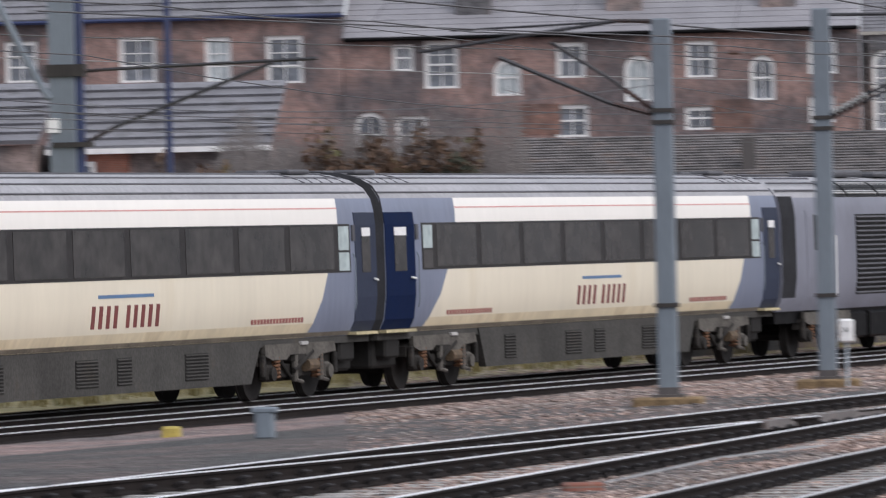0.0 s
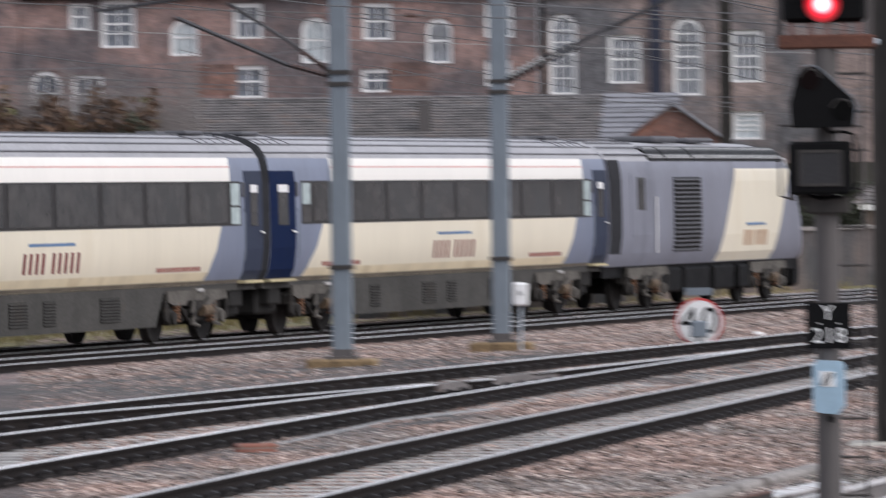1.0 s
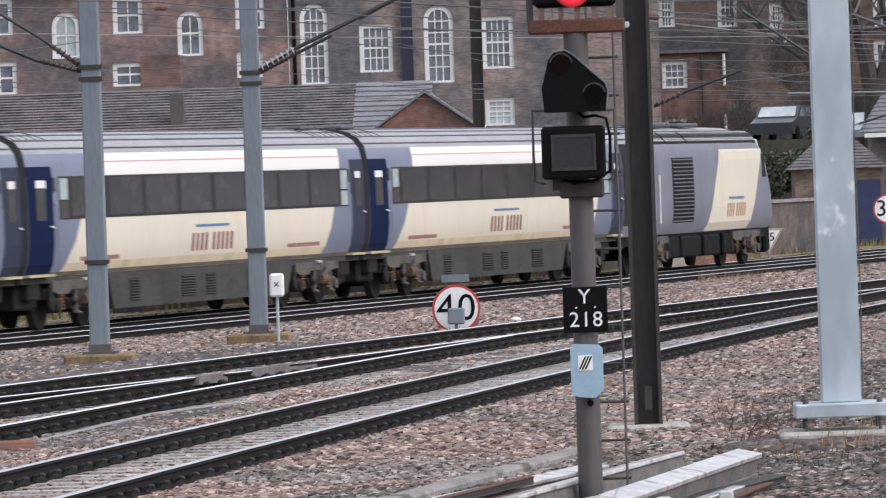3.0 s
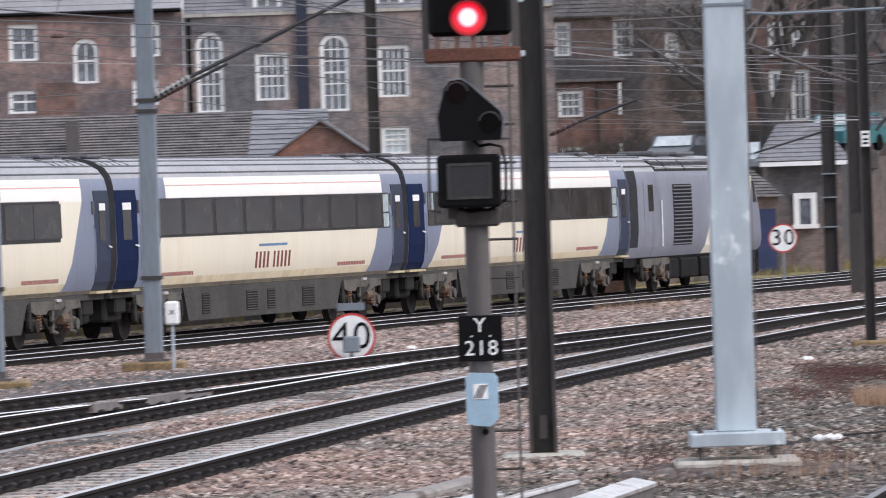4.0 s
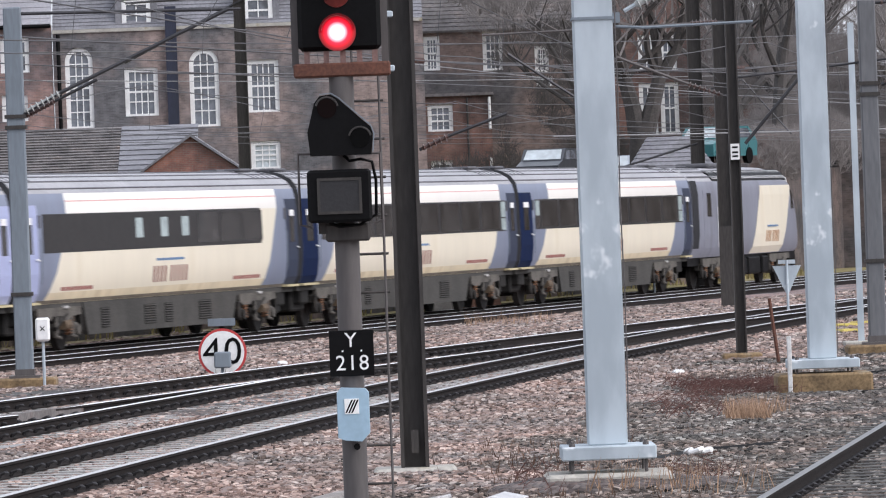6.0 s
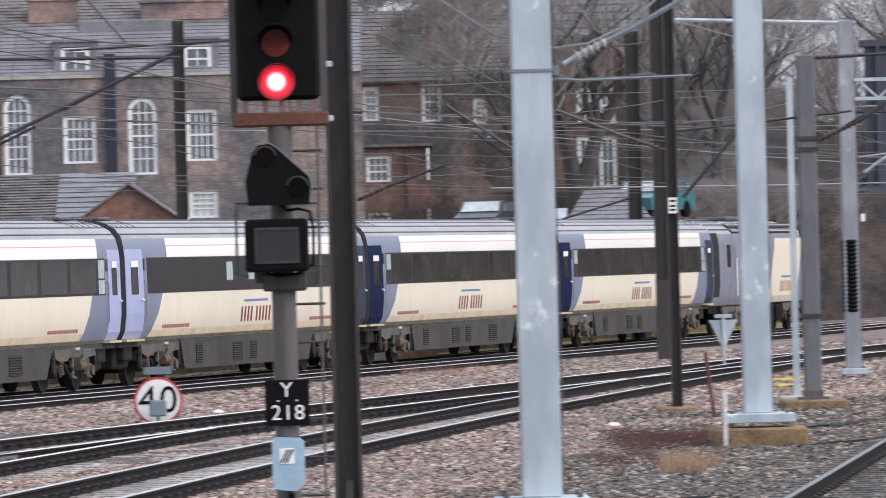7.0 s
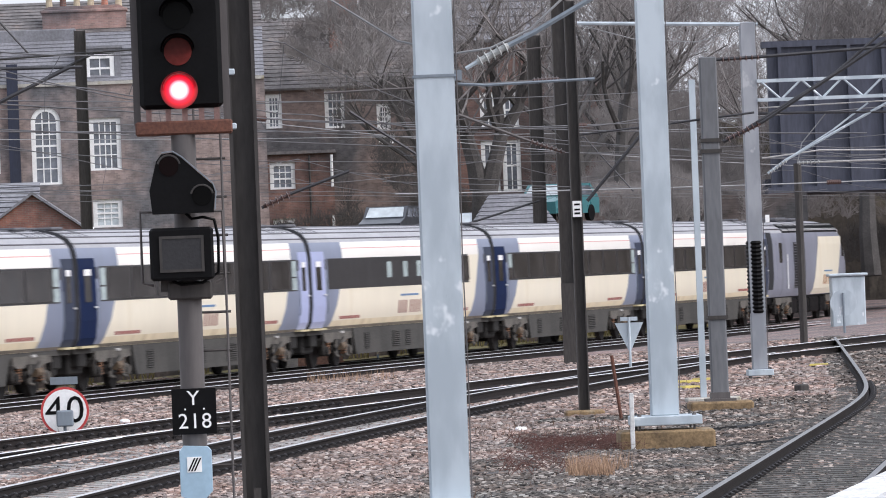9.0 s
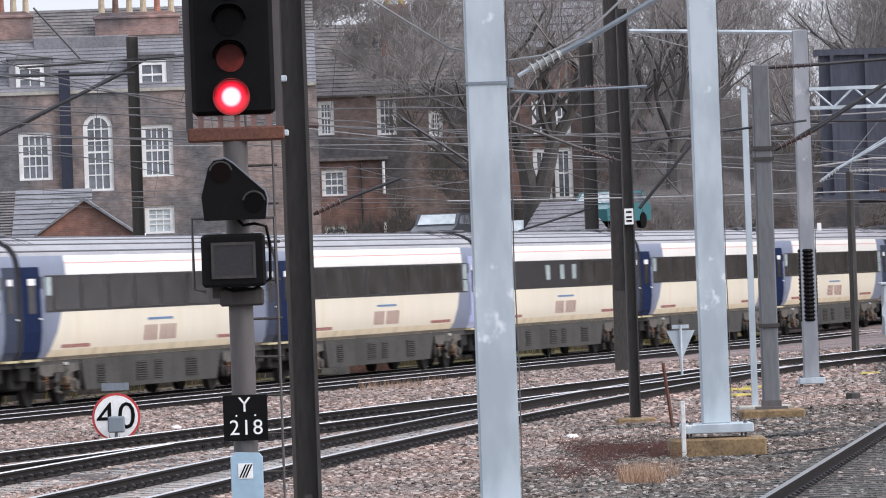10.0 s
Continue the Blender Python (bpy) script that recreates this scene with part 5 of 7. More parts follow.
for k, (pa, pb_, sag) in enumerate([((-30, 128, 7.3), (6, 235, 8.6), 0.4), ((-30, 120, 6.7), (22, 260, 7.6), 0.5), ((-12, 70, 5.2), (14, 190, 7.4), 0.3), ((-16, 90, 6.6), (18, 180, 5.8), 0.4),
                                    ((-20, 140, 7.6), (10, 190, 4.9), 0.3), ((0, 140, 6.0), (25, 210, 5.0), 0.3), ((-4, 120, 5.4), (22, 200, 7.0), 0.3), ((6, 200, 6.0), (26, 215, 6.6), 0.3),
                                    ((-8, 105, 5.5), (30, 205, 4.9), 0.2), ((4, 140, 4.2), (26, 180, 4.6), 0.1), ((4, 150, 4.6), (28, 190, 3.9), 0.1), ((0, 160, 5.4), (26, 200, 5.5), 0.2)]):
    w = empty("feeder_wire", label="thin grey feeder wire strung between masts", category="overhead wire", group="feeder wires")
    pts = [tuple(pa[j] + (pb_[j] - pa[j]) * i / 16 - (sag * 4 * (i / 16) * (1 - i / 16) if j == 2 else 0) for j in range(3)) for i in range(17)]
    part("wire", Build().tube(pts, 0.01 if k % 3 else 0.015, 4), WIRE_PALE if k % 4 == 1 else WIRE, w)
    if k % 3 == 0:
        a, b = Vector(pts[8]), Vector(pts[9])
        insulator(w, a, a + (b - a).normalized() * 0.8, INSUL, 0.06)


# ---- heap of steel and small things on the ballast ----
def beam_thing(x0, y0, x1, y1, z, w, h, mat, label, tip=0.0):
    """A rolled beam: wet flange on top with sky light in its colour, web and foot coloured darker as in shade."""
    d = Vector((x1 - x0, y1 - y0, 0))
    L = d.length
    ang = math.degrees(math.atan2(d.y, d.x))
    b = Build()
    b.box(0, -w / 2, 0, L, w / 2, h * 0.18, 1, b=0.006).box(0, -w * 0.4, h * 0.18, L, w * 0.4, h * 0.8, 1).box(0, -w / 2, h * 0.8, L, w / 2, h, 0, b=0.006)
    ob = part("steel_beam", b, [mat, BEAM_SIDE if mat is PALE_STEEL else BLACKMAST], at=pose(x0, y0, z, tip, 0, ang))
    tagged(ob, label, "steel beam", "heap of beams")


# Side and top of the same beams: shade and sky light in the colour.
BEAM_SIDE = material("shaded_beam_side", (0.17, 0.155, 0.15), 0.7, 0.1, 0.3, 2.5, 25, 0.1, second=(0.13, 0.07, 0.05), second_at=0.6)
PALE_STEEL = material("wet_skylit_beam", (0.56, 0.535, 0.53), 0.35, 0.1, 0.3, 2.6, 25, 0.06, second=(0.25, 0.17, 0.14), second_at=0.56, coat=0.5)
KERB = material("grimy_kerb_concrete", (0.26, 0.24, 0.225), 0.85, 0, 0.3, 1.6, 25, 0.3, second=(0.13, 0.11, 0.1), second_at=0.56)
beam_thing(-1.53, 46.0, -0.1, 52.0, 0.25, 0.17, 0.16, PALE_STEEL, "long pale steel beam lying on the ballast", 6)
beam_thing(-1.15, 46.0, -0.15, 50.5, 0.25, 0.15, 0.14, RUST_PLATE, "rusty steel beam lying on the ballast", -5)
beam_thing(-0.73, 46.0, 0.5, 52.4, 0.29, 0.24, 0.17, PALE_STEEL, "pale steel channel lying on the ballast", -9)
beam_thing(-0.25, 44.2, 1.06, 52.2, 0.27, 0.2, 0.2, PALE_STEEL, "pale grey steel beam lying on the ballast", 12)
beam_thing(-0.5, 45.0, 0.4, 50.0, 0.24, 0.12, 0.12, PALE_STEEL, "pale steel bar lying on the ballast")
beam_thing(-1.35, 45.6, -0.6, 49.2, 0.4, 0.08, 0.06, RUST_PLATE, "thin rusty bar lying across the beams")
beam_thing(-0.95, 45.2, -0.2, 49.6, 0.24, 0.1, 0.12, BLACKMAST, "dark steel bar lying on the ballast")
beam_thing(-0.3, 44.6, 0.55, 50.6, 0.24, 0.12, 0.1, RUST_PLATE, "rusty steel bar lying on the ballast")
beam_thing(0.05, 44.4, 0.95, 49.4, 0.24, 0.1, 0.09, PALE_STEEL, "pale steel bar lying on the ballast")
beam_thing(0.2, 45.2, 1.1, 50.9, 0.16, 0.3, 0.12, RUST_PLATE, "rusty steel plate lying under the beams")
beam_thing(-1.42, 45.2, -0.4, 51.0, 0.3, 0.1, 0.1, PALE_STEEL, "narrow pale steel bar beside the long beam", -4)
beam_thing(-0.62, 44.6, 0.1, 47.4, 0.34, 0.2, 0.05, PALE_STEEL, "short pale plate lying aslant on the beams", 14)
beam_thing(0.3, 47.5, 1.3, 51.6, 0.2, 0.16, 0.1, BLACKMAST, "dark steel bar lying under the beams", 0)
for k, (x0, y0, x1, y1) in enumerate([(-2.7, 45.4, -1.84, 50.2), (-1.8, 49.3, -1.0, 53.8), (-0.95, 54.1, -0.25, 58.0)]):
    d = Vector((x1 - x0, y1 - y0, 0))
    ob = part("concrete_kerb", Build().box(0, -0.1, 0, d.length, 0.1, 0.13, b=0.03), KERB, at=pose(x0, y0, 0.17, 0, 0, math.degrees(math.atan2(d.y, d.x))))
    tagged(ob, "weathered concrete trough kerb along the ballast", "kerb", "kerbs")
for x, y in ((-2.95, 47.1), (0.36, 45.6), (0.8, 46.2)):
    ob = part("marker_post", Build().box(-0.05, -0.05, 0, 0.05, 0.05, 0.3, b=0.01), BOARD, at=pose(x, y, 0.15))
    tagged(ob, "short square white marker post in the ballast", "post", "marker posts")
ob = part("brick", Build().box(-0.2, -0.08, 0, 0.2, 0.08, 0.12, b=0.02), BRICK_RED, at=pose(-5.67, 63.3, 0.2, 0, 0, 12))
tagged(ob, "loose orange-red brick lying between the tracks", "brick")
ob = part("cable", Build().tube([(-5.62, 65.2, 0.23), (-5.15, 69.4, 0.24), (-4.95, 71.7, 0.23), (-4.42, 73.1, 0.25), (-3.97, 75.2, 0.23)], 0.025, 5), WIRE_PALE)
tagged(ob, "pale cable lying loosely across the ballast", "cable")
for pts in ([(2.4, 63.5, 0.22), (3.2, 66, 0.23), (4.2, 67.5, 0.22)], [(6.2, 92, 0.22), (7.3, 93, 0.24), (8.6, 97, 0.22)], [(6.2, 84, 0.22), (7.2, 85.5, 0.24), (8.2, 89.5, 0.23)]):
    ob = part("cable", Build().tube(pts, 0.03, 5), BLACK)
    tagged(ob, "black cable lying on the stones", "cable")
b = Build()
rnd = random.Random(3)
for i in range(7):
    n0 = len(b.v)
    b.box(-0.07, -0.05, 0, 0.07, 0.05, 0.05, b=0.015).move(pose(rnd.uniform(-0.1, 0.1), rnd.uniform(-0.08, 0.08), rnd.uniform(0, 0.03), rnd.uniform(-40, 40), rnd.uniform(-40, 40), rnd.uniform(0, 180)), n0)
ob = part("litter", b, WHITE, at=pose(3.18, 65, 0.22))
tagged(ob, "crumpled white litter on the stones", "litter")
for x, y in ((4.45, 96.5), (-1.5, 112)):
    ob = part("litter", Build().box(-0.08, -0.06, 0, 0.08, 0.06, 0.06, b=0.02), WHITE, at=pose(x, y, 0.22, 5, 0, 20))
    tagged(ob, "small scrap of white litter on the stones", "litter")
ob = part("timber_block", Build().box(-0.1, -0.1, 0, 0.1, 0.1, 0.15, b=0.02), BLACKMAST, at=pose(10.27, 115.8, 0.2, 0, 0, 30))
tagged(ob, "dark brown timber block on the ballast", "block")
jb = empty("junction_box", pose(-11.75, 85.3, 0.0), label="grey junction box on a white base beside the track", category="equipment box")
part("box", Build().box(-0.12, -0.15, 0.12, 0.12, 0.15, 0.5, b=0.03).box(-0.16, -0.16, 0.46, 0.16, 0.16, 0.54, b=0.02), GREYMAST, jb)
part("base", Build().box(-0.12, -0.25, -0.1, 0.12, -0.12, 0.12, b=0.02), WHITE, jb)
ob = part("yellow_block", Build().box(-0.13, -0.12, 0, 0.13, 0.12, 0.2, b=0.03), YELLOW_BIT, at=pose(-14.24, 93.6, -0.12))
tagged(ob, "small faded yellow block beside the rail", "block")
mp = empty("marker_post", pose(5.33, 84.7, 0.1), label="white slatted marker post beside the plinth", category="post", group="marker posts")
part("shaft", Build().box(-0.028, -0.03, 0, 0.028, 0.03, 0.85, b=0.008), BOARD, mp)
st = empty("rusty_stake", pose(6.2, 101, 0.15), label="thin rusty stake leaning out of the ballast", category="stake")
part("shaft", Build().tube([(0, 0, 0), (-0.12, 0, 1.05)], 0.03, 6), RUST_PLATE, st)
for k, (x, y) in enumerate([(9.1, 127.3), (9.6, 129), (12.8, 140), (8.7, 122)]):
    ob = part("yellow_bag", Build().box(-0.25, -0.2, 0, 0.25, 0.2, 0.08, b=0.03), YELLOW_BIT, at=pose(x, y, 0.2, 0, 0, 40 * k))
    tagged(ob, "flattened faded yellow bag on the ballast", "bag", "yellow bags")
# white boarding across the near track
bd = empty("board_crossing", pose(6.1, 60.5, 0.385, 0, 0, -10.5), label="white painted board crossing beside the near rail", category="crossing")
for i in range(9):
    part("plank", Build().box(-0.5 + i * 0.115, -7, 0, -0.5 + i * 0.115 + 0.105, 6.2, 0.06, b=0.006), BOARD, bd)

# ---- buildings behind the line ----
def opening_wall(name, x0, x1, z0, z1, y, deep, holes, mat, parent):
    xs = sorted({x0, x1, *[v for h in holes for v in (h[0] - h[2] / 2, h[0] + h[2] / 2) if x0 < v < x1]})
    zs = sorted({z0, z1, *[v for h in holes for v in (h[1] - h[3] / 2, h[1] + h[3] / 2) if z0 < v < z1]})
    nx, nz = len(xs), len(zs)
    solid = [[not any(abs((xs[i] + xs[i + 1]) / 2 - h[0]) < h[2] / 2 and abs((zs[j] + zs[j + 1]) / 2 - h[1]) < h[3] / 2 for h in holes) for j in range(nz - 1)] for i in range(nx - 1)]
    full = lambda i, j: 0 <= i < nx - 1 and 0 <= j < nz - 1 and solid[i][j]
    v = [(x, yy, z) for yy in (y, y + deep) for x in xs for z in zs]
    at_ = lambda k, i, j: k * nx * nz + i * nz + j
    f = []
    for i in range(nx - 1):
        for j in range(nz - 1):
            if not solid[i][j]:
                continue
            for k in (0, 1):
                f.append((at_(k, i, j), at_(k, i + 1, j), at_(k, i + 1, j + 1), at_(k, i, j + 1)))
            for di, dj, p, q in ((-1, 0, (i, j), (i, j + 1)), (1, 0, (i + 1, j), (i + 1, j + 1)), (0, -1, (i, j), (i + 1, j)), (0, 1, (i, j + 1), (i + 1, j + 1))):
                if not full(i + di, j + dj):
                    f.append((at_(0, *p), at_(0, *q), at_(1, *q), at_(1, *p)))
    b = Build().add(v, f)
    return part(name, b, mat, parent)


def sash(parent, x, z, w, h, y, arched=False, cols=3, rows=4, blind=False, reveal=None):
    """A white sash window set into its opening."""
    fr = Build()
    t = 0.2
    top = z + h / 2
    if arched:
        r = w / 2
        zc = top - r
        outer = [(x + r * math.cos(a), zc + r * math.sin(a)) for a in [math.pi * k / 12 for k in range(13)]]
        inner = [(x + (r - t) * math.cos(a), zc + (r - t) * math.sin(a)) for a in [math.pi * k / 12 for k in range(13)]]
        for k in range(12):
            fr.loft([[(*outer[k][:1], yy, outer[k][1]), (outer[k + 1][0], yy, outer[k + 1][1]), (inner[k + 1][0], yy, inner[k + 1][1]), (inner[k][0], yy, inner[k][1])] for yy in (y - 0.02, y + 0.1)])
        fr.box(x - w / 2, y - 0.02, z - h / 2, x - w / 2 + t, y + 0.1, zc).box(x + w / 2 - t, y - 0.02, z - h / 2, x + w / 2, y + 0.1, zc)
    else:
        fr.box(x - w / 2, y - 0.02, z - h / 2, x - w / 2 + t, y + 0.1, top).box(x + w / 2 - t, y - 0.02, z - h / 2, x + w / 2, y + 0.1, top).box(x - w / 2 + t, y - 0.02, top - t, x + w / 2 - t, y + 0.1, top)
    fr.box(x - w / 2 - 0.06, y - 0.1, z - h / 2 - 0.05, x + w / 2 + 0.06, y + 0.1, z - h / 2 + 0.1)
    wi = part("window", fr, WHITE, parent, "white painted sash window")
    pane = Build().box(x - w / 2, y + 0.07, z - h / 2, x + w / 2, y + 0.09, top - (w / 2 if arched else 0))
    if arched:
        r = w / 2
        pane.loft([[(x + r * math.cos(math.pi * k / 12), yy, top - r + r * math.sin(math.pi * k / 12)) for k in range(13)] for yy in (y + 0.07, y + 0.09)])
    part("pane", pane, PANE_LIGHT if blind else PANE, wi)
    for i in range(1, cols):
        bx = x - w / 2 + t + (w - 2 * t) * i / cols
        part("glazing_bar", Build().box(bx - 0.025, y + 0.03, z - h / 2, bx + 0.025, y + 0.069, top - (w * 0.18 if arched else 0.05)), WHITE, wi)
    for j in range(1, rows):
        bz = z - h / 2 + t + (h - 2 * t) * j / rows
        k = 0.045 if j == rows // 2 else 0.025
        part("glazing_bar", Build().box(x - w / 2 + t * 0.5, y + 0.025, bz - k, x + w / 2 - t * 0.5, y + 0.068, bz + k), WHITE, wi)
    if arched and reveal:
        r = w / 2
        sp_ = Build()
        for s in (-1, 1):
            arc = [(x + s * r * math.cos(a), top - r + r * math.sin(a)) for a in [math.pi / 2 * k / 8 for k in range(9)]]
            sp_.loft([[(x + s * r, yy, top)] + [(ax, yy, az) for ax, az in arc] for yy in (y - 0.1, y + 0.2)])
        part("arch_head", sp_, reveal, parent)
    return wi


def slate_roof(parent, x0, x1, y_e, z_e, y_r, z_r, mat, courses=0, name="roof", step=0.06):
    """One slope from eaves to ridge, with its slate courses standing a little proud."""
    n = max(1, courses)
    top, low = [], []
    for i in range(n):
        for f, lift in ((i / n, step if courses else 0.0), ((i + 1) / n, 0.0)):
            top.append((y_e + (y_r - y_e) * f - lift * 0.8, z_e + (z_r - z_e) * f + lift))
    ring = top + [(y_r, z_r - 0.15), (y_e, z_e - 0.08)]
    return part(name, Build().loft([[(x, a, c) for a, c in ring] for x in (x0, x1)]), mat, parent)


def chimney(parent, x, y, z, w, h, pots=3):
    c = part("chimney", Build().box(x - w / 2, y - 0.4, z, x + w / 2, y + 0.4, z + h).box(x - w / 2 - 0.06, y - 0.46, z + h - 0.3, x + w / 2 + 0.06, y + 0.46, z + h - 0.15), BRICK_RED, parent)
    for i in range(pots):
        px = x - w / 2 + w * (i + 0.5) / pots
        part("chimney_pot", Build().tube([(px, y, z + h), (px, y, z + h + 0.6)], [0.16, 0.12], 8), YELLOW_BIT, c)


FY = 300.0
hA = [(-46.81, 11.07, 1.73, 2.09), (-43.11, 10.97, 1.22, 2.09), (-40.06, 10.92, 1.71, 2.19), (-52.2, 11.1, 1.5, 1.9)]
ter1 = empty("terraced_house", label="sooty brick terrace house with slate roof", category="house", group="brick terrace")
opening_wall("wall", -66, -37.4, -1, 12.9, FY, 0.5, hA, BRICK, ter1)
for k, h in enumerate(hA):
    sash(ter1, *h, FY + 0.14, cols=2, rows=3, blind=k in (1,))
slate_roof(ter1, -66, -37.3, FY - 0.35, 12.95, FY + 5, 17.5, SLATE, 14)
part("gutter", Build().tube([(-66, FY - 0.4, 12.85), (-37.3, FY - 0.4, 12.85)], 0.1, 6), NAVY_POLE, ter1)
part("side_wall", Build().box(-37.9, FY + 0.5, -1, -37.4, FY + 9, 12.9), BRICK_BROWN, ter1)

hB = [(-34.63, 10.85, 0.97, 1.22), (-32.88, 10.5, 1.58, 2.17), (-26.98, 10.56, 1.33, 1.61), (-21.1, 10.46, 1.35, 1.66), (-15.58, 10.44, 1.3, 1.57), (-34.31, 7.31, 1.45, 1.79), (-26.97, 7.81, 1.53, 1.48), (-21.09, 7.79, 1.53, 1.07), (-15.65, 8.06, 1.17, 1.2)]
hBa = [(-29.88, 9.84, 1.28, 1.66), (-23.92, 9.65, 1.28, 2.09), (-18.3, 9.55, 1.16, 2.04), (-36.2, 7.38, 1.4, 2.09)]
ter2 = empty("terraced_house", label="red-brown brick terrace with white sash windows", category="house", group="brick terrace")
opening_wall("wall", -37.35, -13.9, -1, 11.75, FY, 0.5, hB + hBa, BRICK, ter2)
for k, h in enumerate(hB):
    sash(ter2, *h, FY + 0.14, cols=2, rows=2 if h[3] < 1.9 else 4)
for k, h in enumerate(hBa):
    sash(ter2, *h, FY + 0.14, arched=True, cols=2, rows=2, blind=k < 2, reveal=BRICK)
slate_roof(ter2, -37.35, -13.9, FY - 0.3, 11.8, FY + 5.5, 16.0, SLATE_PALE, 16, step=0.018)
part("gutter", Build().tube([(-37.3, FY - 0.35, 11.7), (-13.9, FY - 0.35, 11.7)], 0.1, 6), BLACK, ter2)
for x in (-31.5, -24.6, -17.6):
    part("chimney_breast", Build().box(x - 0.8, FY + 1.0, 11.8, x + 0.8, FY + 2.0, 16), BRICK_BROWN, ter2, "dark brick chimney breast")
for x in (-28.4, -19.7):
    part("patch", Build().box(x - 0.9, FY - 0.02, 7.2, x + 0.9, FY, 8.6), BRICK_BAY, ter2, "patch of newer red brick")

hC = [(-9.92, 8.6, 1.5, 2.19), (-4.42, 8.67, 1.42, 2.37), (-4.42, 5.55, 1.33, 1.28)]
hCa = [(-12.71, 8.86, 1.25, 3.65), (-7.08, 8.68, 1.33, 3.5)]
ter3 = empty("town_house", label="dark brick town house with tall arched stair windows", category="house", group="brick terrace")
opening_wall("wall", -13.85, 2.85, -1, 11.35, FY, 0.5, hC + hCa, BRICK_BROWN, ter3)
for h in hC:
    sash(ter3, *h, FY + 0.14, cols=4 if h[3] > 2 else 3, rows=4, blind=h[1] < 6)
for h in hCa:
    sash(ter3, *h, FY + 0.14, arched=True, cols=3, rows=6, reveal=BRICK_BROWN)
part("parapet", Build().box(-13.85, FY - 0.1, 11.35, 2.85, FY + 0.5, 11.5), CONCRETE, ter3)
slate_roof(ter3, -13.85, 2.85, FY + 0.2, 11.5, FY + 2.2, 13.8, SLATE, 14, step=0.025)
slate_roof(ter3, -13.85, 2.85, FY + 2.2, 13.8, FY + 6.2, 15.4, SLATE_DARK, 10, step=0.025)
for x in (-10.05, -4.54):
    dm = part("dormer", Build().box(x - 0.95, FY + 0.35, 11.5, x - 0.66, FY + 2.4, 13.0).box(x + 0.66, FY + 0.35, 11.5, x + 0.95, FY + 2.4, 13.0).box(x - 0.66, FY + 0.35, 12.78, x + 0.66, FY + 2.4, 13.0).box(x - 1.05, FY + 0.25, 13.0, x + 1.05, FY + 2.6, 13.12), SLATE, ter3)
    sash(ter3, x, 12.1, 1.3, 1.28, FY + 0.4, cols=2, rows=2)
# Shadowed return wall, built as a dark box with the shade in its colour.
part("shaded_return", Build().box(-8.75, FY - 0.3, 5.5, -8.25, FY, 12.4), NAVY_DARK, ter3, "dark band for the shadowed return wall")
part("pipe", Build().tube([(-13.6, FY - 0.15, 4), (-13.6, FY - 0.15, 11.3)], 0.1, 6), BLACK, ter3)
# brick party-wall stacks standing up through the mansard
def stack(parent, x0, x1, y0, y1, z0, z1, pots):
    c = part("chimney", Build().box(x0, y0, z0, x1, y1, z1).box(x0 - 0.08, y0 - 0.08, z1, x1 + 0.08, y1 + 0.08, z1 + 0.14, b=0.03).prism([(x0, z1 + 0.14), (x1, z1 + 0.14), (x1 - 0.3, z1 + 0.3), (x0 + 0.3, z1 + 0.3)], y0 + 0.1, y1 - 0.1), BRICK, parent, "weathered brick chimney stack")
    for i in range(pots):
        px = x0 + (x1 - x0) * (i + 0.5) / pots
        part("chimney_pot", Build().tube([(px, (y0 + y1) / 2, z1 + 0.25), (px, (y0 + y1) / 2, z1 + 0.5), (px, (y0 + y1) / 2, z1 + 1.15)], [0.17, 0.15, 0.13], 10), SAND if i % 3 != 1 else BRICK_RED, c, "sandy clay chimney pot")


stack(ter3, -12.2, -9.95, FY + 2.6, FY + 3.8, 12.0, 14.95, 4)
stack(ter3, -7.1, -3.3, FY + 2.6, FY + 3.8, 12.0, 14.75, 6)
stack(ter3, -0.4, 2.3, FY + 2.6, FY + 3.8, 12.0, 14.6, 4)
part("slate_cheek", Build().box(-9.9, FY + 1.9, 12.0, -5.6, FY + 2.5, 14.0, b=0.04), SLATE, ter3, "slate-hung dormer block")
part("side_wall", Build().box(2.35, FY + 0.5, -1, 2.85, FY + 9, 11.35), BRICK_BROWN, ter3)

# the houses further along
hD = [(6.58, 10.6, 1.0, 1.96), (3.55, 10.57, 0.8, 1.7), (9.0, 10.1, 0.7, 1.3), (9.1, 9.0, 0.8, 0.5)]
ter4 = empty("brick_house", label="soot-dark brick house with slate roof and red brick bay", category="house", group="brick terrace")
opening_wall("wall", 2.9, 11.5, -1, 11.6, 330, 0.5, hD, BRICK_DIM, ter4)
for h in hD:
    sash(ter4, *h, 330.14, cols=3, rows=4 if h[3] > 1 else 1)
slate_roof(ter4, 2.9, 11.5, 329.7, 11.65, 336, 15.4, SLATE_DARK, 18, step=0.025)
hBay = [(3.85, 7.35, 1.25, 1.35), (3.85, 4.75, 1.1, 0.95)]
opening_wall("red_bay", 2.95, 6.4, -1, 8.4, 329.2, 0.7, hBay, BRICK_BAY, ter4)
for h in hBay:
    sash(ter4, *h, 329.34, cols=3, rows=3)
part("bay_roof", Build().prism([(2.8, 8.4), (6.55, 8.4), (6.5, 8.55), (2.85, 8.55)], 329.0, 329.98), SLATE_DARK, ter4)
for z0, z1 in ((6.7, 8.3), (4.2, 5.3)):
    part("pipe", Build().tube([(6.3, 329.1, z0), (6.3, 329.1, z1)], 0.08, 6), WHITE, ter4)
part("pipe", Build().tube([(5.2, 329.1, 3.5), (5.2, 329.1, 8.3)], 0.06, 6), BLACKMAST, ter4)
chimney(ter4, 7.2, 333, 13.0, 1.4, 3.2, 2)
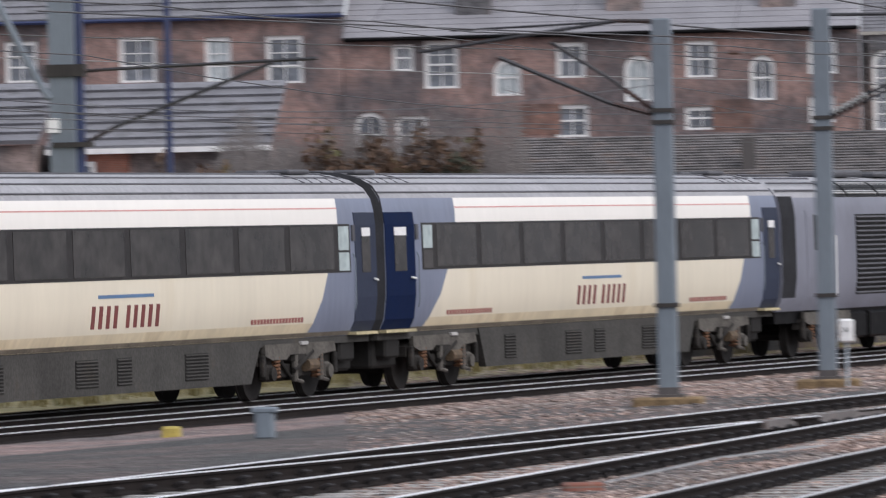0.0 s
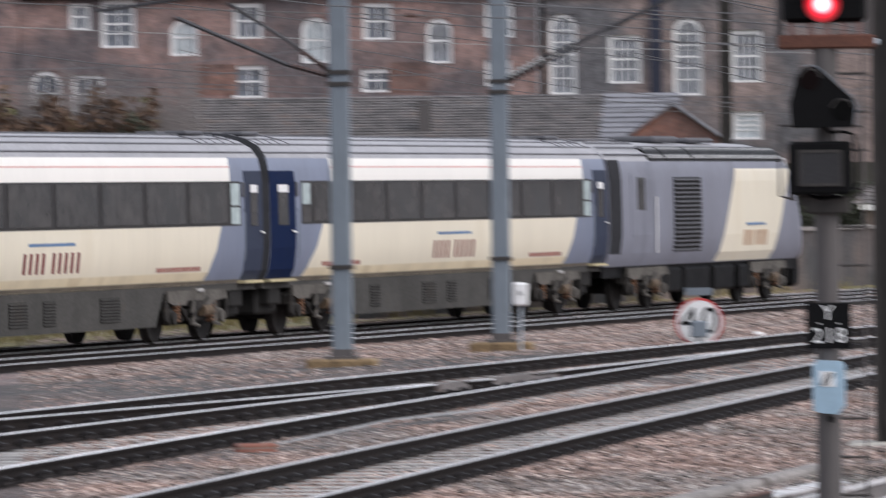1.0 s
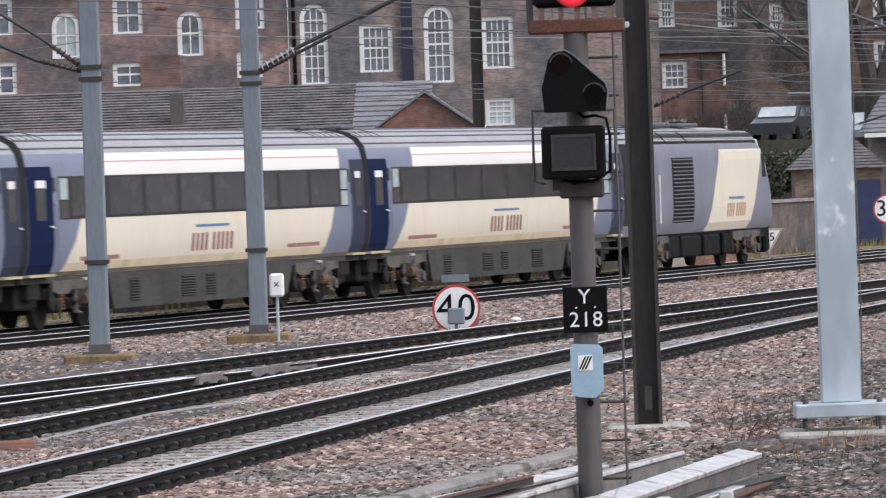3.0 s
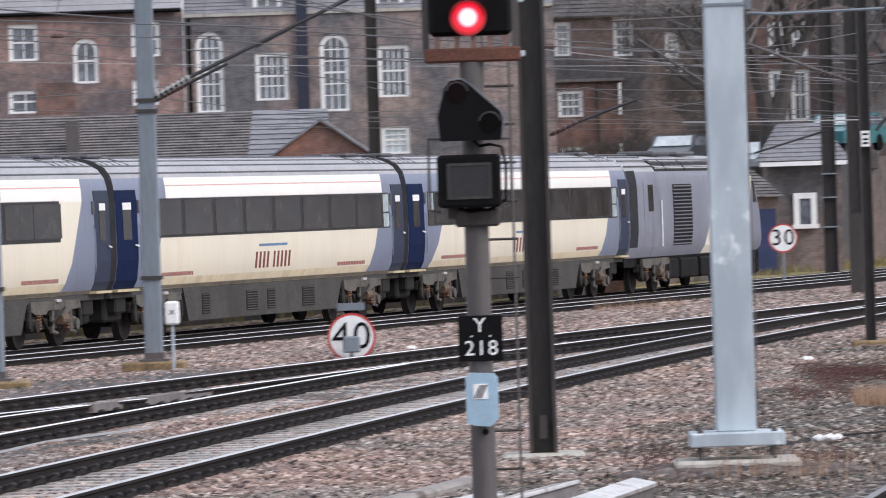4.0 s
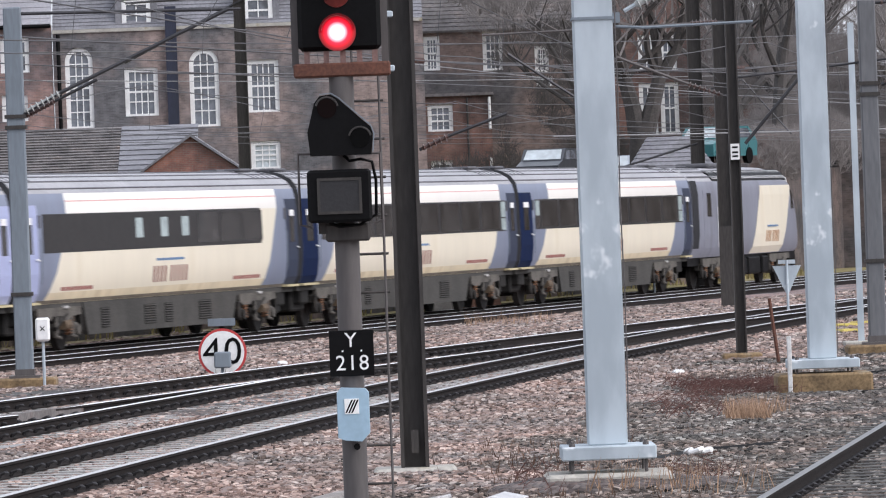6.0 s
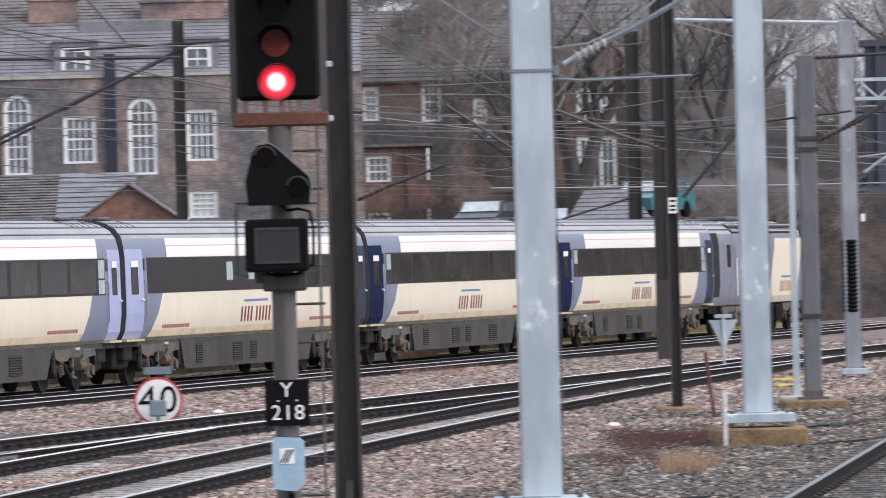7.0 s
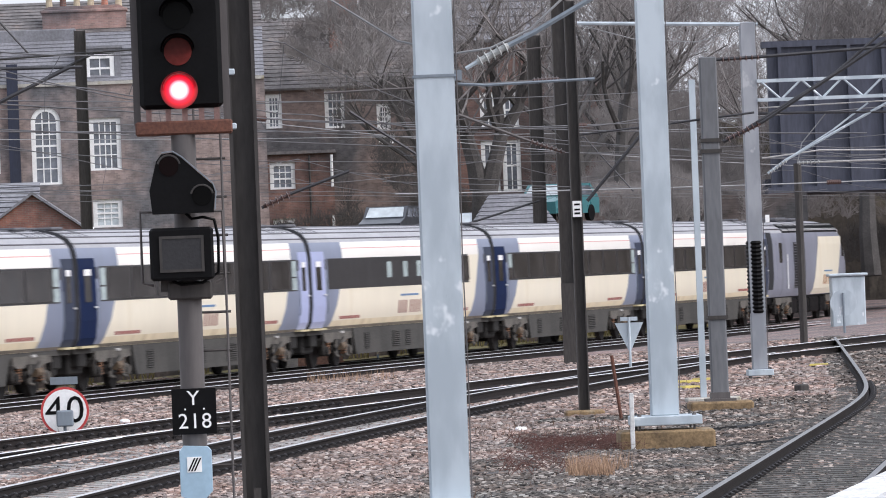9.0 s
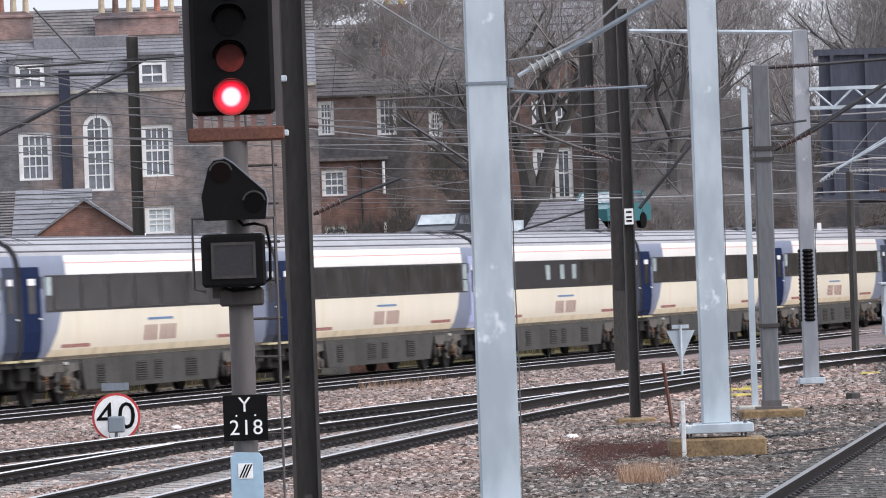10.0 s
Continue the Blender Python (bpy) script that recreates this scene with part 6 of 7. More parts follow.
wh = empty("brick_house", label="dull red brick house with tall white windows behind trees", category="house")
opening_wall("wall", 11.8, 16.2, -1, 13, 310, 0.4, [(13.35, 7.15, 0.85, 2.4), (14.35, 7.15, 0.85, 2.4), (13.35, 9.75, 0.8, 1.7), (14.35, 9.75, 0.8, 1.7)], BRICK_BAY, wh)
for q in ((13.35, 7.15, 0.85, 2.4), (14.35, 7.15, 0.85, 2.4), (13.35, 9.75, 0.8, 1.7), (14.35, 9.75, 0.8, 1.7)):
    sash(wh, *q, 310.1, cols=2, rows=2)
slate_roof(wh, 11.7, 16.3, 309.6, 13, 314, 16, SLATE, 8)
rh = empty("red_house", label="red brick house gable behind bare trees", category="house")
part("wall", Build().prism([(16.4, -1), (22.0, -1), (22.0, 8.6), (19.2, 11.2), (16.4, 8.6)], 320, 327), BRICK_RED, rh)
slate_roof(rh, 16.2, 22.2, 319.8, 8.5, 323, 11.4, SLATE_DARK, 8)

# low outbuildings between the line and the terrace
ob1 = empty("outbuilding", label="low brick outbuilding with ribbed slate roof", category="outbuilding", group="outbuildings")
part("wall", Build().box(-66, 274, -1, -47.2, 282, 6.9), BRICK_BROWN, ob1)
slate_roof(ob1, -66, -47.0, 273.6, 7.0, 279, 9.6, SLATE, 7, step=0.1)
ob2 = empty("outbuilding", label="brick outbuilding with hipped slate roof and white fascia", category="outbuilding", group="outbuildings")
part("wall", Build().box(-46.6, 275, -1, -43.4, 283, 6.6), BRICK_RED, ob2)
part("wall", Build().box(-43.4, 275.3, -1, -37.5, 283, 6.6), BRICK_BROWN, ob2)
slate_roof(ob2, -46.8, -37.3, 274.5, 6.7, 280, 9.5, SLATE, 8, step=0.1)
part("fascia", Build().box(-46.8, 274.35, 6.45, -37.3, 274.5, 6.68), WHITE, ob2)
sash(ob2, -45.3, 5.5, 1.0, 1.3, 274.9, cols=2, rows=1)
ob3 = empty("outbuilding", label="long low outbuilding with dark tiled roof", category="outbuilding", group="outbuildings")
part("wall", Build().box(-27.5, 272, -1, -8, 280, 4.4), BRICK_BROWN, ob3)
slate_roof(ob3, -27.5, -10.1, 271.5, 4.4, 279, 6.75, SLATE_DARK, 20, step=0.05)
slate_roof(ob3, -10.1, -6.9, 271.4, 4.42, 279, 6.76, SLATE, 11, step=0.04)
part("flue", Build().box(-17.65, 274, 4.5, -17.1, 274.8, 6.5), POST_GREY, ob3)
gb = empty("gabled_shed", label="orange brick gable with slate roof", category="outbuilding", group="outbuildings")
part("gable", Build().prism([(-8.95, -1), (-5.1, -1), (-5.1, 4.75), (-7.05, 6.12), (-8.95, 4.75)], 270, 276), BRICK_RED, gb)
for s in (-1, 1):
    part("roof", Build().loft([[(-7.02, yy, 6.25), (-7.02 + s * 2.2, yy, 4.68), (-7.02 + s * 2.2, yy, 4.6), (-7.02, yy, 6.12)] for yy in (269.8, 278)]), SLATE, gb)
part("barge_board", Build().tube([(-5.0, 269.7, 4.85), (-4.6, 269.7, 4.6)], 0.12, 5), WHITE, gb)

# retaining wall and parked cars on the bank, hut
def along(off, ya, yb, width, z0, z1, step=8):
    """A body that follows the line at a set distance from it, widening to the left."""
    rings = []
    y = ya
    while y <= yb:
        x = far_line(y) + off
        rings.append([(x - width, y, z0), (x, y, z0), (x, y, z1), (x - width, y, z1)])
        y += step
    return Build().loft(rings)


rw = part("retaining_wall", Build().box(-5, 236, -1, far_line(236) - 6.5, 237, 1.7), BRICK_SOOT)
tagged(rw, "dark sooty brick retaining wall behind the line", "wall", kind="structure")
lw = part("boundary_wall", along(-4.6, 150, 220, 0.3, -0.3, 1.5, 5), BRICK_SOOT)
tagged(lw, "low brick boundary wall following the curve of the line", "wall", kind="structure")
lc = part("coping", along(-4.52, 150, 220, 0.46, 1.5, 1.6, 5), KERB)
tagged(lc, "weathered stone coping on the boundary wall", "coping", kind="structure")
rw2 = part("retaining_wall", along(-6.5, 237.02, 300, 0.8, -1, 3.9), BRICK_SOOT)
tagged(rw2, "dark sooty brick retaining wall following the curve", "wall", kind="structure")
bank = part("bank", along(-7.4, 238, 300, 22, -1, 3.6), material("damp_earth", (0.07, 0.065, 0.05), 0.9, 0, 0.3, 0.5, 6, 0.3))
tagged(bank, "raised ground of the car park behind the wall", "bank", kind="structure")

# Backdrop added to close off the sky seen under the bridge.
backdrop_bank = part("bank", Build().loft([[(x, 311, -1), (x, 313 + 0.5 * math.sin(x), 9.5 + 0.8 * math.sin(x * 0.7)), (x, 320, 9.0), (x, 320, -1)] for x in range(23, 90, 2)]), material("dark_backdrop_earth", (0.06, 0.05, 0.04), 0.95, 0, 0.4, 0.4, 4, 0.4, second=(0.085, 0.075, 0.04), second_at=0.55))
tagged(backdrop_bank, "dark backdrop bank added to close the view under the bridge", "bank", kind="structure")


def car(x, y, z, turn, mat, label, van=False):
    c = empty("parked_car", pose(x, y, z, 0, 0, turn), label=label, category="car", group="parked cars")
    hh = 2.05 if van else 1.42
    body = Build().prism([(-2.1, 0.3), (2.1, 0.3), (2.15, 0.75), (1.3 if not van else 1.9, 0.95), (0.7 if not van else 1.5, hh), (-1.3 if not van else -2.0, hh), (-2.0, 0.98), (-2.15, 0.8)], -0.85, 0.85)
    part("body", body, mat, c)
    for s in (-1, 1):
        part("side_window", Build().prism([(-1.6, 0.98), (0.95, 0.98), (0.55, hh - 0.08), (-1.2, hh - 0.08)], s * 0.86 - 0.005, s * 0.86 + 0.005), PANE, c)
        for wx in (-1.3, 1.35):
            part("wheel", Build().tube([(wx, s * 0.7, 0.31), (wx, s * 0.88, 0.31)], 0.31, 16), BLACK, c)
    part("windscreen", Build().loft([[(1.25, -0.75, 0.99), (0.74, -0.7, hh - 0.05), (0.74, 0.7, hh - 0.05), (1.25, 0.75, 0.99)], [(1.28, -0.75, 1.0), (0.77, -0.7, hh - 0.04), (0.77, 0.7, hh - 0.04), (1.28, 0.75, 1.0)]]), PANE_LIGHT, c)


CAR_GREY = material("dark_grey_car_paint", (0.05, 0.055, 0.065), 0.35, 0, 0.1, coat=0.2)
car(7.3, 262, 3.6, 255, CAR_GREY, "dark grey parked car on the raised bank")
car(9.6, 258, 3.2, 262, SILVER, "grey parked car on the raised bank")
tagged(part("terrace", Build().box(11.4, 247.6, 3.4, 14.3, 252.9, 4.1, b=0.03), BRICK_SOOT), "kerbed edge of the car park on the bank", "kerb", kind="structure")
car(13.2, 250, 4.1, 244, TURQUOISE, "turquoise parked car on the raised bank")


def hip_roof(parent, x0, x1, y0, y1, ze, rx0, rx1, zr, mat, courses=9):
    """A hipped roof from eaves to a short ridge, in overlapping courses."""
    rings = []
    yr = (y0 + y1) / 2
    for i in range(courses):
        for f, lip in ((i / courses, 0.022), ((i + 1) / courses, 0.0)):
            a, c = x0 + (rx0 - x0) * f - lip, x1 + (rx1 - x1) * f + lip
            d, e = y0 + (yr - 0.05 - y0) * f - lip, y1 + (yr + 0.05 - y1) * f + lip
            z = ze + (zr - ze) * f + lip
            rings.append([(a, d, z), (c, d, z), (c, e, z), (a, e, z)])
    return part("roof", Build().loft(rings), mat, parent)


tagged(part("parapet", Build().box(13.6, 253, 3.0, 15.9, 253.4, 5.2, b=0.03), BRICK_DIM), "grey rendered parapet wall above the bank", "wall", kind="structure")
hut = empty("hut", label="small hut with wet grey hipped slate roof below trees", category="hut", group="huts")
part("wall", Build().box(9.5, 232.4, -1, 12.1, 235.8, 3.7), BRICK_DIM, hut)
hip_roof(hut, 9.2, 12.4, 232, 236.2, 3.72, 10.0, 11.55, 5.05, SLATE)
part("fascia", Build().box(9.25, 231.9, 3.55, 12.35, 232.0, 3.7), WHITE, hut)
sash(hut, 10.8, 2.0, 0.8, 1.2, 232.25, cols=1, rows=1)
hut2 = empty("hut", label="low dark brick hut with slate roof and a blue door", category="hut", group="huts")
part("wall", Build().box(6.6, 226, -1, 9.6, 230, 2.5), BRICK_DIM, hut2)
hip_roof(hut2, 6.4, 9.8, 225.6, 230.4, 2.5, 7.4, 8.8, 3.45, SLATE_DARK)
part("door", Build().box(8.7, 225.94, 0, 9.5, 226, 2.1), NAVY_POLE, hut2, "dark blue door")
hut3 = empty("hut", label="brick hut with hipped grey slate roof and white fascia", category="hut", group="huts")
part("wall", Build().box(0.7, 226.4, -1, 4.5, 230, 2.1), BRICK_DIM, hut3)
hip_roof(hut3, 0.2, 4.8, 226, 230.4, 2.12, 1.9, 2.55, 3.75, SLATE_DARK, 12)
part("fascia", Build().box(0.45, 225.9, 1.92, 4.7, 226.0, 2.1), WHITE, hut3)

# steel overbridge at the far end
# Girder colour lightened to take in the haze before it.
STEEL_BLUE = material("dull_blue_girder", (0.062, 0.068, 0.095), 0.6, 0.1, 0.25, 0.6, 8, 0.05, streak=True)
br = empty("overbridge", label="dark blue riveted steel road bridge over the tracks", category="bridge")
part("girder", Build().box(22.9, 268, 5.25, 75, 268.6, 10.9), STEEL_BLUE, br)
part("top_flange", Build().box(22.7, 267.8, 10.9, 75, 268.8, 11.15), STEEL_BLUE, br)
part("bottom_flange", Build().box(22.7, 267.7, 5.0, 75, 268.9, 5.25), STEEL_BLUE, br)
for i in range(20):
    part("stiffener", Build().box(23.3 + i * 1.4, 267.75, 5.25, 23.45 + i * 1.4, 268.0, 10.9), STEEL_BLUE, br)
part("deck", Build().box(22.7, 268.95, 5.0, 75, 280, 5.6), STEEL_BLUE, br)
part("abutment", Build().box(19.0, 267, -1, 24.2, 281, 5.0), BRICK_SOOT, br)
cab = empty("equipment_cabinet", pose(22.6, 235, -0.2), label="pale grey lineside equipment cabinet", category="cabinet")
part("body", Build().box(-0.6, -0.4, 0, 0.6, 0.4, 1.9, b=0.04), GALV, cab)
part("roof", Build().box(-0.7, -0.5, 1.9, 0.7, 0.5, 2.0, b=0.03), GALV, cab)

# ---- bare trees, hedges, grass ----
BARK = material("damp_bark", (0.092, 0.085, 0.081), 0.9, 0, 0.3, 2, 20, 0.2)
BARK_DARK = material("wet_dark_bark", (0.065, 0.058, 0.054), 0.9, 0, 0.35, 2, 20, 0.2)
# Lightened and greyed: the haze over the far trees is in the colour.
TWIG = material("bare_twigs", (0.235, 0.215, 0.207), 0.9, 0, 0.2, 3, 20, 0)
IVY = material("evergreen_leaves", (0.085, 0.094, 0.072), 0.85, 0, 0.4, 0.6, 5, 0, spec=0.1, second=(0.11, 0.1, 0.08), second_at=0.56)
GRASS = material("dry_grass", (0.24, 0.2, 0.085), 0.85, 0, 0.3, 0.6, 6, 0, second=(0.13, 0.15, 0.05), second_at=0.55)
STRAW = material("straw_tuft", (0.42, 0.275, 0.18), 0.85, 0, 0.25, 3, 20, 0)
WEED = material("dead_stems", (0.14, 0.085, 0.06), 0.9, 0, 0.3, 3, 20, 0)


def grow(rnd, limbs, twigs, p, d, r, length, level):
    """A branch with its own smaller branches, down to fine twigs."""
    pts, rad = [p], [r]
    q, dd = p, d
    n = 4 if level < 3 else 3
    for i in range(n):
        dd = (dd + Vector((rnd.uniform(-1, 1), rnd.uniform(-1, 1), rnd.uniform(-0.5, 0.9))) * (0.1 + 0.05 * level)).normalized()
        q = q + dd * length / n
        pts.append(q)
        rad.append(r * (1 - 0.5 * (i + 1) / n))
    (limbs if level < 3 else twigs).tube(pts, rad, 7 if level < 2 else (5 if level < 3 else 3), caps=False)
    if level >= 6:
        return
    kids = (4, 4, 4, 4, 3, 3)[level]
    for k in range(kids):
        f = rnd.uniform(0.45, 1.0) if level else rnd.uniform(0.55, 1.0)
        i = min(n - 1, int(f * n))
        base = pts[i] + (pts[i + 1] - pts[i]) * (f * n - i)
        az = rnd.uniform(0, 2 * math.pi)
        side = Vector((math.cos(az), math.sin(az), rnd.uniform(-0.1, 0.7)))
        nd = (dd * rnd.uniform(0.4, 0.9) + side * rnd.uniform(0.5, 0.9)).normalized()
        grow(rnd, limbs, twigs, base, nd, max(0.008, rad[i] * rnd.uniform(0.45, 0.65)), length * rnd.uniform(0.55, 0.8), level + 1)


def bare_tree(seed, height):
    rnd = random.Random(seed)
    limbs, twigs = Build(), Build()
    grow(rnd, limbs, twigs, Vector((0, 0, -0.5)), Vector((rnd.uniform(-0.1, 0.1), 0, 1)), height * 0.028, height * 0.42, 0)
    return limbs.mesh("trunk", BARK, True), twigs.mesh("crown", TWIG)


def forked_tree(x, y, seed):
    """An old tree whose thick trunk parts into two heavy limbs."""
    rnd = random.Random(seed)
    limbs, twigs = Build(), Build()
    limbs.tube([(0, 0, -0.5), (0.0, 0, 2.5), (0.05, 0, 4.6), (0.1, 0, 5.6)], [0.62, 0.52, 0.48, 0.46], 10)
    for path, rads in (([(0.2, 0, 5.3), (0.5, 0, 6.3), (0.75, 0.1, 7.2), (1.4, 0.1, 8.2), (1.8, 0.2, 9.8)], [0.36, 0.28, 0.25, 0.2, 0.15]),
                       ([(-0.1, 0, 5.3), (-0.25, 0, 6.2), (-0.5, -0.1, 7.2), (-0.7, -0.1, 8.4), (-0.9, -0.1, 10)], [0.36, 0.29, 0.25, 0.2, 0.15]),
                       ([(0.75, 0.1, 7.2), (0.7, 0.1, 8.2), (0.5, 0, 9.6)], [0.2, 0.16, 0.12]),
                       ([(-0.5, -0.1, 7.2), (-1.2, -0.1, 7.9), (-2.2, 0, 8.3)], [0.16, 0.13, 0.09])):
        limbs.tube(path, rads, 8)
        for p, r in list(zip(path, rads))[2:]:
            for k in range(2):
                az = rnd.uniform(0, 2 * math.pi)
                grow(rnd, limbs, twigs, Vector(p), Vector((math.cos(az), math.sin(az), rnd.uniform(0.3, 1.2))).normalized(), r * 0.6, 2.6, 2)
    t = empty("bare_tree", pose(x, y, 0), label="old leafless tree with a thick forked dark trunk", category="tree", group="bare trees")
    part("trunk", limbs.mesh("trunk", BARK_DARK, True), None, t)
    part("crown", twigs.mesh("crown", TWIG), None, t)


TREES = [bare_tree(s, 15) for s in (3, 8, 21)]


def plant(k, x, y, z, size, turn):
    t = empty("bare_tree", pose(x, y, z, 0, 0, turn) @ Matrix.Scale(size, 4), label="leafless winter tree with fine grey-brown twigs", category="tree", group="bare trees")
    t.scale = (size, size, size)
    part("trunk", TREES[k][0], None, t)
    part("crown", TREES[k][1], None, t)


forked_tree(9.93, 238, 5)
for i, (x, y, z, s) in enumerate([(16.5, 262, 3.4, 0.95), (30.5, 288, 2, 1.1), (16.4, 288, 3.4, 1.0), (18.0, 292, 3.4, 1.1),
                                  (28.5, 285, 2, 1.1), (31, 290, 2, 1.1), (10.2, 300, 3.4, 0.85), (32, 305, 2, 1.25), (18.8, 305, 2, 1.15), (33, 300, 2, 1.2), (16.0, 345, 0, 1.2), (30.0, 335, 0, 1.3), (11.0, 345, 0, 1.2)]):
    plant(i % 3, x, y, z, s, 47 * i)


def leaf_mass(name, label, boxes, count, size, mat, seed, kind="stuff", upright=False, sliver=False, thin=0.08):
    rnd = random.Random(seed)
    v, f = [], []
    for x0, x1, y0, y1, z0, z1, share in boxes:
        for _ in range(int(count * share)):
            x, y = rnd.uniform(x0, x1), rnd.uniform(y0, y1)
            lump = 0.55 + 0.45 * noise.noise((x * 0.9, y * 0.5, seed))
            z = z0 + (z1 - z0) * lump * rnd.random() ** 0.6
            s = size * rnd.uniform(0.5, 1.3)
            if sliver:
                c = Vector((x, y, z))
                d = Vector((rnd.uniform(-1, 1), rnd.uniform(-0.5, 0.5), rnd.uniform(-0.2, 1.2))).normalized()
                w = Vector((-d.z, 0, d.x)) * s * 0.035
                pts = [c - d * s - w, c - d * s + w, c + d * s]
            elif upright:
                a = rnd.uniform(0, math.pi)
                dx, dy = math.cos(a) * s * thin, math.sin(a) * s * thin
                ln = Vector((rnd.uniform(-0.4, 0.4), rnd.uniform(-0.4, 0.4), 1)) * s
                pts = [Vector((x - dx, y - dy, z0)), Vector((x + dx, y + dy, z0)), Vector((x, y, z0)) + ln]
            else:
                n = Vector((rnd.uniform(-1, 1), rnd.uniform(-1, 1), rnd.uniform(-1, 1))).normalized()
                u = n.orthogonal().normalized()
                w = n.cross(u)
                c = Vector((x, y, z))
                pts = [c + u * s, c + w * s * 0.7, c - u * s, c - w * s * 0.7]
            i0 = len(v)
            v.extend(tuple(p) for p in pts)
            f.append(tuple(range(i0, i0 + len(pts))))
    me = bpy.data.meshes.new(name)
    me.from_pydata(v, [], f)
    me.materials.append(mat)
    ob = new(name, me)
    tagged(ob, label, "plants", kind=kind)


leaf_mass("bushes", "tangle of brown and dull green winter shrubs", [(-38.5, -26.0, 264, 270, 2.5, 9.8, 0.6), (-26, -5, 262, 268, -0.2, 3.6, 0.1), (-56, -38, 262, 268, -0.2, 4.4, 0.15), (-12, 8, 226, 234, -0.2, 1.6, 0.04)], 26000, 0.4, TWIG, 4, sliver=True)
# The last box is added foliage that closes the view under the bridge.
leaf_mass("evergreen_bushes", "dull green shrubs and ivy along the bank", [(-30, -27.5, 263, 266, 3, 7, 0.12), (-4, 6.5, 234, 236, 0.6, 4.3, 0.5), (2, 9.6, 237.2, 239.5, 1.4, 4.6, 0.36), (24, 60, 322, 330, -0.2, 9, 0.5)], 34000, 0.085, IVY, 7)


def twig_mass(name, label, boxes, count, reach, mat, seed, width=0.009):
    """Sprays of fine twigs, each fanning out from a point, thick and thin by turns as in real crowns."""
    rnd = random.Random(seed)
    v, f = [], []
    for x0, x1, y0, y1, z0, z1, share in boxes:
        for _ in range(int(count * share)):
            x, y = rnd.uniform(x0, x1), rnd.uniform(y0, y1)
            top = z1 - (z1 - z0) * 0.35 * max(0.0, 0.3 + noise.noise((x * 0.22, y * 0.05, seed)))
            z = z0 + (top - z0) * rnd.random()
            if noise.noise((x * 0.45, z * 0.45, seed + y * 0.04)) < rnd.uniform(-0.35, 0.25) * (0.4 + (z - z0) / (z1 - z0)):
                continue
            c = Vector((x, y, z))
            lean = rnd.uniform(-0.9, 0.9)
            for k in range(6):
                a = lean + rnd.uniform(-0.9, 0.9)
                d = Vector((math.sin(a), rnd.uniform(-0.3, 0.3), math.cos(a)))
                ln = reach * rnd.uniform(0.4, 1.2)
                mid = c + d * ln * 0.55
                tip = mid + (d + Vector((rnd.uniform(-0.6, 0.6), 0, rnd.uniform(-0.4, 0.5)))).normalized() * ln * 0.5
                w = Vector((d.z, 0, -d.x)) * width * rnd.uniform(0.7, 1.5)
                i0 = len(v)
                v.extend(tuple(p) for p in (c - w, c + w, mid + w * 0.7, mid - w * 0.7, tip))
                f.append((i0, i0 + 1, i0 + 2, i0 + 3))
                f.append((i0 + 3, i0 + 2, i0 + 4))
    me = bpy.data.meshes.new(name)
    me.from_pydata(v, [], f)
    me.materials.append(mat)
    tagged(new(name, me), label, "plants", kind="stuff")


def verge():
    b = Build()
    ys = [40 + 5 * i for i in range(62)]
    v = []
    for y in ys:
        x = far_line(y)
        for k, o in enumerate((-40, -14, -7, -3.6)):
            v.append((x + o, y, -0.15 + (0.03 * noise.noise((x, y, k)))))
    b.add(v, [(i * 4 + j, i * 4 + j + 1, (i + 1) * 4 + j + 1, (i + 1) * 4 + j) for i in range(len(ys) - 1) for j in range(3)])
    ob = part("grass_verge", b, GRASS)
    tagged(ob, "rough yellow-green grass verge beyond the line", "verge", kind="structure")


verge()
rnd = random.Random(12)
leaf_mass("grass_blades", "long dry yellow-green grass along the far verge", [(far_line(y) - 9, far_line(y) - 3.6, y, y + 6, -0.15, -0.1, 1 / 28) for y in range(85, 253, 6)], 14000, 0.3, GRASS, 15, upright=True)
leaf_mass("straw_tufts", "tufts of straw-coloured dead grass on the ballast", [(4.02, 4.5, 75.0, 76.6, 0.2, 0.22, 0.6), (4.6, 4.85, 77, 78, 0.2, 0.22, 0.06), (2.2, 4.2, 150, 156, 0.1, 0.2, 0.2), (2.4, 2.9, 57.4, 58.4, 0.2, 0.22, 0.06), (1.75, 2.7, 56.3, 57.1, 0.28, 0.3, 0.07), (2.3, 3.4, 56.0, 57.5, 0.24, 0.26, 0.06)], 1000, 0.24, STRAW, 17, upright=True, thin=0.022)
leaf_mass("dead_weeds", "thin dead brown weeds scattered over the stones", [(3.2, 6.4, 92, 100, 0.2, 0.25, 0.4), (1.0, 2.9, 54, 70, 0.2, 0.25, 0.7), (0.5, 2, 63, 66, 0.2, 0.25, 0.1), (8, 12, 104, 128, 0.2, 0.25, 0.25), (-3.4, -1.6, 104, 112, 0.2, 0.25, 0.1), (3, 5, 70, 80, 0.2, 0.25, 0.05)], 700, 0.11, WEED, 19, upright=True)
twig_mass("far_woods", "far belt of bare winter trees with dense fine twigs", [(2, 12, 327, 329, 12.3, 18, 0.14), (7, 24, 336, 350, 5, 19, 0.26), (24, 31, 336, 350, 5, 13.5, 0.12), (31, 50, 336, 350, 5, 19, 0.22), (15, 21, 292, 304, 4, 13, 0.1), (21, 26, 292, 304, 4, 9.5, 0.08), (26, 50, 292, 304, 4, 13, 0.18)], 34000, 0.9, TWIG, 29)
twig_mass("garden_trees", "dark leafless garden trees against the sooty house", [(6.6, 11.6, 322, 326, 3.5, 12, 0.75), (2.9, 7.0, 324, 327, 3.5, 5.2, 0.15)], 2000, 0.8, BARK, 37, 0.01)
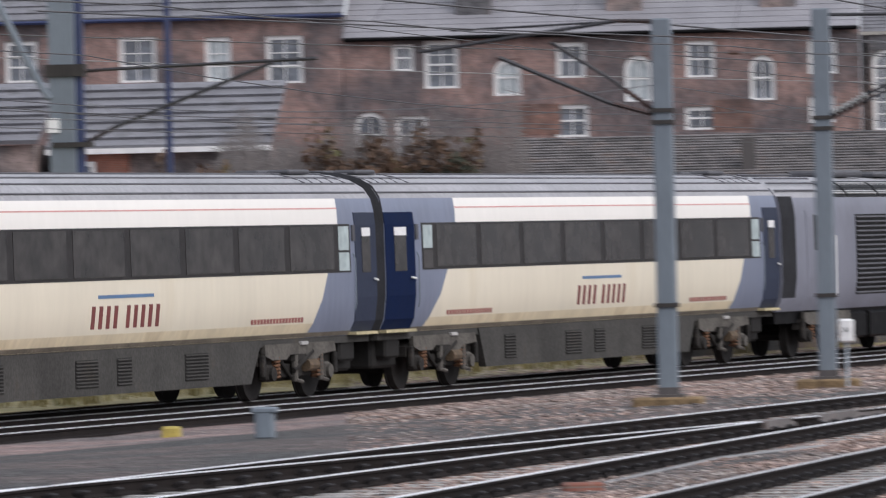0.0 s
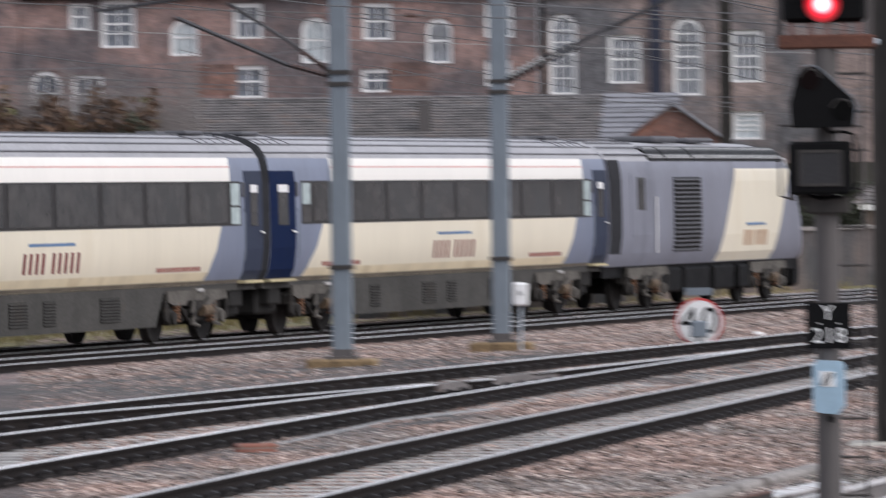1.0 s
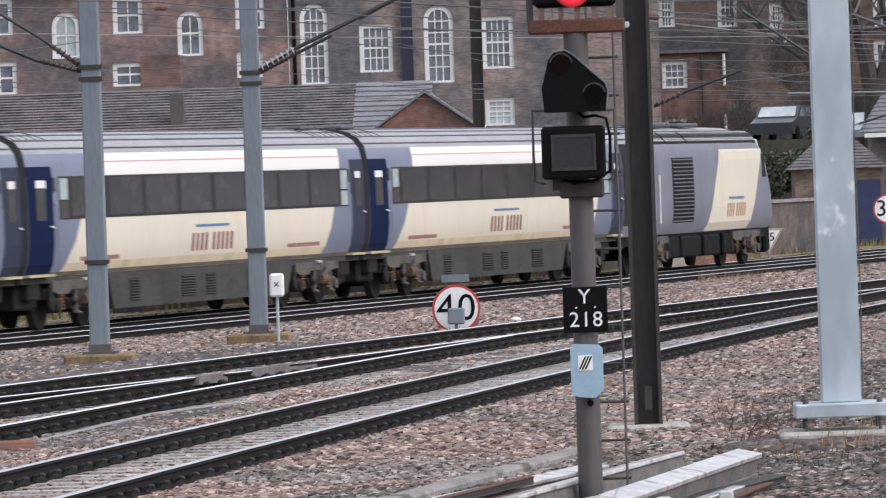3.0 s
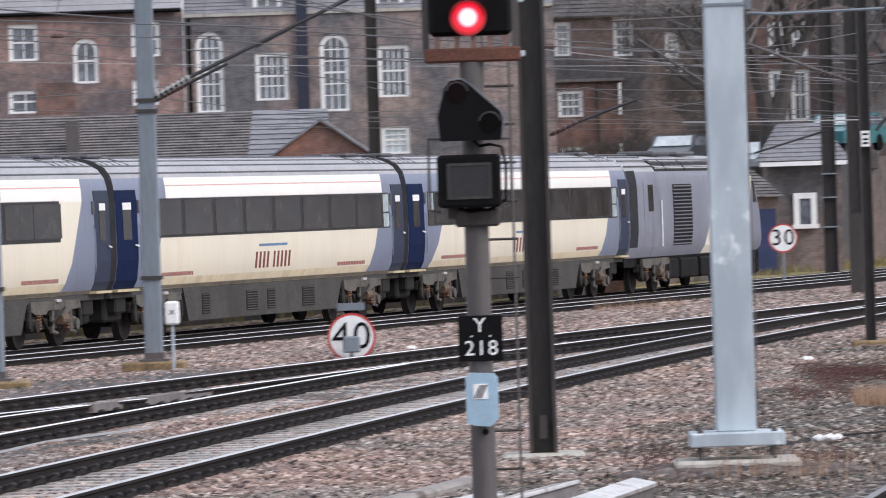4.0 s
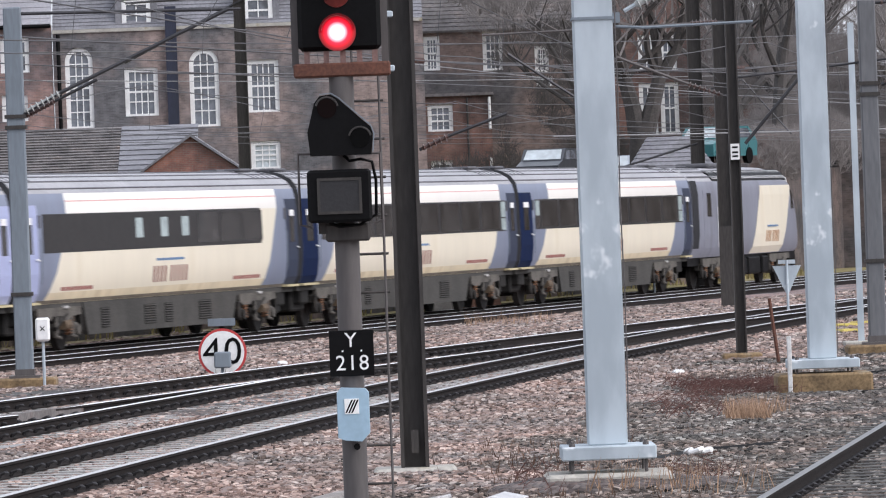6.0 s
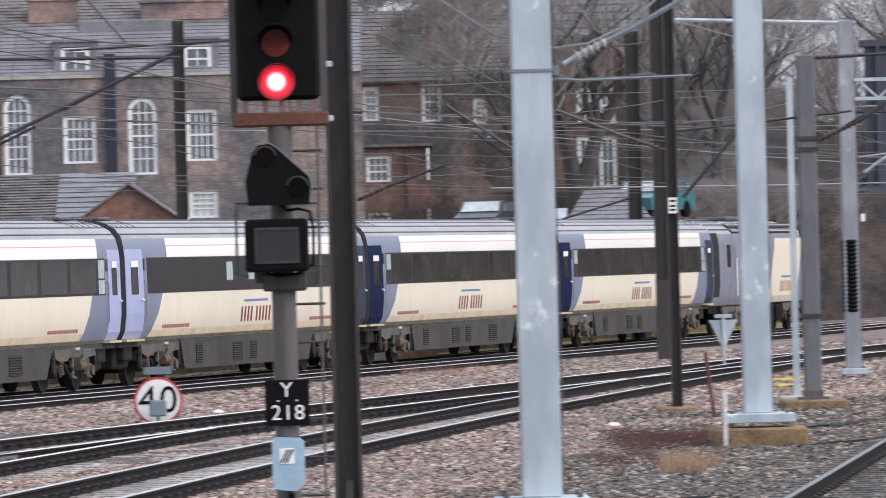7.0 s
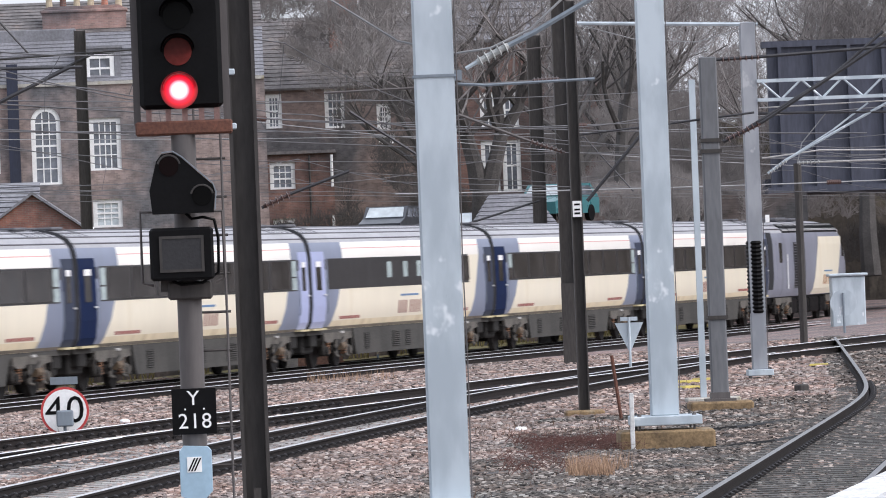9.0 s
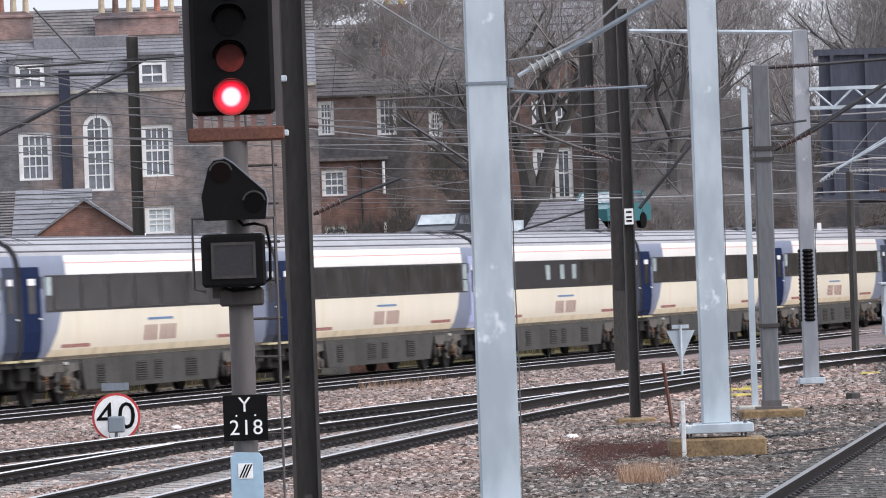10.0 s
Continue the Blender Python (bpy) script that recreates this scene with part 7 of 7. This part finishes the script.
twig_mass("far_thicket", "dark thicket along the far bank", [(15.5, 50, 305, 309, 2, 9, 0.9), (11.5, 12.3, 305, 309, 2, 6, 0.05)], 12000, 0.8, BARK, 31)
leaf_mass("brown_shrub", "brown and ochre leafy winter shrub against the wall", [(-34.5, -27.5, 263, 266, 3, 8.9, 0.8), (-41, -37, 262, 265, 3, 7.2, 0.2)], 3600, 0.17, material("dead_leaves", (0.12, 0.075, 0.05), 0.9, 0, 0.4, 0.8, 4, 0, second=(0.11, 0.11, 0.045), second_at=0.58), 41)

twig_mass("undergrowth", "brown thicket of bare twigs beside the wall", [(13, 17, 252, 262, 3.4, 5.2, 0.3), (15, 22, 262, 275, 3.4, 6.0, 0.5), (16, 18, 262, 275, 5, 9, 0.2)], 9000, 0.6, TWIG, 9)
SOIL = material("orange_brown_soil", (0.2, 0.105, 0.07), 0.9, 0, 0.4, 3, 15, 0.4)
BRAMBLE = material("red_brown_bramble", (0.13, 0.062, 0.052), 0.9, 0, 0.3, 3, 20, 0)
leaf_mass("brambles", "low tangle of red-brown dead brambles on the stones", [(4.0, 5.5, 84.5, 90, 0.22, 0.42, 0.75), (3.4, 4.2, 76, 84, 0.22, 0.5, 0.13), (1.2, 1.7, 57, 60, 0.22, 0.55, 0.06), (2.6, 3.2, 58, 62, 0.22, 0.5, 0.06)], 1500, 0.13, BRAMBLE, 23, sliver=True)

rn = random.Random(4)
mound = Build().loft([[(3.05 + 0.95 * k * (1 + 0.25 * rn.uniform(-1, 1)) * math.cos(2 * math.pi * q / 14), 197 + 0.75 * k * math.sin(2 * math.pi * q / 14), -0.2 + h * (1 + 0.2 * rn.uniform(-1, 1))) for q in range(14)] for k, h in ((1.0, 0.0), (0.75, 0.3), (0.45, 0.5), (0.1, 0.6))])
tagged(part("soil_mound", mound, SOIL, smooth=True), "mound of orange-brown earth beside the boundary wall", "mound")
tagged(part("trough_lid", Build().box(-0.5, -0.2, 0, 0.5, 0.2, 0.12, b=0.02).box(-0.4, -0.12, -0.5, 0.4, 0.12, 0.0), CONCRETE, at=pose(2.1, 194, 0.32, 0, 0, 10)), "pale concrete trough lid beside the wall", "trough lid")

rn = random.Random(8)
md = Build().loft([[(2.03 + r * 1.25 * math.cos(2 * math.pi * q / 22) * (1 + 0.15 * rn.uniform(-1, 1)), 57.9 + r * 1.0 * math.sin(2 * math.pi * q / 22), z + 0.02 * rn.uniform(-1, 1)) for q in range(22)] for r, z in ((1.15, 0.15), (0.85, 0.29), (0.5, 0.345), (0.05, 0.36))])
tagged(part("gravel_mound", md, MUD, smooth=True), "low mound of dirty gravel round the mast footing", "ground", kind="structure")

# ---- the platform on which the camera stands, below the picture ----
pf = part("platform", Build().box(-6, -120, -0.3, 9, 16, 1.1, b=0.03), CONCRETE)
tagged(pf, "concrete station platform slab", "platform", kind="structure")
DARK_SLEEPER_MESH = Build().loft([[(-1.25, -0.14, -0.2), (1.25, -0.14, -0.2), (1.25, 0.14, -0.2), (-1.25, 0.14, -0.2)], [(-1.23, -0.11, 0), (1.23, -0.11, 0), (1.23, 0.11, 0), (-1.23, 0.11, 0)]]).mesh("sleeper", SLEEPER_DARK)
track("track_far", "running line under the passenger train", lambda y: far_line(y) - 1.49, 55, 330, sleepers=(0, 0), lift=TRAIN_Z)
track("track_far_parallel", "empty line beside the running line", lambda y: far_line(y) + 2.05, 55, 330, lift=TRAIN_Z / 2)
track("track_c", "near line with concrete sleepers", LINE_C_FAR, 30, 150, sleepers=(40, 112), head=RAIL_MID)
track("track_d", "curved line beside the platform", LINE_D, 25, 172, sleepers=(45, 118), head=RAIL_DULL, mesh=DARK_SLEEPER_MESH)
turnout = empty("track_p", kind="structure", label="turnout with crossing rails on long concrete sleepers", category="track")
LINE_P_INNER = lambda y: LINE_P_FAR(y) + 1.07 + 0.116 * (y - 72)
LINE_Q_NEAR = lambda y: LINE_P_NEAR(y) + max(0.0, 2.25 * (1 - (y - 62) / 34.0))
rail(LINE_P_FAR, 40, 230, turnout)
rail(LINE_P_NEAR, 40, 190, turnout)
rail(LINE_P_INNER, 48, 81.5, turnout)
rail(LINE_Q_NEAR, 45, 95, turnout)
LONG_SLEEPER = Build().loft([[(-2.3, -0.14, -0.2), (2.3, -0.14, -0.2), (2.3, 0.14, -0.2), (-2.3, 0.14, -0.2)], [(-2.28, -0.1, 0), (2.28, -0.1, 0), (2.28, 0.1, 0), (-2.28, 0.1, 0)]]).mesh("sleeper", SLEEPER)
y = 56.0
while y < 118:
    x = (LINE_P_FAR(y) + LINE_P_NEAR(y)) / 2 + 0.4
    part("sleeper", LONG_SLEEPER, None, turnout, at=pose(x, y, rise(x, y) - 0.164, 0, 0, -13))
    y += 0.66


def clips_along(fx, y0, y1, parent):
    b = Build()
    y = y0
    while y < y1:
        d = Vector((fx(y + 0.5) - fx(y - 0.5), 1.0)).normalized()
        ang = math.degrees(math.atan2(-d.x, d.y))
        for o in (-0.085, 0.085):
            px, py = fx(y) + d.y * o, y - d.x * o
            n0 = len(b.v)
            b.tube([(-0.06, -0.05, 0), (-0.03, -0.06, 0.05), (0.02, -0.05, 0.07), (0.05, 0, 0.055), (0.02, 0.05, 0.07), (-0.03, 0.06, 0.05), (-0.06, 0.05, 0)], 0.017, 5)
            b.move(pose(px, py, rise(px, py) - 0.15, 0, 0, ang), n0)
        y += 0.66
    tagged(part("rail_clips", b, CLIP, parent), kind="stuff")


for fx, ya, yb in ((LINE_P_FAR, 56, 118), (LINE_P_NEAR, 56, 118), (LINE_Q_NEAR, 56, 95), (LINE_P_INNER, 56, 81)):
    clips_along(fx, ya, yb, turnout)
part("crossing_nose", Build().loft([[(LINE_P_NEAR(yy) - w, yy, rise(0, 80) - 0.1), (LINE_P_NEAR(yy) + w, yy, rise(0, 80) - 0.1), (LINE_P_NEAR(yy) + w, yy, rise(0, 80) + 0.003), (LINE_P_NEAR(yy) - w, yy, rise(0, 80) + 0.003)] for yy, w in ((79.5, 0.07), (82, 0.05), (85.0, 0.025))]), BEAM_SIDE, turnout, "worn steel crossing nose")


def loose_stones(count, seed):
    """Ballast stones of the near ground, thickest where they are seen largest."""
    rs = np.random.RandomState(seed)
    yy = 42 * np.exp(rs.rand(count) * math.log(185 / 42.0))
    xx = (-0.125 + 0.255 * rs.rand(count)) * yy
    lo_c, hi_c = LINE_C_FAR(yy) - 0.35, LINE_C_FAR(yy) + 1.85
    lo_d, hi_d = LINE_D(yy) - 0.35, LINE_D(yy) + 1.85
    keep = rs.rand(count)
    thin = ((xx > lo_c) & (xx < hi_c) & (keep > 0.85)) | ((xx > lo_d) & (xx < hi_d) & (keep > 0.75)) | ((xx < LINE_P_FAR(yy) - 0.6) & (keep > np.where(yy > 100, 0.75, 0.3))) | ((xx > LINE_P_FAR(yy) - 0.5) & (xx < LINE_P_NEAR(yy) + 1.6) & (yy < 95) & (keep > 0.7))
    xx, yy = xx[~thin], yy[~thin]
    count = len(xx)
    zz = np.array([rise(x, y) for x, y in zip(xx, yy)]) - 0.185
    edge = np.minimum(np.abs(xx - LINE_C_FAR(yy) + 0.32), np.abs(xx - LINE_C_FAR(yy) - 1.8))
    zz += 0.035 * np.clip(1.2 - edge / 0.3, 0, 1)
    zz += 0.14 * np.clip(1.15 - np.hypot((xx - 2.03) / 1.25, (yy - 57.9) / 1.0), 0, 0.9)
    size = (0.017 + 0.021 * rs.rand(count)) * 0.8 * (1 + 0.8 * np.clip((yy - 80) / 80, 0, 1))
    cube = np.array([(x, y, z) for x in (-1, 1) for y in (-1, 1) for z in (-1, 1)], float)
    v = np.empty((count, 8, 3))
    ang = rs.rand(count) * math.pi
    for k in range(8):
        o = cube[k] * (0.75 + 0.5 * rs.rand(count, 3)) * np.array([1.15, 1.0, 0.7]) * size[:, None]
        v[:, k, 0] = xx + o[:, 0] * np.cos(ang) - o[:, 1] * np.sin(ang)
        v[:, k, 1] = yy + o[:, 0] * np.sin(ang) + o[:, 1] * np.cos(ang)
        v[:, k, 2] = zz + o[:, 2] + 0.25 * o[:, 0]
    quads = np.array([(0, 1, 3, 2), (4, 6, 7, 5), (0, 4, 5, 1), (2, 3, 7, 6), (1, 5, 7, 3)])
    # beside the platform line the stones are fouled and grey
    foul = (xx - LINE_C_FAR(yy) - 1.5) / (LINE_D(yy) - LINE_C_FAR(yy) - 1.5) + np.array([0.5 * noise.noise((x * 0.5, y * 0.22, 3)) for x, y in zip(xx, yy)])
    dirty = (foul > 0.45) & (yy < 112) | (xx > LINE_D(yy) - 0.5)
    for mask, mat, label in ((~dirty, STONE, "loose pinkish grey crushed ballast stones"), (dirty, STONE_GREY, "fouled grey-brown ballast stones")):
        k = int(mask.sum())
        f = (np.arange(k)[:, None, None] * 8 + quads[None]).reshape(-1, 4)
        me = bpy.data.meshes.new("ballast_stones")
        me.from_pydata(v[mask].reshape(-1, 3).tolist(), [], f.tolist())
        me.materials.append(mat)
        tagged(new("ballast_stones", me), label, "ballast", kind="stuff")


loose_stones(270000, 2)


def mud_sheet(left, right, y0, y1, seed, sink=0.165):
    """A thin spread of muddy fines with a ragged edge."""
    v = []
    ys = np.arange(y0, y1, 1.2)
    for y in ys:
        a = left(y) + 0.9 * noise.noise((y * 0.3, seed, 0))
        b = right(y) + 0.6 * noise.noise((y * 0.35, seed, 5))
        for k in range(7):
            x = a + (b - a) * k / 6
            v.append((x, float(y), rise(x, float(y)) - sink + 0.02 * noise.noise((x * 0.8, y * 0.8, seed)) - (0.05 if k in (0, 6) else 0)))
    f = [(i * 7 + k, i * 7 + k + 1, (i + 1) * 7 + k + 1, (i + 1) * 7 + k) for i in range(len(ys) - 1) for k in range(6)]
    ob = part("mud", Build().add(v, f), MUD, smooth=True)
    tagged(ob, "dark grey muddy fines between the tracks", "ground", kind="structure")


mud_sheet(lambda y: far_line(y) + 6.5 + 0.04 * (y - 60), lambda y: LINE_P_FAR(y) - 0.5, 50, 103, 1)
mud_sheet(lambda y: LINE_P_NEAR(y) + 1.9, lambda y: LINE_C_FAR(y) - 1.4, 48, 76, 2)
mud_sheet(lambda y: LINE_P_NEAR(y) + 0.4, lambda y: LINE_P_NEAR(y) + 1.8, 84, 100, 3)
mud_sheet(lambda y: LINE_C_FAR(y) + 3.0, lambda y: LINE_D(y) + 2.2, 42, 112, 4, 0.177)
# Under the beam heap: dark soil that also stands for shade in the gaps.
mud_sheet(lambda y: -2.0 + 0.16 * (y - 44), lambda y: 0.9 + 0.12 * (y - 44), 44, 55, 6, 0.172)


def s_of(t):
    return 82.80 + 10.955 * t + 0.1623 * t * t


YS = np.linspace(20, 340, 3201)
XS = np.array([far_line(y) for y in YS])
SS = np.concatenate([[0], np.cumsum(np.hypot(np.diff(XS), np.diff(YS)))])
SS -= np.interp(60, YS, SS)


def on_line(s):
    y = float(np.interp(s, SS, YS))
    d = Vector((far_line(y + 0.5) - far_line(y - 0.5), 1.0)).normalized()
    return Vector((far_line(y) - d.y * 0.72, y + d.x * 0.72)), d


cars = [(power_car(), 8.7)]
saloon = coach()
for i, k in enumerate(["saloon", "saloon", "kitchen", "pale", "saloon", "saloon"]):
    c = saloon if i == 0 else (copy_thing(saloon, pose(0, 0, 0)) if k == "saloon" else coach(k))
    cars.append((c, -11.5 - 23 * i))


def motions():
    for o, off in cars:
        rows = []
        for k in range(0, 21):
            t = k * 0.5
            (a, d1), (b, d2) = on_line(s_of(t) + off - 6), on_line(s_of(t) + off + 6)
            d = b - a
            rows.append((t, pose((a.x + b.x) / 2, (a.y + b.y) / 2, TRAIN_Z, 0, 0, math.degrees(math.atan2(d.y, d.x)))))
        walk(o, rows)


motions()
